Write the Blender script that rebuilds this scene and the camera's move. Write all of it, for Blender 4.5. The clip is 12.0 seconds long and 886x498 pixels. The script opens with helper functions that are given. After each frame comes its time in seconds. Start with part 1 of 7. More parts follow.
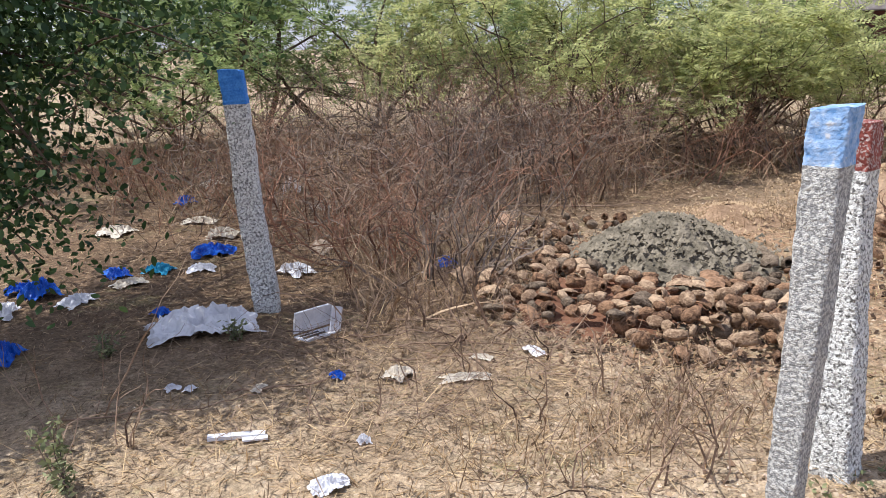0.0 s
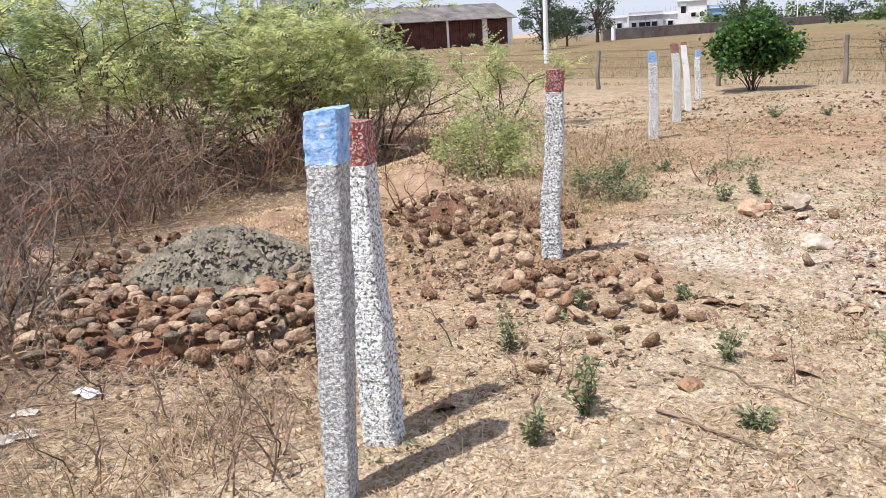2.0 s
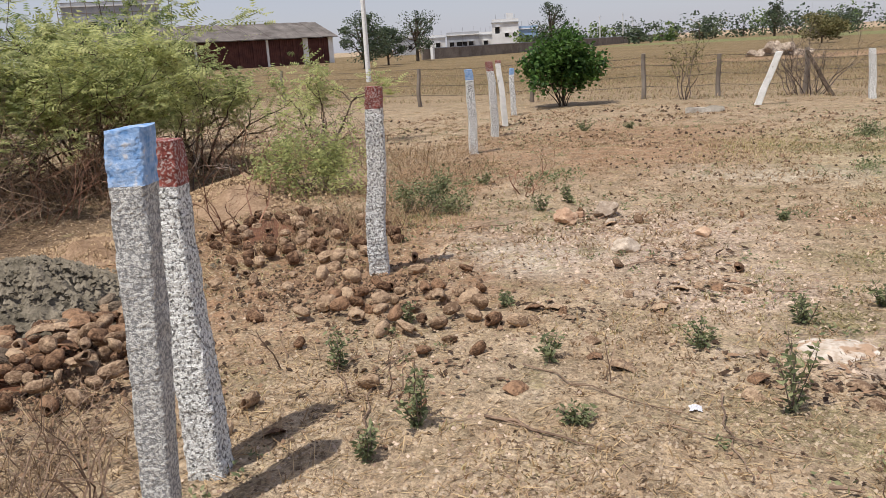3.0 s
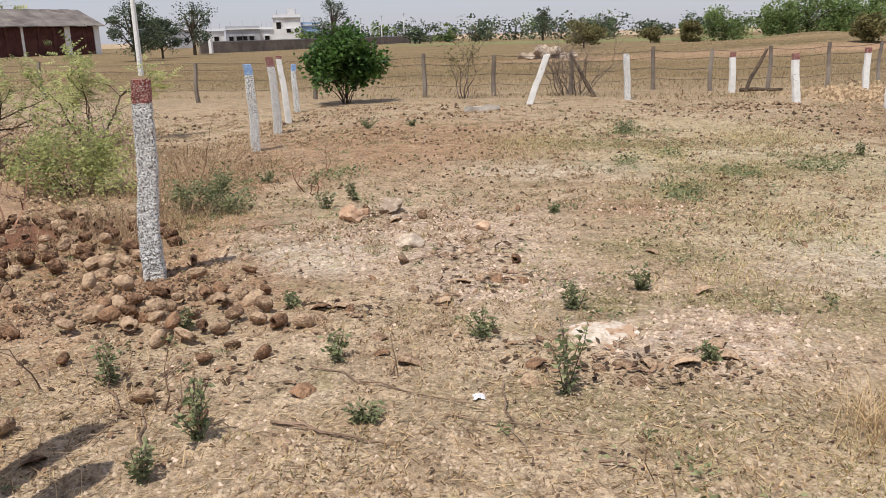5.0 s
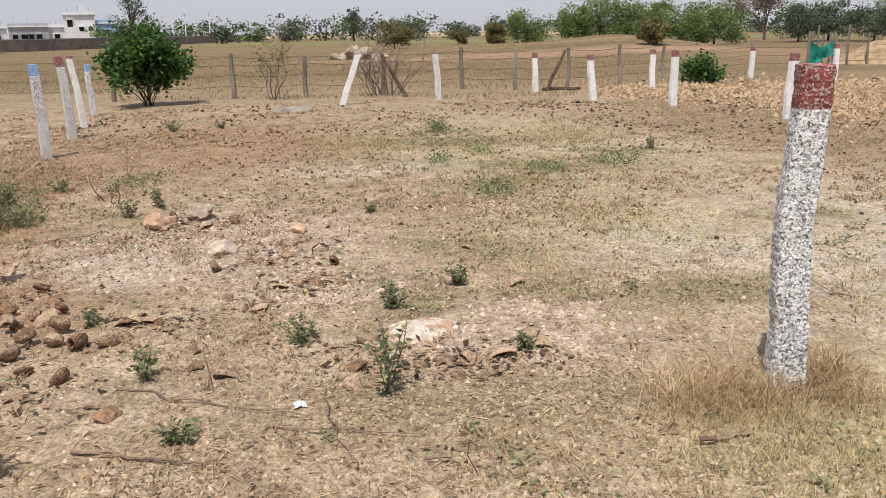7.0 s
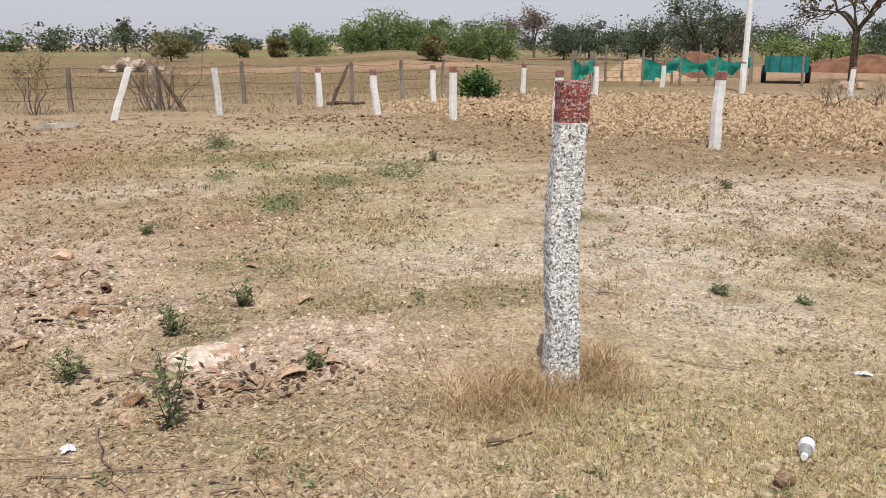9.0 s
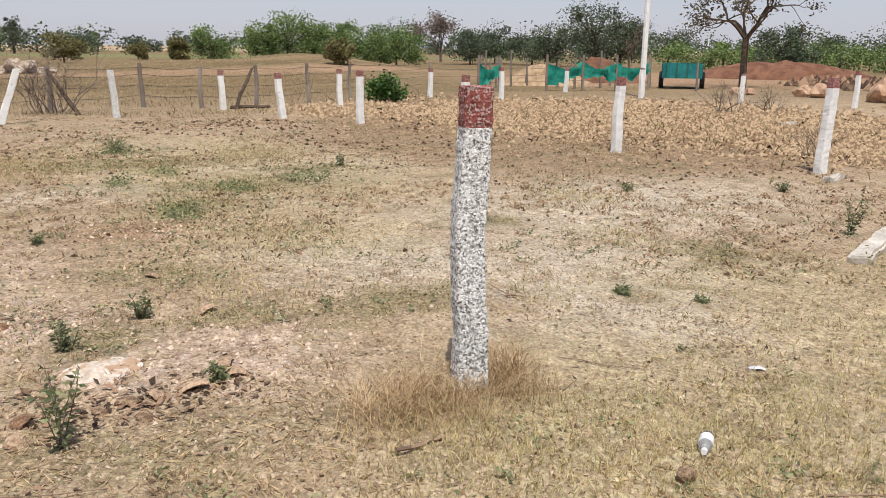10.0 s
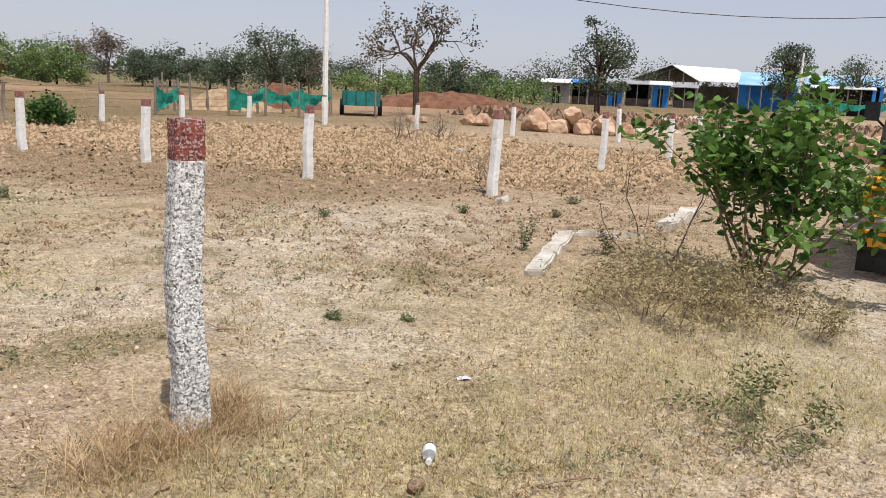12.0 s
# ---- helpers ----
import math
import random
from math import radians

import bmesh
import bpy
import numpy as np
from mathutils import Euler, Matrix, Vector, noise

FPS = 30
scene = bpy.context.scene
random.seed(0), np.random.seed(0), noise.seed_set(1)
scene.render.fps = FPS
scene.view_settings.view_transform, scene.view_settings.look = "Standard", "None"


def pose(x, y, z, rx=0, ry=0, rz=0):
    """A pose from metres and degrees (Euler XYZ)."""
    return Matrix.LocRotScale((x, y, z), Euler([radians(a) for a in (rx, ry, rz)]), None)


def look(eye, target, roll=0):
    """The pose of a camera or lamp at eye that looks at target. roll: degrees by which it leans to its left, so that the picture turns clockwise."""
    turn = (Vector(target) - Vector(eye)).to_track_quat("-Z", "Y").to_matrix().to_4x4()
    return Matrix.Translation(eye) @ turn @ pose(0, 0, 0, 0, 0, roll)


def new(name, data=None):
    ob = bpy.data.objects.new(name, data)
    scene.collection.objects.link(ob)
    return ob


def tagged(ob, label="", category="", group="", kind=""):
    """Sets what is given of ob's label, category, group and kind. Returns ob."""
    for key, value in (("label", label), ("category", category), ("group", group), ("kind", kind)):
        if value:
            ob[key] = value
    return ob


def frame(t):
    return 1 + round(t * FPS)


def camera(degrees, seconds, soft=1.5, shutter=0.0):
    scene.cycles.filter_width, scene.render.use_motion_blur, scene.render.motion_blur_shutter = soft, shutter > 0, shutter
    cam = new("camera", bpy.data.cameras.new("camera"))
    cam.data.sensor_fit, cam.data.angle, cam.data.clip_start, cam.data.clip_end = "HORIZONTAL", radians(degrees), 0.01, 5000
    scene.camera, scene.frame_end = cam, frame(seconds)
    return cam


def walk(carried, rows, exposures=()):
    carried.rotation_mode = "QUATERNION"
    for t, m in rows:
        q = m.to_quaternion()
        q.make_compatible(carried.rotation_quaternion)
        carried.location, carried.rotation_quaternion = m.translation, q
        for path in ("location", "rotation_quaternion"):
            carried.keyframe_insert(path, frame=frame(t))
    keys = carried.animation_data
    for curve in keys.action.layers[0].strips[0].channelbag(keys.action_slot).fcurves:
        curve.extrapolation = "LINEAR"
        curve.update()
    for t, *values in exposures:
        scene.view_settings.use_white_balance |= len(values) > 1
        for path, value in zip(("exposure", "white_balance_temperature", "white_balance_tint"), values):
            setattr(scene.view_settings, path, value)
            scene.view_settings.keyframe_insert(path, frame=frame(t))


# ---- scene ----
cam = camera(57.08, 12.0, 0.8)
PATH = [
    (0, look((0.000, 0.000, 1.533), (1.1988, 3.6904, 0.5614), -1.97)),
    (0.5, look((0.060, -0.079, 1.527), (1.7918, 3.3873, 0.5335), -2.91)),
    (1, look((0.070, -0.097, 1.528), (2.1854, 3.1481, 0.5312), -3.39)),
    (1.5, look((0.094, -0.108, 1.522), (2.3830, 3.0198, 0.5309), -4.28)),
    (2, look((0.136, -0.098, 1.514), (3.0059, 2.5029, 0.5158), -3.62)),
    (2.5, look((0.158, -0.105, 1.510), (3.4046, 2.0297, 0.5606), -3.79)),
    (3, look((0.162, -0.119, 1.501), (3.5258, 1.8204, 0.5385), -3.43)),
    (3.5, look((0.170, -0.126, 1.495), (3.6786, 1.5243, 0.5113), -2.38)),
    (3.7, look((0.175, -0.123, 1.493), (3.7415, 1.3947, 0.5053), -2.07)),
    (5.3, look((0.235, -0.134, 1.490), (4.0164, 0.6614, 0.4561), -1.35)),
    (5.5, look((0.248, -0.138, 1.482), (4.0593, 0.4847, 0.4387), -1.13)),
    (6, look((0.252, -0.144, 1.481), (4.1074, 0.1259, 0.4509), -1.39)),
    (6.5, look((0.252, -0.147, 1.485), (4.1105, 0.0693, 0.4528), -1.37)),
    (7, look((0.265, -0.148, 1.479), (4.1267, -0.0205, 0.4451), -1.08)),
    (7.5, look((0.283, -0.155, 1.474), (4.1421, -0.3158, 0.4340), -0.48)),
    (7.7, look((0.281, -0.161, 1.476), (4.1342, -0.4319, 0.4390), -0.36)),
    (9.3, look((0.296, -0.198, 1.479), (4.0526, -1.1695, 0.5065), 0.07)),
    (9.5, look((0.301, -0.204, 1.473), (4.0427, -1.2317, 0.5006), 0.15)),
    (10, look((0.315, -0.215, 1.481), (3.9756, -1.5128, 0.5236), 0.57)),
    (10.5, look((0.336, -0.136, 1.499), (3.7875, -1.9209, 0.5507), 2.38)),
    (11, look((0.339, -0.084, 1.511), (3.6506, -2.1443, 0.6219), 2.63)),
    (11.5, look((0.342, -0.068, 1.514), (3.4408, -2.4621, 0.6987), 2.77)),
    (12, look((0.336, -0.073, 1.516), (3.2612, -2.6810, 0.7141), 2.53)),
]
walk(cam, PATH, [(0.0, 0.50, 6100, 10), (1.5, 0.53, 6100, 10), (2.0, 0.62, 6050, 10), (2.45, 0.12, 6400, 10), (3.0, 0.05, 6500, 10), (5.5, 0.13, 6500, 10), (12.0, 0.14, 6500, 10)])

# world and sun
SUN_AZ, SUN_EL = radians(287), radians(66)
world = bpy.data.worlds.new("sky")
scene.world = world
world.use_nodes = True
wn = world.node_tree
sky = wn.nodes.new("ShaderNodeTexSky")
sky.sky_type = "NISHITA"
sky.sun_disc = False
sky.sun_elevation, sky.sun_rotation = SUN_EL, SUN_AZ
sky.air_density, sky.dust_density, sky.ozone_density = 1.0, 0.7, 1.0
wn.links.new(sky.outputs[0], wn.nodes["Background"].inputs[0])
wn.nodes["Background"].inputs[1].default_value = 0.03
# uniform pale dust haze that whitens the whole sky
haze = wn.nodes.new("ShaderNodeBackground")
haze.inputs[0].default_value, haze.inputs[1].default_value = (0.47, 0.48, 0.59, 1.0), 0.74
both = wn.nodes.new("ShaderNodeAddShader")
wn.links.new(wn.nodes["Background"].outputs[0], both.inputs[0])
wn.links.new(haze.outputs[0], both.inputs[1])
wn.links.new(both.outputs[0], wn.nodes["World Output"].inputs[0])
sun = new("sun", bpy.data.lights.new("sun", "SUN"))
sun.data.energy, sun.data.angle, sun.data.color = 3.85, radians(0.6), (1.0, 0.95, 0.87)
sun.matrix_world = look((math.sin(SUN_AZ) * math.cos(SUN_EL) * 50, math.cos(SUN_AZ) * math.cos(SUN_EL) * 50, math.sin(SUN_EL) * 50), (0, 0, 0))
scene.view_settings.exposure = 0.0


# ---- materials ----
def rgb(c):
    return (c[0], c[1], c[2], 1.0)


def material(name, dark, light, scale=8.0, rough=0.9, bump=0.3, fine=60.0, metal=0.0, island=0.0, leaf=0.0, obrand=0.0, stain=None, bumpd=0.01, span=(0.56, 0.99)):
    """Two-scale noise between two colours, bump, and variation per island or object."""
    m = bpy.data.materials.new(name)
    m.use_nodes = True
    n, l = m.node_tree.nodes, m.node_tree.links
    b = n["Principled BSDF"]
    b.inputs["Roughness"].default_value, b.inputs["Metallic"].default_value = rough, metal
    b.inputs["Specular IOR Level"].default_value = 0.25
    tc = n.new("ShaderNodeTexCoord")
    n1 = n.new("ShaderNodeTexNoise")
    n1.inputs["Scale"].default_value, n1.inputs["Detail"].default_value = scale, 5
    n2 = n.new("ShaderNodeTexNoise")
    n2.inputs["Scale"].default_value, n2.inputs["Detail"].default_value = fine, 3
    l.new(tc.outputs["Object"], n1.inputs["Vector"])
    l.new(tc.outputs["Object"], n2.inputs["Vector"])
    add = n.new("ShaderNodeMath")
    add.operation = "MULTIPLY_ADD"
    l.new(n2.outputs[0], add.inputs[0])
    add.inputs[1].default_value = 0.55
    l.new(n1.outputs[0], add.inputs[2])
    fac = add.outputs[0]
    if island or obrand:
        if island:
            src = n.new("ShaderNodeNewGeometry").outputs["Random Per Island"]
        else:
            src = n.new("ShaderNodeObjectInfo").outputs["Random"]
        a2 = n.new("ShaderNodeMath")
        a2.operation = "MULTIPLY_ADD"
        l.new(src, a2.inputs[0])
        a2.inputs[1].default_value = island or obrand
        l.new(fac, a2.inputs[2])
        a3 = n.new("ShaderNodeMath")
        a3.operation = "SUBTRACT"
        l.new(a2.outputs[0], a3.inputs[0])
        a3.inputs[1].default_value = (island or obrand) / 2
        fac = a3.outputs[0]
    ramp = n.new("ShaderNodeValToRGB")
    ramp.color_ramp.elements[0].position, ramp.color_ramp.elements[1].position = span
    ramp.color_ramp.elements[0].color, ramp.color_ramp.elements[1].color = rgb(dark), rgb(light)
    l.new(fac, ramp.inputs[0])
    col = ramp.outputs[0]
    if stain:
        n3 = n.new("ShaderNodeTexNoise")
        n3.inputs["Scale"].default_value, n3.inputs["Detail"].default_value = stain[1], 6
        l.new(tc.outputs["Object"], n3.inputs["Vector"])
        r3 = n.new("ShaderNodeValToRGB")
        r3.color_ramp.elements[0].position, r3.color_ramp.elements[1].position = stain[2], stain[2] + 0.08
        l.new(n3.outputs[0], r3.inputs[0])
        mx = n.new("ShaderNodeMix")
        mx.data_type = "RGBA"
        l.new(r3.outputs[0], mx.inputs["Factor"])
        l.new(col, mx.inputs["A"])
        mx.inputs["B"].default_value = rgb(stain[0])
        col = mx.outputs["Result"]
    l.new(col, b.inputs["Base Color"])
    if bump:
        bp = n.new("ShaderNodeBump")
        bp.inputs["Strength"].default_value, bp.inputs["Distance"].default_value = bump, bumpd
        l.new(add.outputs[0], bp.inputs["Height"])
        l.new(bp.outputs[0], b.inputs["Normal"])
    if leaf:
        tr = n.new("ShaderNodeBsdfTranslucent")
        l.new(col, tr.inputs[0])
        ms = n.new("ShaderNodeMixShader")
        ms.inputs[0].default_value = leaf
        l.new(b.outputs[0], ms.inputs[1])
        l.new(tr.outputs[0], ms.inputs[2])
        l.new(ms.outputs[0], n["Material Output"].inputs["Surface"])
    return m


M = {
    "granite": material("granite", (0.27, 0.27, 0.27), (0.66, 0.65, 0.62), 85, 0.85, 1.0, 220, bumpd=0.012, span=(0.68, 0.88)),
    "whitewash": material("whitewash", (0.40, 0.397, 0.385), (0.89, 0.89, 0.87), 70, 0.95, 1.0, 180, stain=((0.15, 0.147, 0.142), 85, 0.545), bumpd=0.014, span=(0.65, 0.82)),
    "white_paint": material("white_paint", (0.72, 0.72, 0.70), (0.88, 0.88, 0.86), 8, 0.85, 0.5, 50, stain=((0.35, 0.33, 0.30), 14, 0.64)),
    "blue_paint": material("blue_paint", (0.13, 0.28, 0.55), (0.42, 0.55, 0.76), 30, 0.8, 0.6, 90, stain=((0.55, 0.58, 0.64), 30, 0.60)),
    "deep_blue_paint": material("deep_blue_paint", (0.03, 0.16, 0.55), (0.09, 0.30, 0.75), 20, 0.8, 0.5, 90),
    "red_paint": material("red_paint", (0.13, 0.03, 0.025), (0.34, 0.10, 0.08), 20, 0.85, 0.6, 90, stain=((0.42, 0.33, 0.31), 100, 0.50)),
    "husk": material("husk", (0.075, 0.04, 0.024), (0.36, 0.215, 0.128), 22, 0.95, 1.0, 75, obrand=0.3, bumpd=0.02),
    "husk_grey": material("husk_grey", (0.09, 0.065, 0.047), (0.28, 0.215, 0.155), 22, 0.95, 1.0, 75, obrand=0.3, bumpd=0.02),
    "husk_pale": material("husk_pale", (0.18, 0.112, 0.07), (0.54, 0.385, 0.255), 22, 0.95, 1.0, 75, obrand=0.3, bumpd=0.02),
    "bark": material("bark", (0.035, 0.025, 0.018), (0.15, 0.11, 0.08), 12, 0.95, 0.8, 70),
    "dry_twig": material("dry_twig", (0.11, 0.072, 0.052), (0.35, 0.245, 0.175), 4, 0.9, 0.3, 40, island=0.5),
    "red_twig": material("red_twig", (0.15, 0.075, 0.05), (0.42, 0.235, 0.155), 4, 0.9, 0.3, 40, island=0.5),
    "tan_twig": material("tan_twig", (0.22, 0.145, 0.09), (0.52, 0.38, 0.25), 4, 0.9, 0.3, 40, island=0.5),
    "grey_twig": material("grey_twig", (0.09, 0.07, 0.06), (0.27, 0.21, 0.17), 4, 0.9, 0.3, 40, island=0.5),
    "straw": material("straw", (0.28, 0.18, 0.09), (0.62, 0.46, 0.27), 4, 0.85, 0, 30, island=0.7, leaf=0.2),
    "litter": material("litter", (0.12, 0.08, 0.05), (0.40, 0.285, 0.18), 4, 0.9, 0, 30, island=0.8),
    "grass": material("grass", (0.34, 0.30, 0.12), (0.66, 0.56, 0.30), 3, 0.8, 0, 30, island=0.7, leaf=0.25),
    "prosopis_leaf": material("prosopis_leaf", (0.28, 0.32, 0.13), (0.66, 0.665, 0.31), 0.9, 0.6, 0, 6, island=0.5, leaf=0.58),
    "prosopis_dark": material("prosopis_dark", (0.13, 0.19, 0.07), (0.36, 0.43, 0.17), 0.9, 0.6, 0, 6, island=0.5, leaf=0.45),
    "dark_leaf": material("dark_leaf", (0.018, 0.045, 0.016), (0.08, 0.14, 0.045), 1.5, 0.5, 0, 8, island=0.4, leaf=0.25),
    "bright_leaf": material("bright_leaf", (0.03, 0.085, 0.014), (0.16, 0.29, 0.055), 1.5, 0.4, 0, 8, island=0.4, leaf=0.3),
    "weed_leaf": material("weed_leaf", (0.12, 0.145, 0.07), (0.33, 0.35, 0.18), 3, 0.6, 0, 12, island=0.5, leaf=0.3),
    "weed_dull": material("weed_dull", (0.10, 0.095, 0.035), (0.30, 0.27, 0.12), 3, 0.7, 0, 12, island=0.6, leaf=0.25),
    "olive_leaf": material("olive_leaf", (0.085, 0.105, 0.04), (0.27, 0.29, 0.13), 3, 0.7, 0, 12, island=0.6, leaf=0.3),
    # distant foliage, desaturated so that its colour carries the aerial haze
    "hazed_far_leaf": material("hazed_far_leaf", (0.055, 0.08, 0.055), (0.15, 0.185, 0.105), 0.25, 0.8, 0, 2, island=0.5, leaf=0.2),
    "far_bright": material("far_bright", (0.085, 0.14, 0.045), (0.26, 0.34, 0.12), 0.25, 0.8, 0, 2, island=0.5, leaf=0.25),
    "bush_leaf": material("bush_leaf", (0.028, 0.072, 0.018), (0.12, 0.22, 0.05), 1.5, 0.5, 0, 8, island=0.4, leaf=0.3),
    "burnt_leaf": material("burnt_leaf", (0.05, 0.035, 0.02), (0.17, 0.13, 0.07), 1.0, 0.8, 0, 5, island=0.6, leaf=0.2),
    "stone": material("stone", (0.30, 0.23, 0.17), (0.62, 0.52, 0.42), 12, 0.9, 0.6, 60, obrand=0.3),
    "red_stone": material("red_stone", (0.32, 0.18, 0.11), (0.64, 0.45, 0.31), 4, 0.9, 0.6, 50, obrand=0.4),
    "pale_stone": material("pale_stone", (0.42, 0.33, 0.25), (0.76, 0.70, 0.62), 9, 0.9, 0.5, 40, stain=((0.44, 0.30, 0.20), 11, 0.50)),
    "rubble": material("rubble", (0.30, 0.205, 0.15), (0.64, 0.50, 0.39), 5, 0.95, 0, 40, island=0.9),
    "bark_chip": material("bark_chip", (0.055, 0.034, 0.022), (0.30, 0.19, 0.12), 6, 0.95, 0, 40, island=0.8),
    "olive_tuft": material("olive_tuft", (0.19, 0.16, 0.075), (0.47, 0.40, 0.21), 3, 0.8, 0, 12, island=0.6, leaf=0.25),
    "brown_tuft": material("brown_tuft", (0.20, 0.135, 0.08), (0.52, 0.37, 0.23), 4, 0.85, 0, 30, island=0.7, leaf=0.2),
    "pebble": material("pebble", (0.22, 0.155, 0.105), (0.49, 0.385, 0.28), 5, 0.95, 0, 40, island=0.8),
    "gravel": material("gravel", (0.20, 0.13, 0.075), (0.45, 0.325, 0.20), 5, 0.95, 0, 40, island=0.8),
    "grey_soil": material("grey_soil", (0.095, 0.082, 0.06), (0.31, 0.265, 0.20), 7, 0.95, 1.0, 30, bumpd=0.05),
    "red_soil": material("red_soil", (0.11, 0.05, 0.03), (0.25, 0.125, 0.075), 2, 0.95, 0.9, 20, bumpd=0.05),
    "sand": material("sand", (0.20, 0.125, 0.075), (0.42, 0.29, 0.19), 4, 0.95, 0.7, 40, bumpd=0.03),
    "rusty_sheet": material("rusty_sheet", (0.06, 0.022, 0.02), (0.13, 0.05, 0.04), 0.8, 0.7, 0.2, 6),
    "roof_sheet": material("roof_sheet", (0.10, 0.088, 0.08), (0.24, 0.21, 0.19), 0.5, 0.85, 0.2, 5, stain=((0.12, 0.10, 0.09), 0.4, 0.56)),
    "pale_plaster": material("pale_plaster", (0.70, 0.69, 0.68), (0.84, 0.84, 0.83), 0.6, 0.9, 0, 5),
    "blue_plaster": material("blue_plaster", (0.22, 0.32, 0.48), (0.34, 0.46, 0.62), 0.6, 0.9, 0, 5),
    "grey_plaster": material("grey_plaster", (0.30, 0.31, 0.33), (0.46, 0.47, 0.49), 0.6, 0.9, 0, 5),
    "dark_void": material("dark_void", (0.02, 0.02, 0.02), (0.05, 0.05, 0.05), 2, 0.8, 0, 5),
    "boundary": material("boundary", (0.16, 0.13, 0.11), (0.30, 0.26, 0.22), 0.8, 0.95, 0, 6),
    "concrete": material("concrete", (0.36, 0.32, 0.27), (0.66, 0.62, 0.55), 6, 0.9, 0.4, 50),
    "net": material("net", (0.01, 0.19, 0.14), (0.05, 0.40, 0.30), 1.5, 0.8, 0.2, 9, leaf=0.3),
    "teal_paint": material("teal_paint", (0.01, 0.12, 0.13), (0.03, 0.24, 0.24), 2, 0.5, 0.1, 12),
    "blue_sheet": material("blue_sheet", (0.02, 0.16, 0.52), (0.05, 0.32, 0.78), 1, 0.6, 0.1, 8),
    "light_blue_sheet": material("light_blue_sheet", (0.20, 0.42, 0.66), (0.38, 0.60, 0.80), 0.4, 0.6, 0.1, 4),
    "white_sheet": material("white_sheet", (0.66, 0.67, 0.68), (0.84, 0.85, 0.86), 0.5, 0.6, 0.1, 5),
    "grey_sheet": material("grey_sheet", (0.22, 0.22, 0.22), (0.42, 0.42, 0.41), 0.8, 0.7, 0.1, 6),
    "steel": material("steel", (0.35, 0.35, 0.36), (0.6, 0.6, 0.6), 4, 0.5, 0, 30, metal=0.4),
    "wire": material("wire", (0.06, 0.05, 0.045), (0.14, 0.11, 0.10), 4, 0.7, 0, 30, metal=0.5),
    "plastic_white": material("plastic_white", (0.62, 0.62, 0.66), (0.86, 0.86, 0.89), 12, 0.5, 0.4, 40),
    "plastic_blue": material("plastic_blue", (0.01, 0.06, 0.40), (0.03, 0.17, 0.70), 14, 0.4, 0.4, 50),
    "plastic_teal": material("plastic_teal", (0.01, 0.22, 0.42), (0.06, 0.42, 0.60), 14, 0.4, 0.4, 50),
    "paper": material("paper", (0.50, 0.44, 0.36), (0.76, 0.70, 0.60), 10, 0.9, 0.3, 50),
    "clear_plastic": material("clear_plastic", (0.78, 0.80, 0.80), (0.92, 0.93, 0.93), 10, 0.18, 0.2, 50),
    "rubber": material("rubber", (0.012, 0.012, 0.012), (0.04, 0.04, 0.04), 8, 0.8, 0.2, 50),
    "yellow_paint": material("yellow_paint", (0.62, 0.28, 0.01), (0.78, 0.40, 0.03), 3, 0.35, 0, 20),
    "black_paint": material("black_paint", (0.015, 0.015, 0.016), (0.04, 0.04, 0.04), 5, 0.5, 0, 30),
    "vinyl": material("vinyl", (0.02, 0.02, 0.021), (0.06, 0.055, 0.05), 9, 0.6, 0.2, 40),
    "net_dark": material("net_dark", (0.02, 0.09, 0.06), (0.04, 0.16, 0.11), 2, 0.8, 0, 9),
}
M["clear_plastic"].node_tree.nodes["Principled BSDF"].inputs["Transmission Weight"].default_value = 0.85


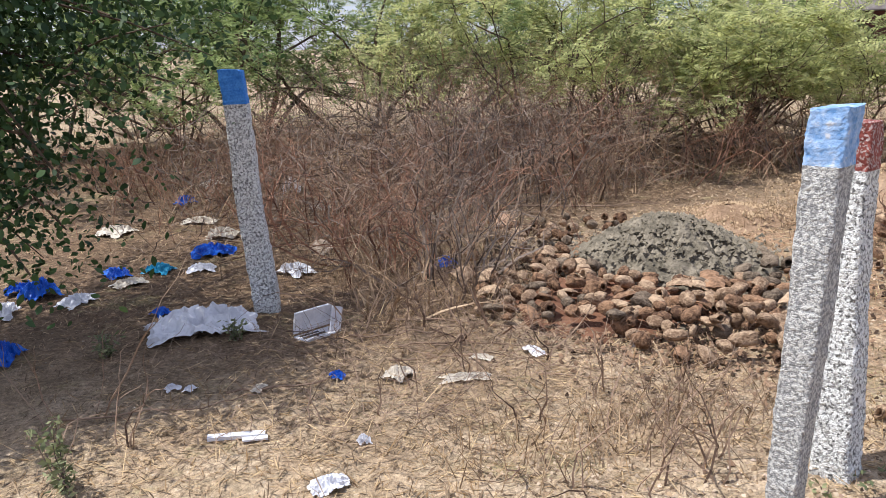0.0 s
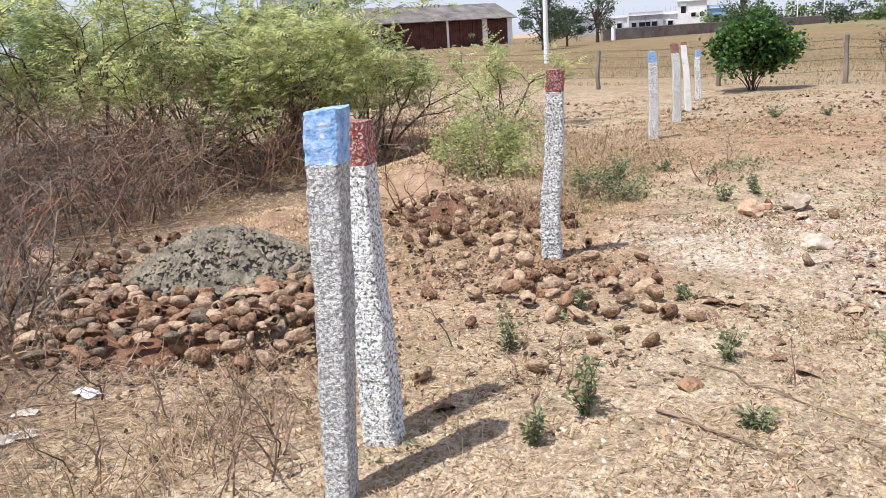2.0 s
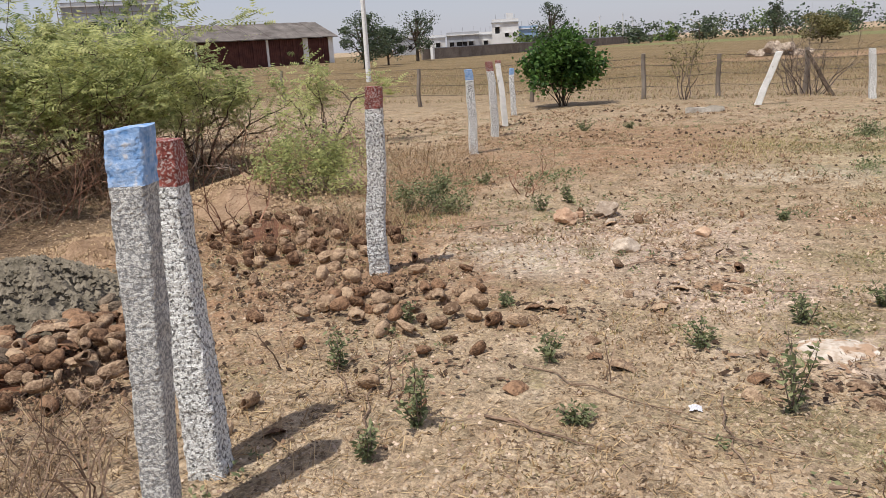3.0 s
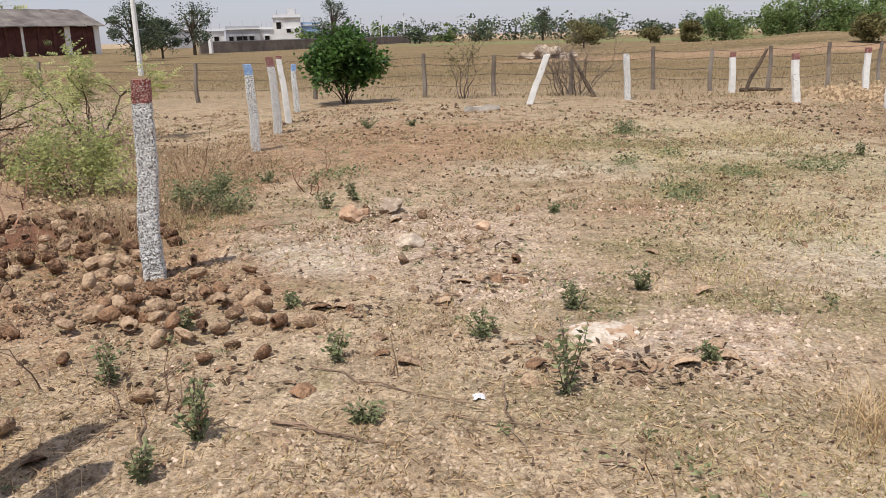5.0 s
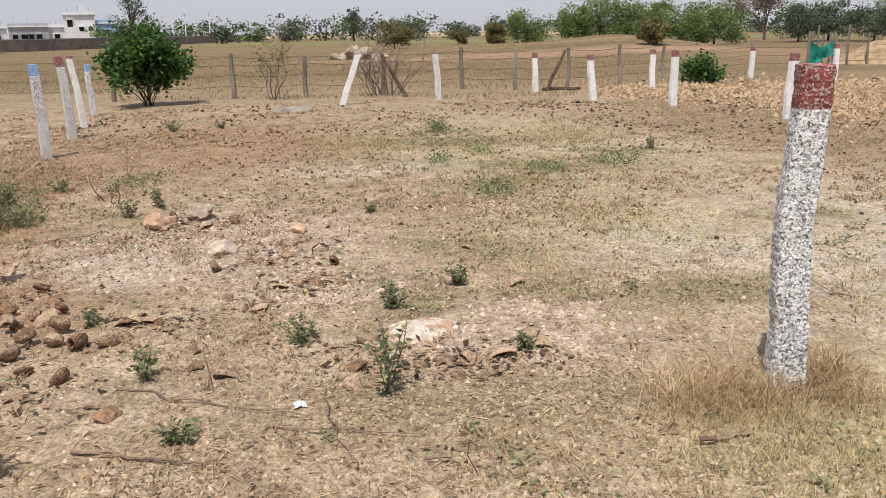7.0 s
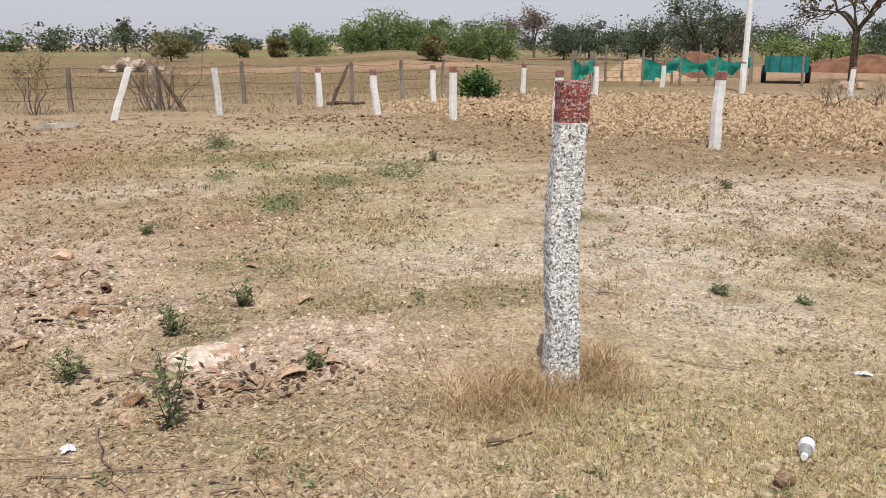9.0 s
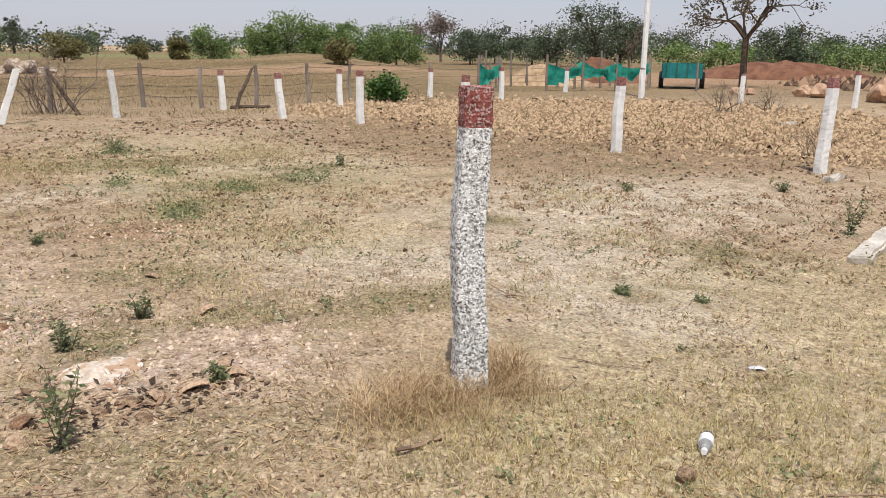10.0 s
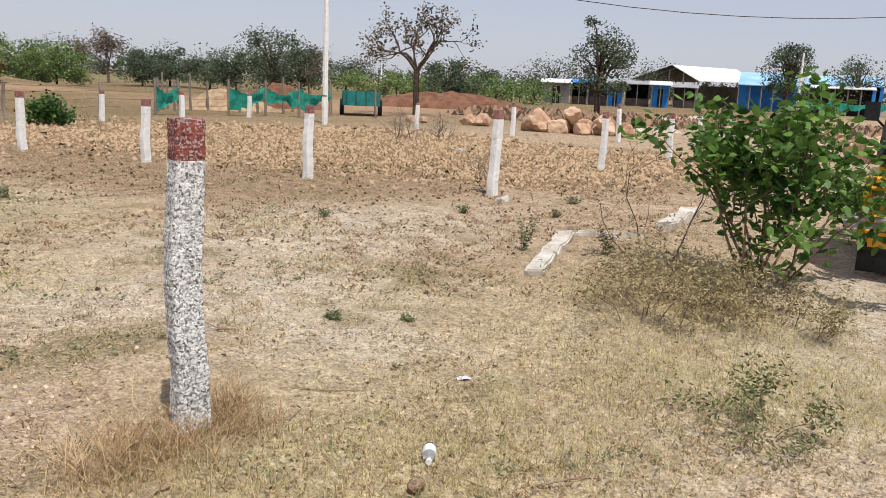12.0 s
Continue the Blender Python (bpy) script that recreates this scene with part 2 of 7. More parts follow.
# ---- building blocks ----
class Geo:
    """Vertices and faces of one mesh."""

    def __init__(self):
        self.v, self.f = [], []

    def poly(self, pts):
        k = len(self.v)
        self.v += [tuple(p) for p in pts]
        self.f.append(tuple(range(k, k + len(pts))))

    def box(self, lo, hi, m=None):
        k = len(self.v)
        for x, y, z in ((0, 0, 0), (1, 0, 0), (1, 1, 0), (0, 1, 0), (0, 0, 1), (1, 0, 1), (1, 1, 1), (0, 1, 1)):
            p = Vector((hi[0] if x else lo[0], hi[1] if y else lo[1], hi[2] if z else lo[2]))
            self.v.append(tuple(m @ p if m else p))
        self.f += [tuple(k + i for i in q) for q in ((3, 2, 1, 0), (4, 5, 6, 7), (0, 1, 5, 4), (1, 2, 6, 5), (2, 3, 7, 6), (3, 0, 4, 7))]

    def tube(self, pts, radii, sides=5, cap=True):
        pts = [Vector(p) for p in pts]
        k = len(self.v)
        for i, p in enumerate(pts):
            d = (pts[min(i + 1, len(pts) - 1)] - pts[max(i - 1, 0)]).normalized()
            a = d.orthogonal().normalized() if abs(d.z) > 0.9 else d.cross(Vector((0, 0, 1))).normalized()
            c = d.cross(a)
            for s in range(sides):
                g = 2 * math.pi * s / sides
                self.v.append(tuple(p + (a * math.cos(g) + c * math.sin(g)) * radii[i]))
        for i in range(len(pts) - 1):
            for s in range(sides):
                self.f.append((k + i * sides + s, k + i * sides + (s + 1) % sides, k + (i + 1) * sides + (s + 1) % sides, k + (i + 1) * sides + s))
        if cap:
            self.f.append(tuple(k + s for s in reversed(range(sides))))
            self.f.append(tuple(k + (len(pts) - 1) * sides + s for s in range(sides)))

    def wheel(self, m, r, w, sides=20, hole=0.0):
        """A disc or ring about the local x axis, with rounded shoulders."""
        prof = [(-w / 2, max(hole, 0.001)), (-w / 2, r * 0.92), (-w / 2 * 0.8, r), (w / 2 * 0.8, r), (w / 2, r * 0.92), (w / 2, max(hole, 0.001))]
        k = len(self.v)
        for s in range(sides):
            g = 2 * math.pi * s / sides
            self.v += [tuple(m @ Vector((x, q * math.cos(g), q * math.sin(g)))) for x, q in prof]
        for s in range(sides):
            for i in range(5):
                self.f.append((k + s * 6 + i, k + s * 6 + i + 1, k + (s + 1) % sides * 6 + i + 1, k + (s + 1) % sides * 6 + i))


def part(name, geo, mat, parent=None, label="", smooth=False):
    """Links geometry as one mesh object, under a thing or part if one is given."""
    me = bpy.data.meshes.new(name)
    me.from_pydata(geo.v, [], geo.f)
    me.materials.append(M[mat])
    if smooth:
        me.polygons.foreach_set("use_smooth", [True] * len(me.polygons))
    me.update()
    ob = new(name, me)
    if parent:
        ob.parent = parent
    if label:
        ob["label"] = label
    return ob


def cloud(name, v, n, mat, parent=None, label=""):
    """One mesh of many faces with n corners each; v holds all corners in order."""
    v = np.asarray(v, dtype=np.float32).reshape(-1, 3)
    c = len(v) // n
    me = bpy.data.meshes.new(name)
    me.vertices.add(len(v))
    me.vertices.foreach_set("co", v.ravel())
    me.loops.add(len(v))
    me.loops.foreach_set("vertex_index", np.arange(len(v), dtype=np.int32))
    me.polygons.add(c)
    me.polygons.foreach_set("loop_start", np.arange(0, len(v), n, dtype=np.int32))
    me.polygons.foreach_set("loop_total", np.full(c, n, dtype=np.int32))
    me.materials.append(M[mat])
    me.update(calc_edges=True)
    ob = new(name, me)
    if parent:
        ob.parent = parent
    if label:
        ob["label"] = label
    return ob


def thing(name, x, y, label, category, group="", rz=0.0, z=None, kind=""):
    ob = new(name)
    ob.empty_display_size = 0.1
    ob.matrix_world = pose(x, y, ground_z(x, y) if z is None else z, 0, 0, rz)
    return tagged(ob, label, category, group, kind)


def bump_at(x, y, cx, cy, rx, ry, h, turn=0.0):
    c, s = math.cos(turn), math.sin(turn)
    u, w = ((x - cx) * c + (y - cy) * s) / rx, (-(x - cx) * s + (y - cy) * c) / ry
    return h * math.exp(-(u * u + w * w) * 1.6)


def ground_z(x, y):
    """Height of the ground sheet."""
    d = math.hypot(x, y)
    q = noise.noise((x * 0.8, y * 0.8, 0)) * 0.018 + noise.noise((x * 3.1, y * 3.1, 4)) * 0.006
    z = q * min(1.0, 9.0 / max(d, 0.1))
    if d < 24:
        z += max(0.0, noise.noise((x * 7, y * 7, 9))) * 0.020 + noise.noise((x * 17, y * 17, 2)) * 0.006 + noise.noise((x * 38, y * 38, 6)) * 0.003
    if d > 35:
        z += bump_at(x, y, 62, -11, 16, 7, 1.0) + bump_at(x, y, 58, -2, 9, 6, 0.5)
    return z


def leaves(pos, size, rng, ratio=0.45, droop=0.3, up=0.6, oval=False):
    """Leaves of mixed size and turn at the points given: diamonds of four corners, or folded ovals of six."""
    pos = np.asarray(pos, dtype=float).reshape(-1, 3)
    n = len(pos)
    a = rng.normal(size=(n, 3))
    a[:, 2] = a[:, 2] * 0.5 - droop
    a /= np.linalg.norm(a, axis=1)[:, None]
    nn = rng.normal(size=(n, 3)) * 0.7
    nn[:, 2] += up
    b = np.cross(a, nn)
    b /= np.linalg.norm(b, axis=1)[:, None] + 1e-9
    s = (size * rng.uniform(0.6, 1.3, n))[:, None]
    if oval:
        c = np.cross(a, b) * s * 0.07
        tip = pos + a * s - np.array([0, 0, 1.0]) * s * rng.uniform(0, 0.25, (n, 1))
        lo, hi = pos + a * s * 0.32, pos + a * s * 0.72
        w = b * s * ratio * 0.5
        return np.stack([pos, lo + w * 0.9 + c, hi + w + c, tip, hi - w + c, lo - w * 0.9 + c], 1)
    mid = pos + a * s * 0.45
    return np.stack([pos, mid + b * s * ratio * 0.5, pos + a * s, mid - b * s * ratio * 0.5], 1)


def grow(rng, p, d, length, r, depth, geo, tips, bend=0.35, up=0.1, kids=3, shrink=0.62, angle=0.8, sides=5, taper=0.6, segs=4, inner=1):
    """One branch and its side branches; collects points for leaves."""
    pts, rad = [Vector(p)], [r]
    d = Vector(d).normalized()
    for i in range(segs):
        d = (d + Vector(rng.normal(size=3)) * bend * 0.5 + Vector((0, 0, up))).normalized()
        pts.append(pts[-1] + d * length / segs)
        rad.append(r * (1 - (1 - taper) * (i + 1) / segs))
    geo.tube(pts, rad, sides if depth > 0 else 3, cap=False)
    if depth <= inner:
        for i in range(1, len(pts)):
            tips.append((tuple(pts[i]), tuple(d), depth))
    if depth > 0:
        for k in range(kids):
            j = segs if k == 0 else int(rng.integers(max(1, segs // 2), segs + 1))
            side = Vector(rng.normal(size=3))
            side = (side - d * side.dot(d)).normalized()
            nd = (d + side * angle * rng.uniform(0.6, 1.3)).normalized()
            grow(rng, pts[j], nd, length * shrink * rng.uniform(0.7, 1.2), rad[j] * 0.7, depth - 1, geo, tips, bend, up, kids, shrink, angle, sides, taper, segs, inner)


# ---- ground ----
def ellipse_mask(n, l, vec, items, edge):
    """Soft blots with ragged edges: highest of several ellipses (x, y, rx, ry, turn)."""
    out = None
    for x, y, rx, ry, turn in items:
        mp = n.new("ShaderNodeMapping")
        mp.vector_type = "TEXTURE"
        mp.inputs["Location"].default_value = (x, y, 0)
        mp.inputs["Rotation"].default_value = (0, 0, radians(turn))
        mp.inputs["Scale"].default_value = (rx, ry, 1)
        l.new(vec, mp.inputs[0])
        ln = n.new("ShaderNodeVectorMath")
        ln.operation = "LENGTH"
        l.new(mp.outputs[0], ln.inputs[0])
        rg = n.new("ShaderNodeMapRange")
        rg.interpolation_type = "SMOOTHSTEP"
        rg.inputs["From Min"].default_value, rg.inputs["From Max"].default_value = 1 + edge, 1 - edge
        l.new(ln.outputs["Value"], rg.inputs[0])
        if out is None:
            out = rg.outputs[0]
        else:
            mx = n.new("ShaderNodeMath")
            mx.operation = "MAXIMUM"
            l.new(out, mx.inputs[0])
            l.new(rg.outputs[0], mx.inputs[1])
            out = mx.outputs[0]
    return out


def ground_material():
    m = bpy.data.materials.new("dry_soil")
    m.use_nodes = True
    n, l = m.node_tree.nodes, m.node_tree.links
    b = n["Principled BSDF"]
    b.inputs["Roughness"].default_value = 0.95
    b.inputs["Specular IOR Level"].default_value = 0.15
    tc = n.new("ShaderNodeTexCoord")

    def tex(scale, detail, rough=0.6):
        t = n.new("ShaderNodeTexNoise")
        t.inputs["Scale"].default_value, t.inputs["Detail"].default_value, t.inputs["Roughness"].default_value = scale, detail, rough
        l.new(tc.outputs["Object"], t.inputs["Vector"])
        return t

    def ramp(src, stops):
        r = n.new("ShaderNodeValToRGB")
        while len(r.color_ramp.elements) < len(stops):
            r.color_ramp.elements.new(0.5)
        for e, (p, c) in zip(r.color_ramp.elements, stops):
            e.position, e.color = p, rgb(c)
        l.new(src, r.inputs[0])
        return r.outputs[0]

    def mix(fac, a, c):
        x = n.new("ShaderNodeMix")
        x.data_type = "RGBA"
        l.new(fac, x.inputs["Factor"])
        l.new(a, x.inputs["A"])
        l.new(c, x.inputs["B"])
        return x.outputs["Result"]

    def times(a, c):
        x = n.new("ShaderNodeMath")
        x.operation = "MULTIPLY"
        l.new(a, x.inputs[0])
        l.new(c, x.inputs[1])
        return x.outputs[0]

    big, mid, fine, grit = tex(0.45, 5), tex(2.6, 6, 0.7), tex(16, 5, 0.7), tex(90, 3)
    warp = n.new("ShaderNodeMix")
    warp.data_type = "VECTOR"
    warp.inputs["Factor"].default_value = 0.5
    sc = n.new("ShaderNodeVectorMath")
    sc.operation = "MULTIPLY_ADD"
    sb = n.new("ShaderNodeVectorMath")
    sb.operation = "SUBTRACT"
    l.new(tex(1.1, 6, 0.75).outputs["Color"], sb.inputs[0])
    sb.inputs[1].default_value = (0.5, 0.5, 0.5)
    l.new(sb.outputs[0], sc.inputs[0])
    sc.inputs[1].default_value = (1.9, 1.9, 0)
    l.new(tc.outputs["Object"], sc.inputs[2])
    flat = n.new("ShaderNodeVectorMath")
    flat.operation = "MULTIPLY"
    flat.inputs[1].default_value = (1, 1, 0)
    l.new(sc.outputs[0], flat.inputs[0])
    vec = flat.outputs[0]
    base = ramp(mid.outputs[0], [(0.30, (0.36, 0.255, 0.162)), (0.5, (0.50, 0.375, 0.25)), (0.72, (0.61, 0.485, 0.35))])
    chalk = ramp(fine.outputs[0], [(0.3, (0.50, 0.42, 0.315)), (0.7, (0.72, 0.635, 0.51))])
    red = ramp(mid.outputs[0], [(0.3, (0.29, 0.165, 0.09)), (0.7, (0.50, 0.325, 0.205))])
    ochre = ramp(fine.outputs[0], [(0.3, (0.23, 0.155, 0.09)), (0.7, (0.44, 0.32, 0.20))])
    # brown leaf litter, its colour darkened to hold the shade under trees and scrub
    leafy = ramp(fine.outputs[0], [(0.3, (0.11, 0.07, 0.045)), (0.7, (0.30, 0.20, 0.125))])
    grassy = ramp(fine.outputs[0], [(0.3, (0.35, 0.29, 0.16)), (0.7, (0.63, 0.53, 0.35))])
    st = n.new("ShaderNodeMapping")
    st.inputs["Scale"].default_value = (1.0, 0.16, 1.0)
    l.new(tc.outputs["Object"], st.inputs[0])
    furrow = tex(0.32, 6, 0.7)
    l.new(st.outputs[0], furrow.inputs["Vector"])
    field = ramp(furrow.outputs[0], [(0.32, (0.115, 0.085, 0.032)), (0.5, (0.20, 0.135, 0.06)), (0.68, (0.30, 0.205, 0.105))])
    green = ramp(mid.outputs[0], [(0.3, (0.11, 0.15, 0.04)), (0.7, (0.24, 0.27, 0.10))])
    c = base
    c = mix(ellipse_mask(n, l, vec, GROUND["field"], 0.08), c, field)
    c = mix(ellipse_mask(n, l, vec, GROUND["green"], 0.15), c, green)
    c = mix(ellipse_mask(n, l, vec, GROUND["red"], 0.5), c, red)
    # matted dead grass in streaks
    dead = ramp(tex(30, 5, 0.8).outputs[0], [(0.35, (0.19, 0.14, 0.085)), (0.52, (0.37, 0.285, 0.18)), (0.66, (0.52, 0.42, 0.29))])
    c = mix(ramp(tex(5.5, 8, 0.8).outputs[0], [(0.48, (0, 0, 0)), (0.58, (0.7, 0.7, 0.7))]), c, dead)
    c = mix(ramp(tex(1.7, 8, 0.85).outputs[0], [(0.54, (0, 0, 0)), (0.63, (0.7, 0.7, 0.7))]), c, dead)
    c = mix(times(ellipse_mask(n, l, vec, GROUND["chalk"], 0.7), ramp(tex(3.2, 9, 0.85).outputs[0], [(0.36, (0, 0, 0)), (0.53, (0.92, 0.92, 0.92))])), c, chalk)
    pink = ramp(fine.outputs[0], [(0.3, (0.43, 0.31, 0.235)), (0.7, (0.70, 0.56, 0.455))])
    c = mix(times(ellipse_mask(n, l, vec, GROUND["pink"], 0.6), ramp(tex(4.0, 8, 0.8).outputs[0], [(0.40, (0, 0, 0)), (0.56, (0.85, 0.85, 0.85))])), c, pink)
    c = mix(ellipse_mask(n, l, vec, GROUND["ochre"], 0.12), c, ochre)
    c = mix(times(ellipse_mask(n, l, vec, GROUND["grass"], 0.5), ramp(fine.outputs[0], [(0.38, (0, 0, 0)), (0.58, (1, 1, 1))])), c, grassy)
    # litter blots, with the shade beneath trees and scrub painted in
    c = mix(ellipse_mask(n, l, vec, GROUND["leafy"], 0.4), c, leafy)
    # low olive mats of trodden weeds with ragged edges
    mat = ramp(tex(24, 6, 0.85).outputs[0], [(0.36, (0.15, 0.125, 0.06)), (0.52, (0.30, 0.25, 0.13)), (0.66, (0.46, 0.39, 0.24))])
    c = mix(ramp(tex(1.25, 10, 0.8).outputs[0], [(0.555, (0, 0, 0)), (0.60, (0.62, 0.62, 0.62))]), c, mat)
    c = mix(times(ellipse_mask(n, l, vec, GROUND["olive"], 0.6), ramp(tex(13, 7, 0.8).outputs[0], [(0.38, (0, 0, 0)), (0.54, (0.85, 0.85, 0.85))])), c, mat)
    # dark specks of crumbs and droppings, pale grit
    c = mix(ramp(tex(34, 2).outputs[0], [(0.66, (0, 0, 0)), (0.72, (0.7, 0.7, 0.7))]), c, ramp(grit.outputs[0], [(0.3, (0.10, 0.07, 0.05)), (0.7, (0.24, 0.17, 0.12))]))
    c = mix(ramp(tex(55, 2).outputs[0], [(0.66, (0, 0, 0)), (0.70, (0.6, 0.6, 0.6))]), c, ramp(grit.outputs[0], [(0.3, (0.42, 0.35, 0.27)), (0.7, (0.6, 0.53, 0.44))]))
    for src, lo, hi in ((tex(42, 5, 0.75), 0.6, 1.3), (tex(10, 9, 0.9), 0.58, 1.30), (tex(2.2, 9, 0.85), 0.76, 1.17)):
        x = n.new("ShaderNodeMix")
        x.data_type, x.blend_type = "RGBA", "MULTIPLY"
        x.inputs["Factor"].default_value = 1.0
        l.new(c, x.inputs["A"])
        rg = n.new("ShaderNodeMapRange")
        rg.inputs["From Min"].default_value, rg.inputs["From Max"].default_value = 0.36, 0.64
        rg.inputs["To Min"].default_value, rg.inputs["To Max"].default_value = lo, hi
        l.new(src.outputs[0], rg.inputs[0])
        l.new(rg.outputs[0], x.inputs["B"])
        c = x.outputs["Result"]
    l.new(c, b.inputs["Base Color"])
    hs = n.new("ShaderNodeMath")
    hs.operation = "MULTIPLY_ADD"
    l.new(grit.outputs[0], hs.inputs[0])
    hs.inputs[1].default_value = 0.3
    l.new(fine.outputs[0], hs.inputs[2])
    bp = n.new("ShaderNodeBump")
    bp.inputs["Strength"].default_value, bp.inputs["Distance"].default_value = 1.0, 0.03
    l.new(hs.outputs[0], bp.inputs["Height"])
    l.new(bp.outputs[0], b.inputs["Normal"])
    return m


GROUND = {
    "field": [(135, 30, 114, 260, 0)],
    "green": [(130, 2, 18, 45, -8), (110, -48, 30, 9, 35)],
    "red": [(11.6, 3.4, 2.8, 2.3, 15), (7.25, -0.1, 0.5, 0.75, 0), (47, -3.5, 3, 16, 10), (40, -27, 10, 12, 40), (4.3, 4.4, 2.0, 1.3, 40), (5.5, 3.2, 1.6, 0.8, 40), (8.4, 4.6, 1.6, 1.0, 0)],
    "pink": [(6.1, 1.7, 1.1, 1.0, -20), (5.1, 0.7, 0.6, 0.6, 0), (4.3, -0.4, 0.5, 0.8, 0)],
    "chalk": [(5.9, -1.8, 0.75, 0.85, -20), (7.2, -4.5, 1.3, 2.1, 10), (5.3, -2.9, 0.8, 1.1, -30), (4.2, -2.7, 0.7, 0.6, 0), (5.5, 2.3, 0.5, 0.5, 0), (10.9, -1.6, 0.8, 1.4, 0), (9.3, 0.6, 0.5, 1.2, 0), (2.3, -6.2, 1.1, 3.5, 10)],
    "ochre": [(15.5, -9.0, 7.5, 5.6, -35), (11.5, -13.5, 5, 5, 0)],
    "grass": [(2.9, -2.1, 1.2, 1.3, 0), (7.0, -1.4, 1.0, 1.2, 0), (3.2, -4.2, 1.6, 1.2, 0), (9.5, -1.8, 2.5, 1.6, -20), (4.6, -3.9, 0.7, 0.9, 0), (12, -0.5, 3, 2, 0)],
    "olive": [(4.78, -0.7, 0.22, 0.75, 10), (4.85, -1.55, 0.35, 0.5, 0), (5.25, -4.1, 0.3, 0.45, 0), (5.9, -0.2, 0.35, 0.5, 0), (8.3, -0.5, 0.35, 0.7, 0), (9.4, -1.0, 0.5, 1.1, 0), (11.4, 0.2, 0.5, 1.3, 0), (10.4, -2.1, 0.3, 0.8, 0), (4.6, 0.1, 0.3, 0.3, 0), (6.8, -2.9, 0.25, 0.4, 0), (3.3, 0.0, 0.25, 0.6, 0)],
    # leaf litter beneath trees and scrub, drawn dark with their shade
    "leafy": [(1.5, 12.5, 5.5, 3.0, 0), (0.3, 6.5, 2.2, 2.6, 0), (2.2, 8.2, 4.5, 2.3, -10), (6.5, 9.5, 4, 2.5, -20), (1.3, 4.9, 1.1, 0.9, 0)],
}


def build_ground():
    """One sheet of rings and spokes, finer where the open plot lies and out to the horizon."""
    rings = [0.3 * 1.06 ** i for i in range(26)]
    while rings[-1] < 22:
        rings.append(rings[-1] * 1.0105)
    while rings[-1] < 4200:
        rings.append(rings[-1] * 1.045)
    spokes = [radians(-18 + 176 * i / 720) for i in range(720)] + [radians(158 + 184 * i / 110) for i in range(110)]
    k = len(spokes)
    v = [(0, 0, ground_z(0, 0))]
    for r in rings:
        for g in spokes:
            x, y = r * math.sin(g), r * math.cos(g)
            v.append((x, y, ground_z(x, y)))
    f = [(0, 1 + (q + 1) % k, 1 + q) for q in range(k)]
    for i in range(len(rings) - 1):
        a, b = 1 + i * k, 1 + (i + 1) * k
        f += [(a + q, a + (q + 1) % k, b + (q + 1) % k, b + q) for q in range(k)]
    me = bpy.data.meshes.new("ground")
    me.from_pydata(v, [], f)
    me.polygons.foreach_set("use_smooth", [True] * len(me.polygons))
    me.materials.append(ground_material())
    tagged(new("ground", me), "dry sandy soil with chalky and grassy patches", "ground", kind="structure")


build_ground()


# ---- stone posts ----
def stone_post(x, y, h, w, wash, top, band, lean=(0, 0), rz=0.0, label="", seed=0, crook=0.02, group="plot marker posts", depth=None, topslope=0.0, foot=1.08, head=0.96, rough=1.0):
    """A roughly dressed granite post with a painted head; foot and head scale its width at the two ends."""
    dp = depth or w * 0.85
    near = math.hypot(x, y) < 6
    sides, steps = (32, 120) if near else (16, 40)
    ob = thing("stone_post", x, y, label, "stone post", group, rz)
    lw = Matrix.Rotation(-radians(rz), 3, "Z") @ Vector((lean[0], lean[1], 0))
    outline = []
    for k in range(sides):
        a = 2 * math.pi * (k + 0.5) / sides
        c, q = math.cos(a), math.sin(a)
        outline.append((math.copysign(abs(c) ** 0.22, c), math.copysign(abs(q) ** 0.22, q)))

    def ring(z):
        u = z / h
        off = Vector((lw.x * u + crook * math.sin(u * 4.2 + seed) + crook * 0.35 * math.sin(u * 11 + seed * 2), lw.y * u + crook * 0.6 * math.cos(u * 5.1 + seed), 0))
        s = foot + (head - foot) * u
        out = []
        for cx, cy in outline:
            jit = 1 + rough * (0.07 * noise.noise((cx * 1.3 + seed * 3.1, cy * 1.3, z * 6)) + 0.075 * noise.noise((cx * 2.5 + seed, cy * 2.5, z * 24)) + 0.05 * noise.noise((cx * 6 + seed, cy * 6, z * 70)))
            wx, wy = cx * w / 2 * s * jit, cy * dp / 2 * s * jit
            out.append(off + Vector((wx, wy, z + (topslope * wx + 0.01 * noise.noise((wx * 30, wy * 30, seed)) if z >= h - 1e-6 else 0))))
        return out

    def shell(z0, z1, rows, close):
        g = Geo()
        for i in range(rows + 1):
            g.v += [tuple(p) for p in ring(z0 + (z1 - z0) * i / rows)]
        for i in range(rows):
            for k in range(sides):
                g.f.append((i * sides + k, i * sides + (k + 1) % sides, (i + 1) * sides + (k + 1) % sides, (i + 1) * sides + k))
        if close:
            c = sum((Vector(p) for p in g.v[-sides:]), Vector()) / sides + Vector((0, 0, 0.006))
            k0 = len(g.v)
            g.v.append(tuple(c))
            g.f += [(k0 - sides + k, k0 - sides + (k + 1) % sides, k0) for k in range(sides)]
        return g

    if band > 0:
        part("shaft", shell(-0.15, h - band, steps, False), wash, ob)
        part("painted_top", shell(h - band, h, max(8, steps // 7), True), top, ob, {"b": "blue painted top", "d": "blue painted top", "r": "dark red painted top"}[top[0]])
    else:
        part("shaft", shell(-0.15, h, steps, True), wash, ob)
    return ob


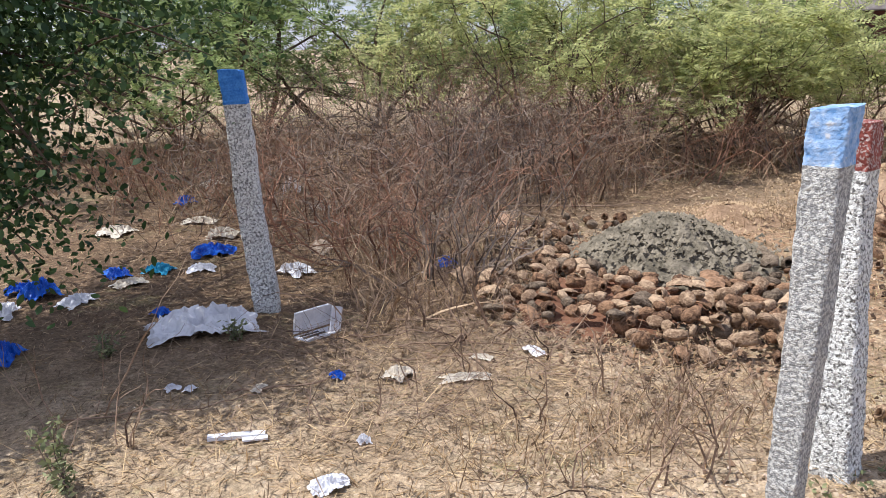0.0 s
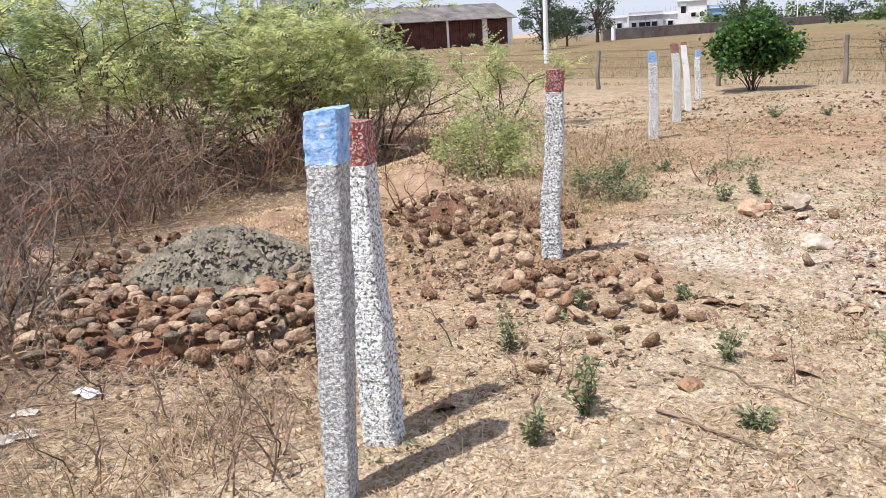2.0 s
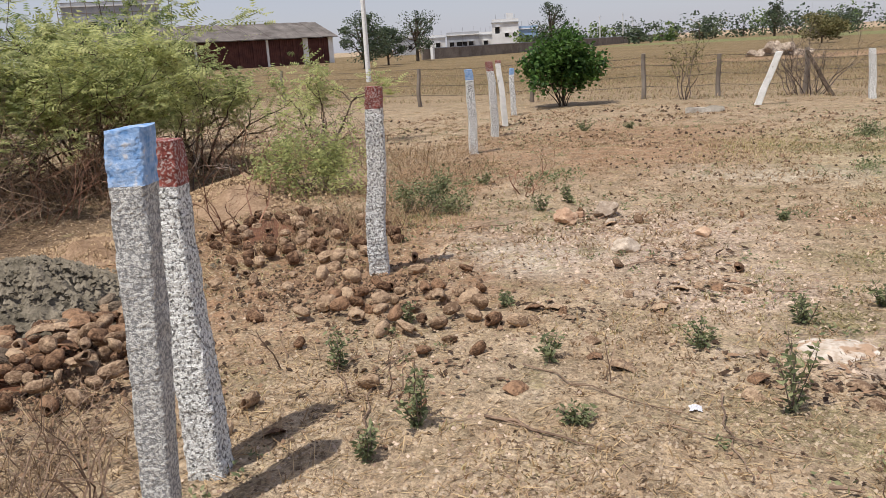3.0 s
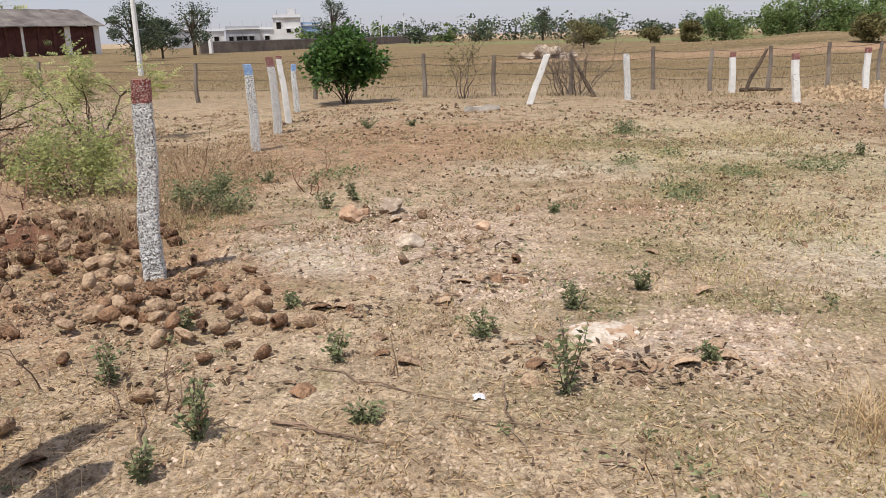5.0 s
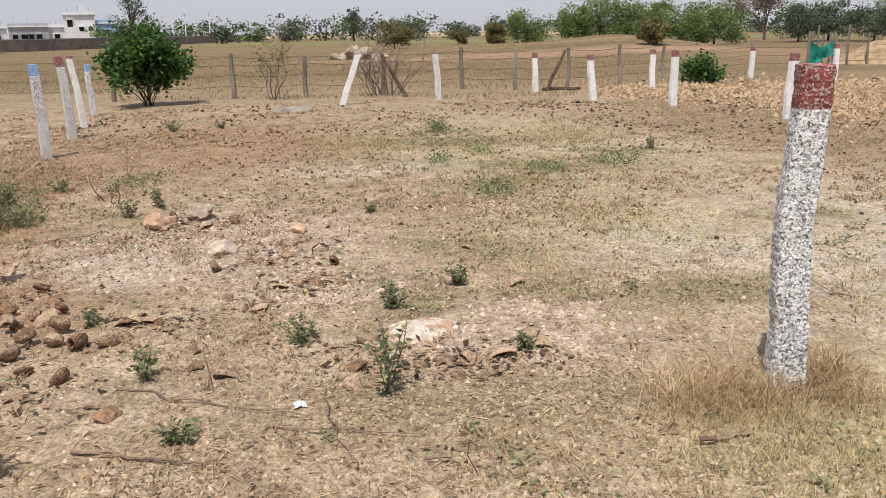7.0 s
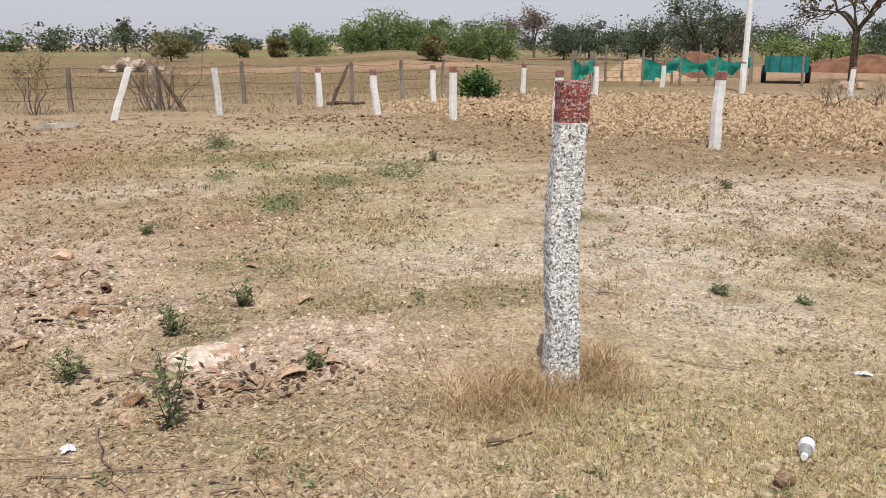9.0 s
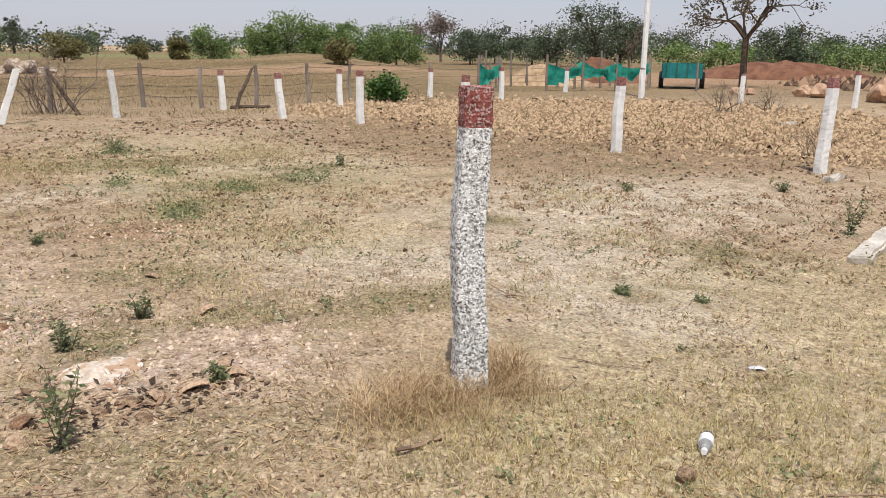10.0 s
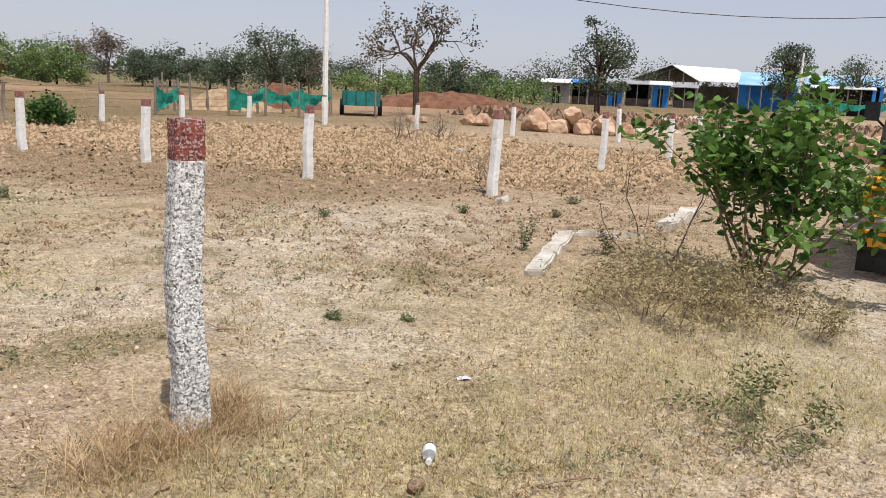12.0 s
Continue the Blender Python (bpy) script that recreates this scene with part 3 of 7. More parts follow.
B, R, DB = "blue_paint", "red_paint", "deep_blue_paint"
stone_post(1.73, 1.90, 1.315, 0.122, "granite", B, 0.17, (0.16, 0.055), -65, "rough grey granite post with pale blue top", 1, 0.006, depth=0.115, topslope=0.08, foot=0.78, head=1.0)
stone_post(2.12, 2.075, 1.24, 0.125, "whitewash", R, 0.16, (0.085, 0.108), -68, "whitewashed granite post with faded red top leaning on another", 2, 0.008, depth=0.12, foot=1.12, head=0.9)
stone_post(0.44, 4.83, 1.43, 0.14, "whitewash", DB, 0.19, (-0.09, 0.05), -14, "leaning whitewashed granite post with bright blue top", 3, 0.01, topslope=-0.05)
stone_post(4.69, 3.0, 1.28, 0.118, "whitewash", R, 0.14, (-0.034, -0.06), -62, "whitewashed granite post with dark red top among husks", 4, 0.016, foot=1.15, head=0.95)
stone_post(10.41, 5.17, 1.17, 0.11, "whitewash", B, 0.14, (-0.02, 0.05), -50, "whitewashed stone post with worn blue top", 5, 0.015)
stone_post(12.44, 5.83, 1.23, 0.115, "whitewash", R, 0.15, (-0.03, 0.03), -50, "whitewashed stone post with brick-red top", 6, 0.015)
stone_post(14.0, 6.38, 1.20, 0.095, "white_paint", R, 0.05, (-0.04, 0.05), -50, "thin whitewashed stone post", 7, 0.015)
stone_post(16.1, 7.15, 0.98, 0.1, "whitewash", B, 0.13, (0, 0.0), -50, "whitewashed stone post with blue top", 8, 0.012)
stone_post(3.51, -1.475, 1.33, 0.13, "whitewash", R, 0.165, (-0.005, -0.005), -93, "speckled granite post with dark red top in dry grass", 9, 0.013)
stone_post(17.73, 2.5, 1.02, 0.13, "white_paint", R, 0.0, (0.05, -0.35), -80, "white stone post leaning over steeply", 10, 0.008)
stone_post(18.76, 0.48, 0.98, 0.13, "whitewash", R, 0.0, (0.0, 0.09), -80, "whitewashed stone post without a painted top", 11, 0.012)
WHITE = "white painted stone post with dark red top"
for i, (x, y, h, lx) in enumerate(((20.58, -1.8, 0.93, 0), (17.83, -2.8, 0.94, 0.07), (21.09, -4.76, 0.95, 0.02), (16.27, -4.11, 1.04, 0.02), (24.6, -8.36, 0.88, 0), (23.28, -10.17, 0.95, 0.0),
                                  (26.74, -14.15, 0.86, -0.05), (23.0, -14.86, 0.94, 0), (10.88, -6.67, 1.10, -0.02), (20.2, -16.45, 0.84, -0.02), (8.33, -8.08, 1.17, -0.02), (17.93, -18.42, 0.99, 0.01),
                                  (9.97, -12.59, 1.10, -0.03), (15.13, -19.99, 1.10, 0.02), (10.77, -16.06, 1.06, 0), (13.78, -5.35, 1.03, -0.02), (14.6, -23.5, 0.95, 0))):
    stone_post(x, y, h, 0.125, "white_paint", R, 0.12 if i not in (7, 9) else 0.05, (lx * 0.3, lx), -75 + 8 * math.sin(i * 2.3), WHITE, 20 + i, 0.01)


def pol(az, d):
    return d * math.sin(radians(az)), d * math.cos(radians(az))


# ---- trees and bushes ----
def leafy_tree(name, x, y, label, category, seed, stems, height, leafmat, size, per_tip, depth=2, kids=4, spread=0.7, up=0.08, bark="bark", r0=0.05, ratio=0.4, scatter=0.12, group="", shrink=0.62, bend=0.4, frond=0, droop=0.3, angle=0.9, base_r=0.12, inner=1, zmin=0.01, leafup=0.6):
    """Stems with limbs, and a crown of many single leaves or feathery fronds."""
    rng = np.random.default_rng(seed)
    ob = thing(name, x, y, label, category, group)
    wood, tips = Geo(), []
    for s in range(stems):
        g = 2 * math.pi * (s + rng.uniform(0, 0.7)) / stems
        out = spread * rng.uniform(0.5, 1.2)
        d = Vector((math.cos(g) * out, math.sin(g) * out, 1.0))
        grow(rng, (math.cos(g) * base_r * rng.uniform(0, 1), math.sin(g) * base_r * rng.uniform(0, 1), -0.05), d, height * rng.uniform(0.40, 0.55), r0 * rng.uniform(0.6, 1.0), depth, wood, tips, bend, up, kids, shrink, angle, inner=inner)
    part("trunk", wood, bark, ob)
    pts = np.array([t[0] for t in tips])
    dirs = np.array([t[1] for t in tips])
    if frond:
        k = per_tip
        p = np.repeat(pts, k, 0) + rng.normal(size=(len(pts) * k, 3)) * scatter
        d = np.repeat(dirs, k, 0) + rng.normal(size=(len(pts) * k, 3)) * 0.8
        d[:, 2] = d[:, 2] * 0.4 - 0.05
        d /= np.linalg.norm(d, axis=1)[:, None]
        side = np.cross(d, np.array([0, 0, 1.0]) + rng.normal(size=d.shape) * 0.35)
        side /= np.linalg.norm(side, axis=1)[:, None] + 1e-9
        quads = []
        length = size * 4.0 * rng.uniform(0.6, 1.2, len(p))[:, None]
        for j in range(frond):
            u = (j + 0.5) / frond
            root = p + d * length * u
            for sg in (-1, 1):
                tip = root + (side * sg * 0.9 + d * 0.35) * size * (1.1 - 0.6 * abs(u - 0.4)) - np.array([0, 0, 0.12 * size])
                w = d * size * ratio * 0.6
                quads.append(np.stack([root - w, root + w, tip], 1))
        q = np.concatenate(quads)
    else:
        p = np.repeat(pts, per_tip, 0) + rng.normal(size=(len(pts) * per_tip, 3)) * scatter
        q = leaves(p, size, rng, ratio, droop, leafup, size > 0.08)
    q = q[q[:, :, 2].min(1) > zmin + (0.25 * rng.uniform(size=len(q)) if zmin > 0.1 else 0)]
    cloud("crown", q, q.shape[1], leafmat, ob)
    return ob


def dry_bush(x, y, h, r, seed, stems=14, mat="dry_twig", label="leafless tangle of dry brown twigs", kids=4, depth=2, thick=0.0095, category="dry bush", name="dry_bush"):
    rng = np.random.default_rng(seed)
    ob = thing(name, x, y, label, category, "dry scrub")
    g, tips = Geo(), []
    for s in range(stems):
        a = rng.uniform(0, 2 * math.pi)
        q = r * 0.55 * math.sqrt(rng.uniform())
        out = rng.uniform(0.2, 1.0) * r / h
        grow(rng, (math.cos(a) * q, math.sin(a) * q, -0.03), (math.cos(a) * out + rng.normal() * 0.25, math.sin(a) * out + rng.normal() * 0.25, 1), h * rng.uniform(0.45, 0.85), thick * rng.uniform(0.6, 1.4), depth, g, tips, 0.5, 0.02, kids, 0.62, 0.9, 3, 0.5, 4)
    g.v = [(a, b, max(c, -0.03)) for a, b, c in g.v]
    tagged(part("branchwork", g, mat, ob), kind="stuff")
    return ob


def weed(x, y, h, r, seed, leaf="weed_leaf", n=5, label="small green weed growing from dry soil", per=7, size=0.03, group="weeds", name="weed"):
    rng = np.random.default_rng(seed)
    ob = thing(name, x, y, label, "weed", group)
    g, pts = Geo(), []
    for s in range(n):
        a = rng.uniform(0, 2 * math.pi)
        d = Vector((math.cos(a) * r / h * rng.uniform(0.3, 1), math.sin(a) * r / h * rng.uniform(0.3, 1), 1)).normalized()
        p = Vector((rng.normal() * 0.01, rng.normal() * 0.01, -0.01))
        line = [p]
        for i in range(4):
            d = (d + Vector(rng.normal(size=3)) * 0.15).normalized()
            line.append(line[-1] + d * h * rng.uniform(0.75, 1.1) / 4)
        g.tube(line, [0.003, 0.0028, 0.0025, 0.002, 0.0012], 3, False)
        for i in range(1, 5):
            for k in range(per):
                u = rng.uniform()
                pts.append(tuple(line[i - 1].lerp(line[i], u) + Vector(rng.normal(size=3)) * size * 0.3))
    tagged(part("stem", g, "grey_twig", ob), kind="stuff")
    cloud("leaves", leaves(pts, size, rng, 0.42, -0.1, 0.5), 4, leaf, ob)
    return ob


# near broad-leaved tree that shades the scattered rubbish
def shade_tree():
    rng = np.random.default_rng(5)
    ob = thing("shade_tree", -2.1, 4.6, "dark green broad-leaved tree with low hanging branches", "tree")
    wood, pts = Geo(), []
    wood.tube([(0, 0, -0.1), (0.05, 0, 1.0), (0.1, 0.1, 2.2), (0.2, 0.1, 3.2)], [0.13, 0.11, 0.08, 0.05], 8)
    limb_ends = [(1.55, -0.25, 0.7), (1.6, -0.6, 1.0), (1.3, -1.0, 0.9), (1.75, -0.3, 1.45), (1.9, -0.7, 1.7), (1.2, 0.3, 0.7), (2.0, 0.2, 2.1), (1.5, -0.75, 1.9), (0.9, -0.95, 0.8), (2.2, 0.3, 2.2), (0.4, -0.9, 1.6),
                 (1.0, -0.5, 1.3), (0.2, 0.8, 1.5), (-0.8, 0.2, 2.0), (-0.5, 0.8, 2.6), (2.5, 0.6, 1.9), (1.1, 0.9, 1.4), (0.7, -0.2, 2.4), (1.5, -0.2, 2.2), (1.45, -0.8, 0.62), (1.1, -0.3, 0.72),
                 (0.2, 1.0, 2.6), (0.9, 1.3, 2.7), (1.5, 1.0, 2.6), (0.3, 1.9, 2.7), (1.0, 2.2, 2.8), (1.6, 1.9, 2.7), (0.6, 2.8, 2.8), (1.3, 2.9, 2.9), (1.9, 2.6, 2.8)]
    for ex, ey, ez in limb_ends:
        count = 900 if ez > 2.25 else 2100 if ez > 1.2 else 1900 if ey > -0.5 else 900
        a = Vector((0.08, 0.05, rng.uniform(0.9, 2.6)))
        e = Vector((ex, ey, ez))
        m = a.lerp(e, 0.5) + Vector((rng.normal() * 0.1, rng.normal() * 0.1, 0.35))
        line = [a, a.lerp(m, 0.6), m, m.lerp(e, 0.5) + Vector((0, 0, 0.06)), e]
        wood.tube(line, [0.03, 0.024, 0.018, 0.012, 0.005], 5, False)
        for i in range(count):
            u = rng.uniform(0.35, 1.0)
            q = m.lerp(e, u * 2 - 1) if u > 0.5 else a.lerp(m, u * 2)
            pts.append(tuple(q + Vector(rng.normal(size=3)) * 0.24))
        for i in range(5):
            u = rng.uniform(0.4, 1.0)
            q = m.lerp(e, max(0, u * 2 - 1))
            t = q + Vector(rng.normal(size=3)) * 0.3
            wood.tube([q, q.lerp(t, 0.5) + Vector((0, 0, 0.03)), t], [0.008, 0.006, 0.003], 3, False)
            pts += [tuple(q.lerp(t, rng.uniform(0.2, 1)) + Vector(rng.normal(size=3)) * 0.05) for k in range(16)]
    part("trunk", wood, "bark", ob)
    q = leaves(pts, 0.041, rng, 0.58, 0.5, 0.5, True)
    cloud("crown", q[q[:, :, 2].min(1) > 0.38], 6, "dark_leaf", ob)


shade_tree()

PL = "feathery green mesquite tree with thin dark stems"
for i, (x, y, st, h, mt, dn, sp, lab) in enumerate((
        (1.3, 12.8, 5, 4.6, "prosopis_dark", 7, 0.85, "spreading mesquite tree with dark forked trunk"),
        (4.4, 9.6, 4, 3.3, "prosopis_leaf", 5, 0.8, PL),
        (6.1, 9.9, 5, 3.1, "prosopis_leaf", 6, 0.9, "yellow-green feathery mesquite tree over dry scrub"),
        (7.4, 9.3, 6, 2.55, "prosopis_leaf", 8, 1.0, "yellow-green feathery mesquite tree over dry scrub"),
        (2.6, 12.0, 4, 3.6, "prosopis_dark", 6, 0.9, PL),
        (5.6, 12.2, 5, 3.6, "prosopis_dark", 6, 0.9, PL),
        (8.9, 11.2, 5, 2.9, "prosopis_dark", 6, 1.0, PL),
        (-1.6, 11.5, 5, 4.0, "prosopis_dark", 6, 0.9, PL),
        (8.6, 8.6, 6, 1.9, "prosopis_leaf", 6, 1.2, "low feathery mesquite tree with drooping sprays"),
        (11.0, 8.3, 4, 1.75, "prosopis_leaf", 4, 1.1, "thin mesquite sapling with flat feathery sprays"),
        (3.9, 15.5, 6, 4.4, "prosopis_dark", 7, 0.9, PL),
        (7.5, 14.5, 6, 3.6, "prosopis_dark", 7, 1.0, PL),
        (-0.6, 16.5, 6, 4.6, "prosopis_dark", 7, 0.9, PL),
        (5.4, 9.0, 6, 2.3, "prosopis_leaf", 6, 1.2, PL), (6.9, 8.7, 7, 2.1, "prosopis_leaf", 7, 1.3, "low yellow-green mesquite tree with drooping sprays"), (7.9, 10.0, 7, 2.7, "prosopis_leaf", 7, 1.1, PL), (3.4, 10.6, 6, 3.2, "prosopis_leaf", 6, 1.0, PL),
        (2.0, 18.5, 7, 5.0, "prosopis_dark", 8, 1.0, PL), (6.0, 18.0, 7, 4.6, "prosopis_dark", 8, 1.0, PL), (10.0, 16.5, 7, 3.6, "prosopis_dark", 8, 1.1, PL), (10.3, 12.8, 6, 2.6, "prosopis_leaf", 7, 1.1, PL), (-3.2, 15.0, 7, 4.8, "prosopis_dark", 8, 1.0, PL), (5.0, 14.0, 6, 4.0, "prosopis_dark", 7, 1.0, PL), (0.2, 14.2, 6, 4.0, "prosopis_dark", 7, 1.0, PL), (8.6, 13.6, 6, 3.2, "prosopis_leaf", 7, 1.1, PL))):
    leafy_tree("mesquite_tree", x, y, lab, "tree", 100 + i, st, h, mt, 0.058 if y < 12 else 0.075, max(3, int(dn * 0.6)), 3 if i < 8 else 2, 3, sp, 0.02, "bark", 0.05 if i in (0, 4, 7) else 0.028, 0.42, 0.07, "mesquite trees", 0.66, 0.4, 5, angle=1.0, inner=1, zmin=0.6 if h > 2.2 else 0.4)

leafy_tree("green_bush", 7.25, 5.55, "rounded yellow-green bush beside the soil heap", "bush", 140, 16, 0.95, "prosopis_leaf", 0.05, 7, 2, 3, 0.75, 0.03, "grey_twig", 0.010, 0.45, 0.06)
leafy_tree("green_bush", 6.6, 3.72, "low green bush on dry ground", "bush", 141, 10, 0.48, "weed_leaf", 0.035, 6, 2, 3, 0.9, 0.03, "grey_twig", 0.006, 0.42, 0.04)
leafy_tree("dense_bush", 18.3, 6.9, "dense dark green leafy bush by the wire fence", "bush", 142, 12, 1.75, "bush_leaf", 0.095, 8, 2, 4, 0.16, 0.12, "bark", 0.02, 0.6, 0.11, angle=0.62)
leafy_tree("sapling", 19.4, 4.33, "sparse dusty sapling beside the wire fence", "sapling", 143, 6, 1.8, "weed_dull", 0.07, 2, 2, 3, 0.3, 0.12, "grey_twig", 0.016, 0.4, 0.07)
leafy_tree("green_bush", 22.9, -6.4, "round leafy bush behind white posts", "bush", 144, 9, 0.85, "bush_leaf", 0.10, 4, 2, 3, 0.7, 0.08, "bark", 0.015, 0.6, 0.12)
leafy_tree("bright_shrub", 3.47, -6.38, "glossy bright green shrub with broad leaves by the track", "shrub", 145, 13, 1.72, "bright_leaf", 0.092, 5, 2, 3, 0.48, 0.08, "dry_twig", 0.016, 0.48, 0.05, "", 0.6, 0.3, leafup=0.8, droop=-0.3, base_r=0.2, inner=2)
leafy_tree("bright_shrub", 3.6, -9.6, "broad-leaved green shrub further along the track", "shrub", 146, 10, 1.1, "bright_leaf", 0.11, 4, 2, 3, 0.8, 0.08, "dry_twig", 0.014, 0.48, 0.06, leafup=0.9)
dry_bush(4.35, -6.25, 1.15, 0.4, 147, 4, "grey_twig", "thin bare shrub with a few leafless stems", 3, 2, 0.008)
leafy_tree("dusty_bush", 3.45, -4.95, "low dusty olive bush of fine stems", "bush", 148, 36, 0.66, "olive_tuft", 0.034, 3, 2, 3, 0.9, 0.02, "dry_twig", 0.005, 0.35, 0.05, base_r=0.5)
leafy_tree("dusty_bush", 2.85, -5.35, "low dusty olive bush of fine stems", "bush", 149, 20, 0.46, "olive_tuft", 0.032, 3, 2, 3, 0.9, 0.02, "dry_twig", 0.005, 0.35, 0.05, base_r=0.45)
leafy_tree("dusty_bush", 1.95, -3.48, "small wispy olive weed bush", "bush", 150, 7, 0.5, "olive_leaf", 0.03, 4, 2, 3, 0.7, 0.04, "dry_twig", 0.004, 0.4, 0.03, base_r=0.06)

for i, (x, y, h, r, st) in enumerate(((2.6, 8.1, 1.45, 1.2, 22), (3.5, 7.9, 1.35, 1.0, 18), (1.8, 7.6, 1.2, 1.0, 18), (4.5, 8.4, 1.3, 0.9, 14), (1.45, 5.75, 0.95, 0.8, 16), (1.75, 5.05, 0.75, 0.6, 12), (1.0, 6.7, 1.05, 0.8, 14),
                                     (5.7, 8.2, 1.0, 0.8, 12), (2.2, 9.8, 1.5, 1.1, 16), (0.5, 9.6, 1.2, 1.0, 14), (6.9, 7.6, 0.9, 0.8, 14), (3.4, 9.9, 1.5, 1.1, 14), (-0.6, 10.2, 1.3, 1.0, 12), (1.15, 4.45, 0.5, 0.45, 10),
                                     (7.9, 7.3, 0.8, 0.7, 12), (8.9, 6.6, 0.9, 0.7, 12), (5.4, 5.0, 0.75, 0.35, 6), (9.9, 7.2, 0.9, 0.7, 10), (8.4, 4.9, 0.7, 0.5, 8), (7.6, 3.2, 0.5, 0.3, 5), (3.05, 6.9, 1.2, 0.8, 16), (4.9, 9.6, 1.5, 1.0, 14), (6.3, 8.8, 1.2, 0.9, 14), (0.2, 8.0, 0.8, 0.7, 10), (2.1, 6.5, 0.9, 0.7, 16), (2.3, 7.3, 1.2, 0.9, 18), (3.1, 8.6, 1.5, 1.0, 18), (4.0, 7.4, 1.1, 0.9, 16), (1.2, 8.7, 1.3, 1.0, 16), (5.2, 7.6, 1.0, 0.8, 14), (1.6, 4.9, 0.7, 0.7, 16), (1.3, 5.2, 0.85, 0.6, 14), (2.0, 5.9, 0.9, 0.6, 14), (7.3, 8.3, 1.1, 0.9, 14), (0.4, 10.8, 1.4, 1.0, 12), (1.7, 10.8, 1.5, 1.1, 12), (4.2, 10.2, 1.4, 1.0, 12), (1.45, 4.1, 0.4, 0.5, 12), (2.0, 4.9, 0.5, 0.4, 10), (4.9, 8.7, 1.4, 0.9, 16), (5.9, 8.9, 1.5, 1.0, 16), (6.8, 8.3, 1.3, 0.9, 16), (7.8, 8.2, 1.3, 0.9, 16), (8.5, 7.7, 1.1, 0.8, 12), (3.9, 8.7, 1.5, 1.0, 16), (5.3, 10.2, 1.6, 1.0, 12), (-0.2, 8.9, 1.0, 0.9, 12))):
    dry_bush(x, y, h, r, 200 + i, st, ("grey_twig", "red_twig", "dry_twig", "tan_twig", "red_twig")[i % 5], depth=3 if h > 0.9 else 2, kids=3)
dry_bush(20.2, 1.86, 1.45, 0.8, 240, 26, "grey_twig", "heap of dead thorn branches on the wire fence", 4, 2, 0.012)
dry_bush(9.6, -9.2, 0.45, 0.35, 241, 10, "grey_twig", "small grey dead bush on gravel")
dry_bush(16.9, -13.4, 0.8, 0.45, 242, 16, "grey_twig", "small grey dead bush on gravel")
dry_bush(17.2, -14.9, 0.6, 0.45, 243, 14, "grey_twig", "small grey dead bush on gravel")

for i, (x, y, h, r) in enumerate(((4.03, 0.68, 0.17, 0.10), (3.44, 0.2, 0.34, 0.09), (4.95, -0.07, 0.16, 0.13), (4.54, 0.27, 0.18, 0.14), (6.95, 0.66, 0.10, 0.14), (6.94, 2.72, 0.2, 0.1), (7.33, 2.59, 0.22, 0.16), (8.11, 3.91, 0.16, 0.22), (13.21, 4.54, 0.24, 0.3),
                                 (12.69, 0.33, 0.3, 0.3), (2.74, 1.52, 0.28, 0.10), (3.16, 2.23, 0.22, 0.09), (2.45, 1.59, 0.16, 0.08), (3.83, 2.26, 0.13, 0.07), (13.6, 3.9, 0.15, 0.25), (7.33, -6.61, 0.14, 0.1), (7.83, -4.99, 0.12, 0.12), (7.22, -8.5, 0.14, 0.14),
                                 (4.53, -2.9, 0.08, 0.12), (4.25, -3.28, 0.05, 0.1), (10.6, -2.46, 0.16, 0.12), (-0.5, 2.98, 0.32, 0.10), (-0.45, 4.4, 0.15, 0.08), (0.2, 4.35, 0.14, 0.06), (3.9, -0.42, 0.1, 0.08), (6.6, -7.4, 0.12, 0.1), (5.4, -5.6, 0.35, 0.12), (4.9, -6.2, 0.3, 0.12), (3.6, 1.3, 0.16, 0.08), (3.0, 0.95, 0.1, 0.1), (4.3, 1.85, 0.1, 0.08))):
    weed(x, y, h, r, 300 + i, n=4 + int(r * 40), size=0.028 + h * 0.03)

# tall leafless stalks close to the camera's start
for i, (x, y, h) in enumerate(((1.19, 2.31, 0.42), (1.58, 2.46, 0.55), (1.7, 2.46, 0.5), (1.65, 2.16, 0.45), (-0.45, 3.6, 0.75), (-0.55, 3.0, 0.5), (1.3, 2.83, 0.4), (0.44, 3.13, 0.3), (1.67, 2.98, 0.4), (0.85, 4.11, 0.9), (0.67, 3.84, 0.45), (1.95, 2.55, 0.4), (1.45, 2.2, 0.35), (2.72, -0.2, 0.28), (3.1, 2.5, 0.35), (5.5, 3.9, 0.6), (3.4, 0.95, 0.3), (6.4, 4.3, 0.6), (2.95, 1.75, 0.3), (1.1, 2.55, 0.38), (1.5, 2.6, 0.5), (1.78, 2.3, 0.5), (1.85, 2.75, 0.4), (1.55, 2.3, 0.45), (-0.3, 3.3, 0.55), (-0.62, 3.5, 0.7), (0.95, 3.3, 0.4), (1.25, 3.4, 0.5), (0.75, 3.2, 0.3), (1.1, 4.0, 0.7), (1.6, 3.4, 0.5))):
    dry_bush(x, y, h, 0.12, 400 + i, 2 if i % 3 else 4, "dry_twig", "thin dry upright weed stalk", 2, 1, 0.0042, "weed stalk", "dry_stalk")


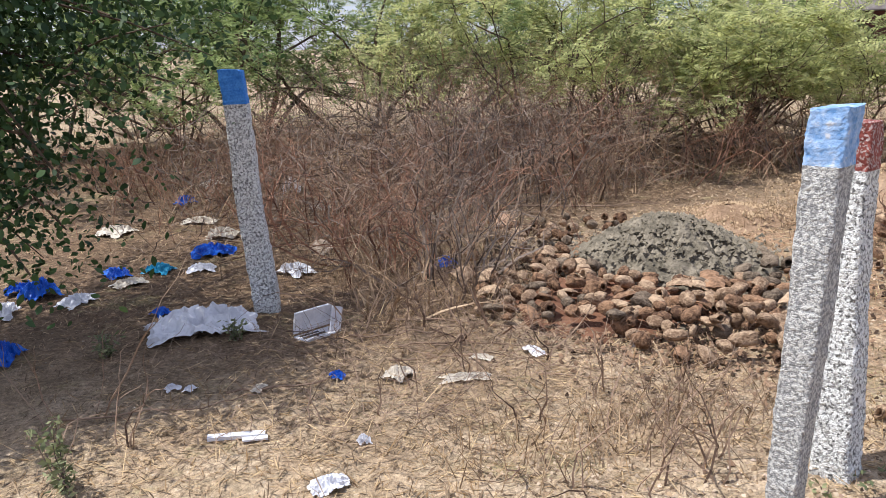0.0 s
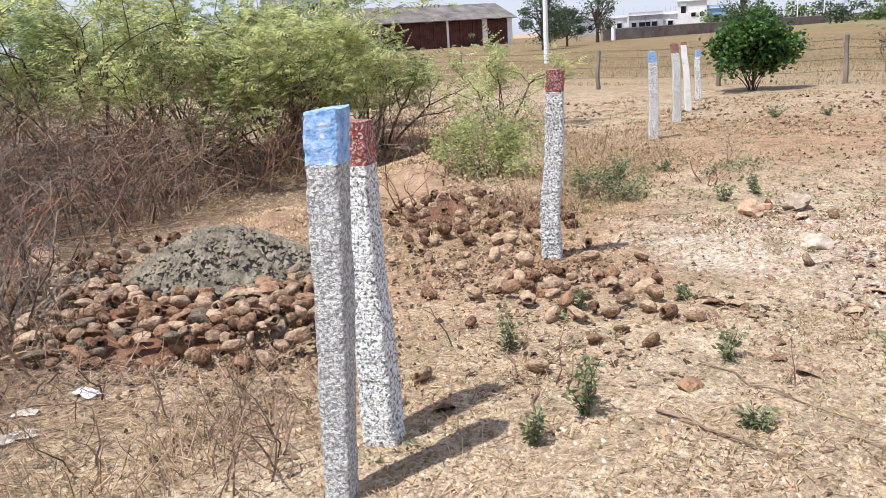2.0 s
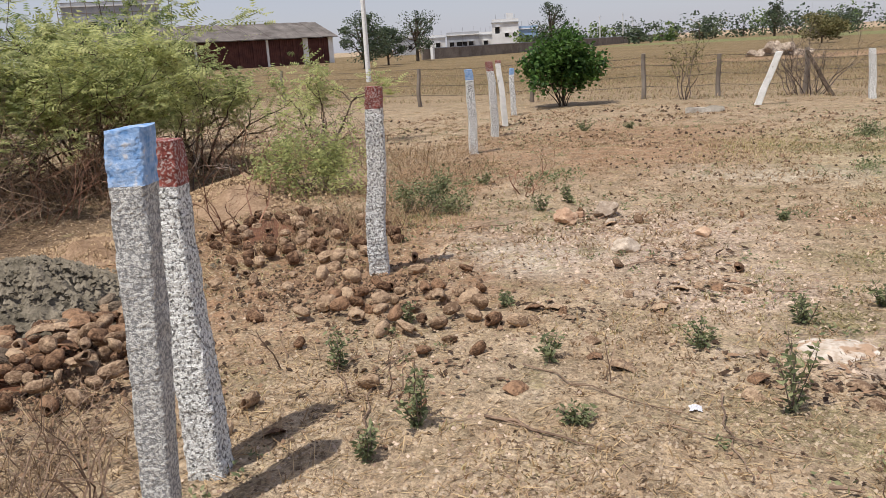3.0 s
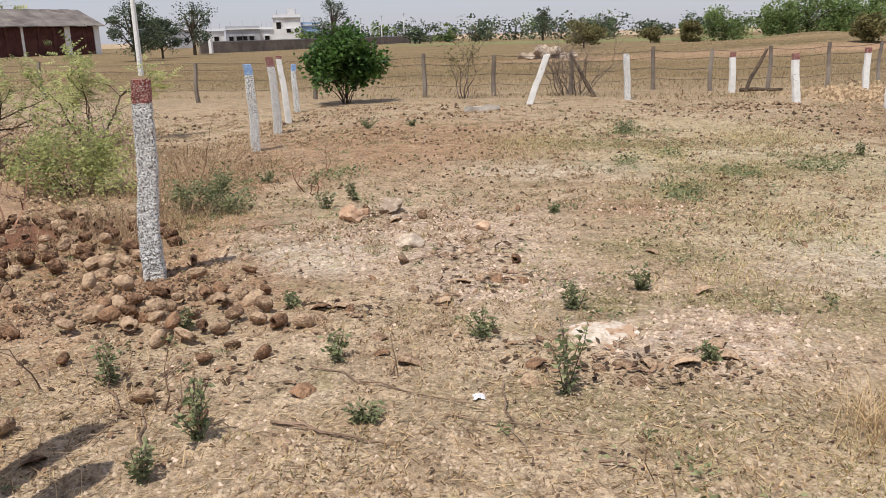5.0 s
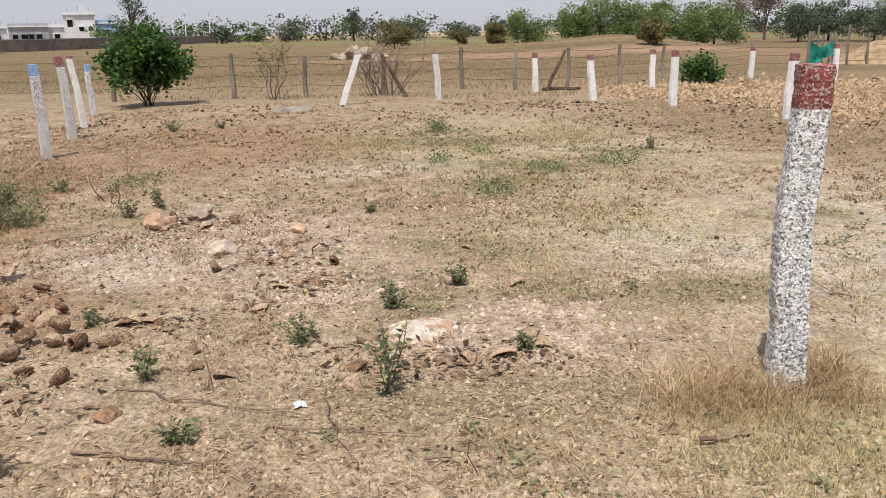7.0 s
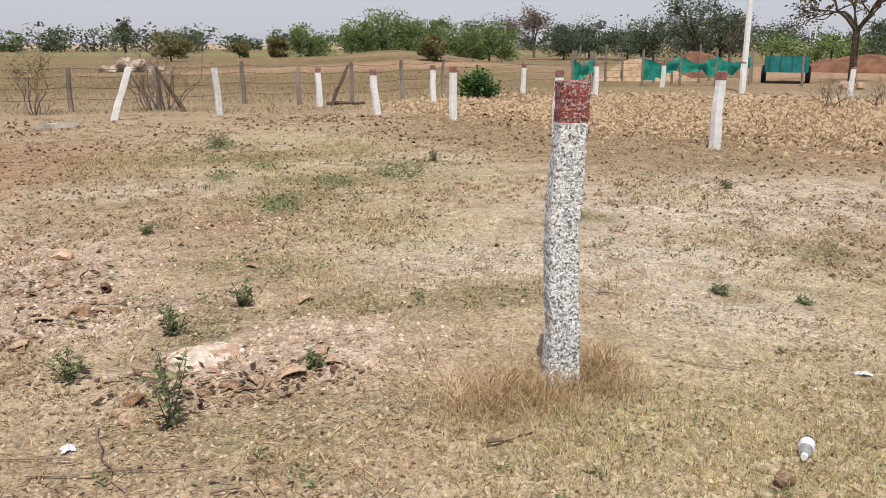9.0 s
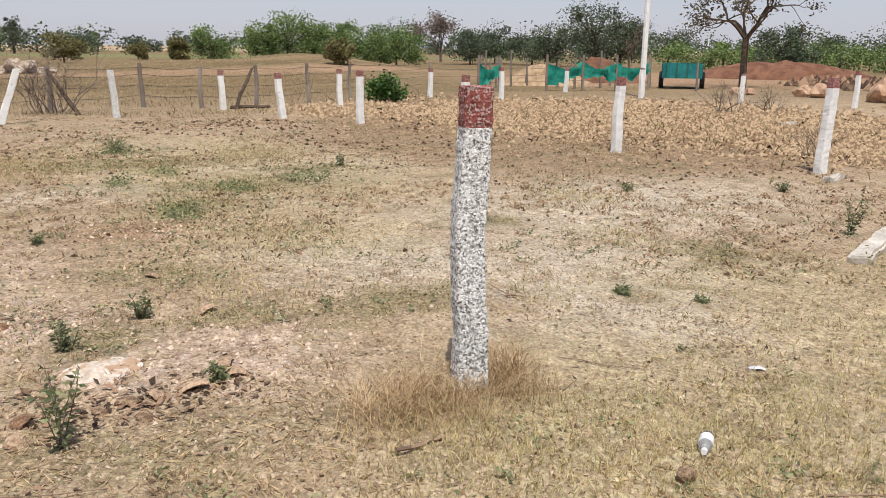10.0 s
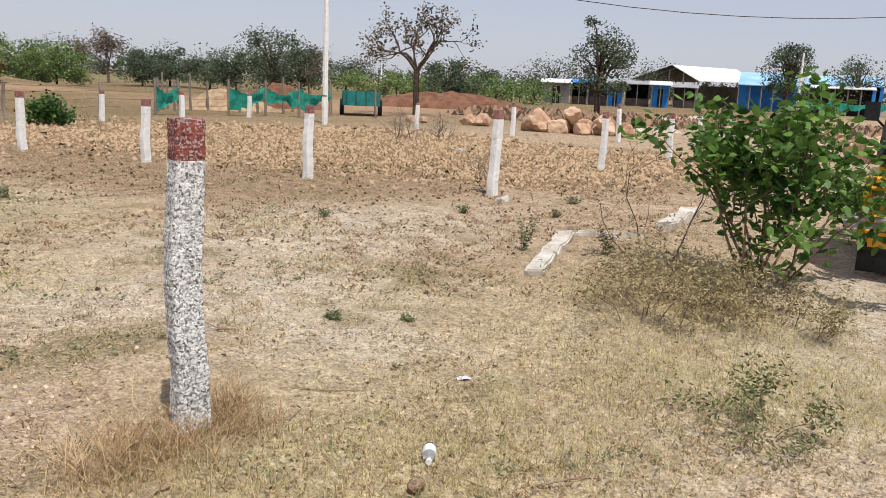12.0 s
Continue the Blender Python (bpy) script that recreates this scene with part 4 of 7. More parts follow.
# ---- soil heaps and coconut husks ----
def heap(name, x, y, rx, ry, h, mat, label, category, seed, turn=0.0, lumps=0.25, freq=5.0, n=40, z=None, rings=14, steep=0.85):
    """A rounded heap of loose soil."""
    ob = Geo()
    rows = rings
    for i in range(rows + 1):
        u = i / rows
        for s in range(n):
            a = 2 * math.pi * s / n
            q = u * (1 + 0.12 * noise.noise((math.cos(a) * 1.5 + seed, math.sin(a) * 1.5, 0)))
            px, py = rx * q * math.cos(a), ry * q * math.sin(a)
            pz = h * (math.cos(min(1, u) * math.pi) * 0.5 + 0.5) ** steep
            pz *= 1 + lumps * noise.noise((px * freq + seed, py * freq, 1)) + lumps * 0.5 * noise.noise((px * freq * 3 + seed, py * freq * 3, 2))
            pz += (0.10 * min(h, 0.4) * noise.noise((px * freq * 2 + seed, py * freq * 2, 5)) + 0.06 * min(h, 0.4) * noise.noise((px * freq * 5, py * freq * 5, seed))) * (1 - u ** 4)
            ob.v.append((px, py, pz - 0.03))
    for i in range(rows):
        for s in range(n):
            ob.f.append((i * n + s, (i + 1) * n + s, (i + 1) * n + (s + 1) % n, i * n + (s + 1) % n))
    me = part(name, ob, mat, None, "", h > 0.5)
    me.matrix_world = pose(x, y, ground_z(x, y) if z is None else z, 0, 0, turn)
    return tagged(me, label, category)


heap("soil_mound", 3.12, 4.66, 0.95, 0.85, 0.33, "grey_soil", "heap of crumbly grey soil among coconut husks", "soil heap", 3, 20, 0.45, 5.0, 80, None, 30)
heap("husk_mound", 2.45, 4.15, 0.9, 1.2, 0.10, "red_soil", "brown fibrous mound under the coconut husks", "soil heap", 4, -20)
heap("husk_mound", 5.55, 4.75, 0.95, 0.65, 0.09, "red_soil", "reddish mound of broken husks and soil", "soil heap", 5, 30)
heap("sand_mound", 4.5, 5.75, 0.8, 0.6, 0.13, "sand", "pale sandy heap with dry grass", "sand heap", 6, 30, 0.4, 3.0, 60, None, 24)
heap("soil_mound", 6.7, 6.1, 1.3, 0.9, 0.27, "sand", "pinkish soil heap beside the green bush", "soil heap", 7, 35, 0.4, 3.0, 60, None, 24)


def husk_mesh(seed, opened):
    """A coconut husk: ribbed egg, some broken open at one end with a hollow inside."""
    rng = np.random.default_rng(seed)
    g = Geo()
    n, rows = 12, 8
    L, W = rng.uniform(0.066, 0.084), rng.uniform(0.046, 0.058)
    last = rows if not opened else rows - 2
    for i in range(last + 1):
        u = math.pi * i / rows
        for s in range(n):
            a = 2 * math.pi * s / n
            r = W * math.sin(u) ** 0.8 * (1 + 0.07 * math.cos(3 * a + seed)) * (1 + 0.26 * noise.noise((math.cos(a) * 1.6 + seed, math.sin(a) * 1.6, u * 1.5)) + 0.20 * noise.noise((math.cos(a) * 5 + seed, math.sin(a) * 5, u * 2)))
            rag = 0.012 * noise.noise((a * 2, seed, 3)) if opened and i == last else 0
            g.v.append((-L * math.cos(u) + rag, r * math.cos(a), r * math.sin(a) * 0.92))
    for i in range(last):
        for s in range(n):
            g.f.append((i * n + s, i * n + (s + 1) % n, (i + 1) * n + (s + 1) % n, (i + 1) * n + s))
    if opened:
        k = len(g.v)
        edge = [Vector(p) for p in g.v[-n:]]
        for q, back in ((0.72, 0.0), (0.62, 0.05)):
            g.v += [(p.x - back, p.y * q, p.z * q) for p in edge]
        g.v.append((edge[0].x - 0.09, 0, 0))
        for s in range(n):
            t = (s + 1) % n
            g.f += [(k - n + s, k - n + t, k + t, k + s), (k + s, k + t, k + n + t, k + n + s), (k + n + s, k + n + t, k + 2 * n)]
    me = bpy.data.meshes.new("coconut_husk")
    me.from_pydata(g.v, [], g.f)
    me.polygons.foreach_set("use_smooth", [True] * len(me.polygons))
    me.update()
    return me


def shell_mesh(seed):
    """A broken, curled piece of husk with thickness."""
    g = Geo()
    n, m = 5, 4
    for lay in (0, 0.012):
        for i in range(m + 1):
            for j in range(n + 1):
                a = (j / n - 0.5) * 2.0
                u = i / m - 0.5
                r = 0.055 - lay + 0.008 * noise.noise((i * 0.8, j * 0.8, seed))
                g.v.append((u * 0.16 * (1 - 0.3 * abs(j / n - 0.5)) + 0.01 * noise.noise((j, seed, 2)), r * math.sin(a) * 1.2, r * math.cos(a) * (1 - u * u * 2) - 0.03))
    w = n + 1
    k = (m + 1) * w
    for i in range(m):
        for j in range(n):
            q = i * w + j
            g.f += [(q, q + 1, q + w + 1, q + w), (k + q + w, k + q + w + 1, k + q + 1, k + q)]
    rim = [j for j in range(w)] + [i * w + n for i in range(1, m + 1)] + [m * w + j for j in range(n - 1, -1, -1)] + [i * w for i in range(m - 1, 0, -1)]
    for a, b in zip(rim, rim[1:] + rim[:1]):
        g.f.append((a, k + a, k + b, b))
    me = bpy.data.meshes.new("husk_piece")
    me.from_pydata(g.v, [], g.f)
    me.update()
    return me


HUSKS = {}
for kind in ("husk", "husk_grey", "husk_pale"):
    HUSKS[kind] = []
    for s in range(5):
        me = husk_mesh(s * 3 + 1, s in (0, 1, 3, 4))
        me.materials.append(M[kind])
        HUSKS[kind].append(me)
PIECES = []
for s in range(5):
    me = shell_mesh(s * 2.7)
    me.materials.append(M["husk"] if s % 2 else M["husk_pale"])
    PIECES.append(me)
HUSK_LABEL = {"husk": "dry brown coconut husk", "husk_grey": "weathered grey-brown coconut husk", "husk_pale": "pale sun-bleached coconut husk"}
hr = np.random.default_rng(11)


REST = {"husk": [], "husk_grey": [], "husk_pale": []}
near_count = [0]


def put_husk(x, y, z, kind=None, piece=False, group="heap of coconut husks", size=None):
    kind = kind or ("husk", "husk", "husk_grey", "husk_pale")[int(hr.integers(4))]
    if piece:
        ob = new("husk_piece", PIECES[int(hr.integers(5))])
        tagged(ob, "broken curled piece of coconut husk" + (" on the ground" if z == 0 else " on the husk heap"), "husk piece", "scattered husk pieces")
        z0 = 0.02
    else:
        if group.startswith("heap") and (near_count[0] >= 270 or math.hypot(x, y) > 5.9):
            REST[kind].append((HUSKS[kind][int(hr.integers(5))], pose(x, y, ground_z(x, y) + z + 0.04, hr.uniform(0, 360), hr.uniform(-28, 28), hr.uniform(0, 360)) @ Matrix.Scale(hr.uniform(0.6, 0.92), 4)))
            return None
        near_count[0] += 1
        ob = new("coconut_husk", HUSKS[kind][int(hr.integers(5))])
        tagged(ob, HUSK_LABEL[kind] + (" in a heap" if group.startswith("heap") else " lying on dry soil"), "coconut husk", group)
        z0 = 0.045
    s = size or (hr.uniform(0.45, 0.85) if piece else hr.uniform(0.5, 0.88))
    m = pose(x, y, ground_z(x, y) + z + z0 * s, hr.uniform(-25, 25) if piece else hr.uniform(0, 360), hr.uniform(-28, 28), hr.uniform(0, 360))
    flat = 1.0 if piece else hr.uniform(0.6, 1.0)
    ob.matrix_world = m @ Matrix.Diagonal((s * hr.uniform(0.9, 1.15), s, s * flat, 1))
    return ob


def scatter_husks(n, cx, cy, rx, ry, turn, top, gap, kinds=None, skip=None):
    done = []
    c, s = math.cos(radians(turn)), math.sin(radians(turn))
    for i in range(n * 6):
        if len(done) >= n:
            break
        a, q = hr.uniform(0, 2 * math.pi), math.sqrt(hr.uniform())
        u, w = rx * q * math.cos(a), ry * q * math.sin(a)
        x, y = cx + u * c - w * s, cy + u * s + w * c
        if skip and skip(x, y):
            continue
        if any((x - p) ** 2 + (y - r) ** 2 < gap * gap for p, r in done):
            continue
        done.append((x, y))
        put_husk(x, y, top * max(0, 1 - q * q) + hr.uniform(-0.01, 0.02), kinds[int(hr.integers(len(kinds)))] if kinds else None)


def on_grey(x, y):
    return math.hypot(x - 3.12, y - 4.66) < 0.6 or math.hypot(x - 1.9, y - 1.95) < 0.35


scatter_husks(165, 2.42, 3.95, 0.95, 1.4, -22, 0.08, 0.082, ("husk", "husk", "husk_grey", "husk_pale"), lambda x, y: on_grey(x, y) or y < 3.05 + (2.7 - x) * 0.9)
for i in range(46):
    x, y = 2.45 + hr.uniform(-0.8, 0.75), 3.95 + hr.uniform(-0.8, 1.1)
    if y > 3.0 + (2.7 - x) * 0.9 and not on_grey(x, y):
        put_husk(x, y, 0.10, None, True, "", hr.uniform(0.7, 1.1))
scatter_husks(40, 2.55, 3.4, 0.45, 0.5, 0, 0.15, 0.10, ("husk", "husk_pale"), on_grey)
scatter_husks(36, 3.35, 4.2, 0.45, 0.55, 0, 0.10, 0.11, ("husk_grey", "husk_grey", "husk"), on_grey)
scatter_husks(34, 2.35, 5.35, 0.5, 0.6, 0, 0.08, 0.12, ("husk", "husk_grey", "husk_pale"), on_grey)
scatter_husks(20, 3.0, 5.95, 0.6, 0.3, 0, 0.04, 0.14, None, on_grey)
scatter_husks(34, 4.35, 3.1, 0.8, 1.15, -35, 0.0, 0.14, ("husk", "husk_pale", "husk_pale"))
scatter_husks(22, 4.0, 2.4, 0.45, 0.5, 0, 0.05, 0.10, ("husk_pale", "husk_pale", "husk"))
scatter_husks(36, 5.2, 4.1, 0.9, 0.8, 30, 0.05, 0.12, ("husk", "husk", "husk_pale"))
scatter_husks(24, 5.55, 4.75, 0.8, 0.5, 30, 0.06, 0.14, ("husk", "husk_pale"))
for x, y in ((4.89, 2.43), (4.49, 2.12), (4.43, 2.39), (4.25, 2.25), (3.44, 1.92), (3.65, 1.88), (3.79, 2.03), (3.56, 1.67), (4.0, 1.65), (3.96, 1.78), (2.37, 2.25), (2.5, 2.5), (2.62, 2.33), (3.0, 1.95), (2.75, 2.75), (2.85, 1.6), (3.3, 2.6), (2.5, -1.92), (5.3, 1.5), (6.86, 2.32), (6.69, 1.76), (7.03, 1.0), (5.45, 0.75)):
    put_husk(x, y, 0, ("husk", "husk_pale")[int(hr.integers(2))], False, "stray coconut husks")
for x, y in ((4.29, 1.68), (4.33, 1.57), (4.2, 1.43), (4.28, 1.5), (5.15, 0.83), (5.03, 0.7), (5.03, 0.91), (4.92, 0.99), (5.0, 0.8), (4.98, 0.62), (4.6, 1.02), (4.51, 1.03), (4.88, 1.57), (3.71, 0.38), (3.81, -0.16), (3.78, -0.03), (3.71, 0.07), (3.84, -0.3), (4.06, -0.44), (6.53, 1.95), (5.81, -0.14), (3.62, 0.94), (3.71, 1.12), (4.94, -0.41), (4.94, -0.61), (3.5, 0.35), (3.6, -0.1), (3.66, 0.2), (2.45, 2.05), (3.2, 1.3), (3.9, 1.2), (5.6, 1.1), (4.7, 1.25), (3.95, -0.5), (2.4, 2.75), (4.12, 1.6)):
    put_husk(x, y, 0, None, True)


for kind, items in REST.items():
    g = Geo()
    for me, m in items:
        k = len(g.v)
        g.v += [tuple(m @ v.co) for v in me.vertices]
        g.f += [tuple(k + i for i in f.vertices) for f in me.polygons]
    tagged(part("far_husks", g, kind), HUSK_LABEL[kind] + "s heaped further off", "coconut husks", kind="stuff")


# ---- rocks ----
def rock(name, x, y, sx, sy, sz, mat, label, seed, group="", sink=0.25, rz=0.0, z=None, category="rock", flat=0.0):
    bm = bmesh.new()
    bmesh.ops.create_icosphere(bm, subdivisions=3, radius=1.0)
    for v in bm.verts:
        p = v.co.copy()
        q = Vector((p.x, p.y, p.z))
        big = max(abs(p.x), abs(p.y), abs(p.z))
        q = q.lerp(p / big * 0.85, 0.92)
        q = Matrix.Rotation(seed * 1.3, 3, Vector((0.3, 1, 0.4)).normalized()) @ q
        q *= 1 + 0.22 * noise.noise(p * 1.3 + Vector((seed * 3.7, 0, 0))) + 0.08 * noise.noise(p * 4 + Vector((seed, 0, 5)))
        if flat:
            q.z = min(q.z, 1 - flat)
        v.co = Vector((q.x * sx, q.y * sy, q.z * sz))
    me = bpy.data.meshes.new(name)
    bm.to_mesh(me)
    bm.free()
    me.materials.append(M[mat])
    ob = new(name, me)
    ob.matrix_world = pose(x, y, (ground_z(x, y) if z is None else z) + sz * (1 - sink * 2), 0, 0, rz)
    return tagged(ob, label, category, group)


heap("flat_stone", 4.19, 0.09, 0.29, 0.23, 0.062, "pale_stone", "low chalk-white streaked stone bedded in soil", "stone", 1, -70, 0.3, 7.0, 40, None, 14, 0.55)
for i, (x, y, s) in enumerate(((6.89, 2.11, 0.12), (6.5, 2.33, 0.11), (5.74, 1.58, 0.09), (6.79, 2.31, 0.05), (6.59, 1.96, 0.05), (6.32, 1.16, 0.06), (1.0, 6.1, 0.1), (2.6, 6.35, 0.11))):
    rock("stone", x, y, s, s * 0.8, s * 0.6, "red_stone" if i % 2 else "stone", "reddish broken stone on dry soil" if i % 2 else "pale broken stone on dry soil", 20 + i, "loose stones", 0.2, i * 47)
for i in range(11):
    a = i * 2.4
    s = 0.38 - 0.015 * i
    rock("boulder", 48 + 1.5 * math.cos(a) * (i / 11), 6.2 + 1.9 * math.sin(a) * (i / 11) ** 0.7, s, s * 0.8, s * 0.75, "stone", "pale boulder piled in the dry field", 50 + i, "boulder pile in the field", 0.2, i * 50, 0.28 if i < 3 else 0)
for i, (x, y, s, z) in enumerate(((19.5, -21.2, 0.62, 0), (18.7, -21.5, 0.45, 0), (18.2, -22.1, 0.5, 0), (17.5, -22.4, 0.45, 0), (17.0, -22.8, 0.42, 0), (18.4, -21.8, 0.4, 0.45), (17.8, -21.6, 0.35, 0), (18.9, -22.3, 0.4, 0), (16.6, -22.4, 0.35, 0), (17.3, -22.0, 0.3, 0.35),
                                  (22.6, -20.9, 0.34, 0), (22.1, -21.2, 0.42, 0), (24.4, -19.6, 0.24, 0), (24.0, -19.9, 0.2, 0), (9.3, -22.5, 0.55, 0), (8.6, -21.6, 0.6, 0), (8.0, -22.2, 0.5, 0), (10.3, -21.8, 0.45, 0))):
    rock("boulder", x, y, s * 0.8, s * 0.68, s * 0.62, "red_stone", "orange-brown quarried boulder beside the plots", 80 + i, "quarried boulders", 0.15, i * 61, z if z else None)


# ---- rubbish ----
def crumpled(name, x, y, w, d, h, mat, label, seed, n=30, rz=0.0, category="rubbish"):
    """A crumpled sheet or bag with folds, closed underneath."""
    g = Geo()
    for i in range(n + 1):
        for j in range(n + 1):
            u, v = i / n * 2 - 1, j / n * 2 - 1
            e = max(0.0, 1 - (u * u + v * v) ** 1.2 * 0.55)
            fold = 1 - 2.2 * abs(noise.noise((u * 2.6 + seed, v * 2.6, seed))) + 0.55 * (1 - 2.5 * abs(noise.noise((u * 6 + seed, v * 6, 2)))) + 0.12 * noise.noise((u * 15 + seed, v * 15, 2))
            z = h * e * max(0.0, 0.25 + 0.5 * fold)
            rag = 1 + 0.30 * noise.noise((u * 1.4 + seed, v * 1.4, 8))
            g.v.append(((u * rag + 0.16 * noise.noise((u * 5, v * 5 + seed, 1))) * w / 2, (v * rag + 0.16 * noise.noise((u * 5 + seed, v * 5, 7))) * d / 2, z + 0.008))
    for i in range(n):
        for j in range(n):
            q = i * (n + 1) + j
            g.f.append((q, q + n + 1, q + n + 2, q + 1))
    ob = part(name, g, mat)
    ob.matrix_world = pose(x, y, ground_z(x, y), 0, 0, rz)
    return tagged(ob, label, category, "scattered rubbish")


for i, (nm, x, y, w, d, h, mt, lb) in enumerate((
        ("plastic_sheet", 0.06, 4.62, 0.60, 0.36, 0.15, "plastic_white", "crumpled heap of white plastic sheet"),
        ("plastic_bag", -0.95, 5.75, 0.22, 0.2, 0.15, "plastic_blue", "stuffed bright blue plastic bag"),
        ("plastic_bag", -0.98, 4.55, 0.24, 0.18, 0.10, "plastic_blue", "crumpled blue plastic bag"),
        ("plastic_bag", -0.49, 6.15, 0.26, 0.16, 0.06, "plastic_blue", "flattened blue plastic bag"),
        ("plastic_bag", -0.2, 6.1, 0.2, 0.16, 0.07, "plastic_teal", "crumpled turquoise plastic bag"),
        ("plastic_bag", 0.2, 6.4, 0.32, 0.2, 0.10, "plastic_blue", "torn blue plastic bag"),
        ("plastic_bag", 0.05, 8.8, 0.22, 0.16, 0.10, "plastic_blue", "torn blue plastic bag"),
        ("plastic_bag", 1.75, 5.35, 0.16, 0.14, 0.08, "plastic_blue", "small blue plastic bag under twigs"),
        ("plastic_bag", -0.18, 5.0, 0.12, 0.1, 0.05, "plastic_blue", "small scrap of blue plastic"),
        ("plastic_bag", 0.62, 3.6, 0.07, 0.06, 0.04, "plastic_blue", "small scrap of blue plastic"),
        ("plastic_bag", -1.1, 5.9, 0.16, 0.12, 0.08, "plastic_blue", "crumpled blue plastic bag"),
        ("plastic_bag", -0.7, 5.5, 0.24, 0.16, 0.06, "plastic_white", "dirty white plastic bag"),
        ("plastic_bag", -1.12, 5.4, 0.26, 0.18, 0.08, "plastic_white", "dusty grey-white plastic bag"),
        ("plastic_bag", 0.72, 5.6, 0.26, 0.18, 0.08, "plastic_white", "grey-white plastic bag behind a post"),
        ("paper_scrap", 0.16, 7.8, 0.32, 0.2, 0.06, "paper", "yellowed scrap of old paper"),
        ("paper_scrap", 0.4, 10.0, 0.3, 0.25, 0.08, "paper", "pale scrap of paper"),
        ("paper_scrap", -0.57, 7.6, 0.3, 0.25, 0.08, "paper", "pale scrap of paper"),
        ("plastic_bag", 1.18, 9.0, 0.2, 0.18, 0.18, "plastic_white", "white plastic bag caught in twigs"),
        ("paper_scrap", 1.3, 7.9, 0.22, 0.15, 0.06, "paper", "pale scrap of paper"),
        ("paper_scrap", 0.3, 6.95, 0.26, 0.2, 0.1, "paper", "crumpled paper by blue bags"),
        ("paper_scrap", -0.13, 3.8, 0.07, 0.06, 0.03, "plastic_white", "small white scrap of paper"),
        ("paper_scrap", -0.05, 3.74, 0.06, 0.05, 0.025, "plastic_white", "small white scrap of paper"),
        ("paper_scrap", 0.59, 2.92, 0.05, 0.05, 0.04, "plastic_white", "small white scrap of paper"),
        ("paper_scrap", 0.89, 3.5, 0.12, 0.12, 0.05, "paper", "pinkish crumpled paper on soil"),
        ("paper_scrap", 1.18, 3.35, 0.24, 0.08, 0.03, "paper", "strip of pale paper on soil"),
        ("paper_scrap", 0.39, 2.64, 0.14, 0.1, 0.04, "plastic_white", "torn white wrapper on soil"),
        ("paper_scrap", 0.25, 3.6, 0.09, 0.05, 0.02, "paper", "small pale scrap of paper"),
        ("plastic_bag", 1.62, 3.55, 0.14, 0.07, 0.03, "plastic_white", "grey plastic scrap on soil"),
        ("paper_scrap", 1.35, 3.58, 0.12, 0.06, 0.02, "paper", "pale scrap among twigs"),
        ("plastic_bag", 0.1, 6.0, 0.2, 0.15, 0.06, "plastic_white", "dirty white plastic bag"),
        ("plastic_bag", -0.4, 5.85, 0.22, 0.14, 0.05, "paper", "muddy plastic bag on soil"),
        ("plastic_bag", 3.25, -2.85, 0.08, 0.03, 0.015, "plastic_white", "small pale scrap on soil"),
        ("plastic_bag", 3.3, 0.55, 0.05, 0.05, 0.015, "plastic_white", "small clear plastic scrap"))):
    crumpled(nm, x, y, w, d, h, mt, lb, i * 1.7 + 0.5, rz=i * 37)


def carton():
    ob = thing("carton", 0.66, 4.22, "torn white printed cardboard carton lying open", "carton", "scattered rubbish", 25)
    g = Geo()
    g.box((-0.12, -0.01, 0.0), (0.12, 0.10, 0.012))
    g.box((-0.12, 0.10, 0.0), (0.12, 0.112, 0.13), Matrix.Rotation(0.25, 4, "X"))
    part("flap", g, "plastic_white", ob)
    g = Geo()
    g.box((0.05, 0.0, 0.0), (0.12, 0.012, 0.18), Matrix.Rotation(0.35, 4, "Y") @ Matrix.Rotation(-0.2, 4, "X"))
    part("side_panel", g, "plastic_white", ob)
    g = Geo()
    g.box((-0.1, 0.02, 0.013), (0.04, 0.04, 0.016))
    g.box((-0.1, 0.06, 0.013), (0.02, 0.075, 0.016))
    part("printing", g, "vinyl", ob, "dark printed bars")


carton()


def scrap_plank():
    ob = thing("broken_tray", 0.12, 3.16, "white broken plastic strip on the soil", "rubbish", "scattered rubbish", -8)
    g = Geo()
    g.box((-0.12, -0.018, 0.005), (0.11, 0.018, 0.02), Matrix.Rotation(0.03, 4, "Y"))
    part("strip", g, "plastic_white", ob)
    g = Geo()
    g.box((0.02, -0.05, 0.004), (0.12, -0.02, 0.012))
    part("edge", g, "plastic_white", ob)


scrap_plank()


def bottle():
    ob = thing("bottle", 2.66, -2.12, "small clear bottle with white label lying in grass", "bottle", "scattered rubbish", 138)
    g = Geo()
    prof = [(-0.06, 0.002), (-0.058, 0.026), (0.02, 0.027), (0.04, 0.02), (0.052, 0.011), (0.07, 0.010)]
    g.tube([(u, 0, 0.028) for u, r in prof], [r for u, r in prof], 14)
    b = part("body", g, "clear_plastic", ob, "dusty clear body", True)
    g = Geo()
    g.tube([(-0.04, 0, 0.028), (0.016, 0, 0.028)], [0.0282, 0.0282], 14)
    part("label", g, "plastic_white", b, "white paper label")
    g = Geo()
    g.tube([(0.062, 0, 0.028), (0.08, 0, 0.028)], [0.012, 0.012], 12)
    part("cap", g, "plastic_white", b)


bottle()


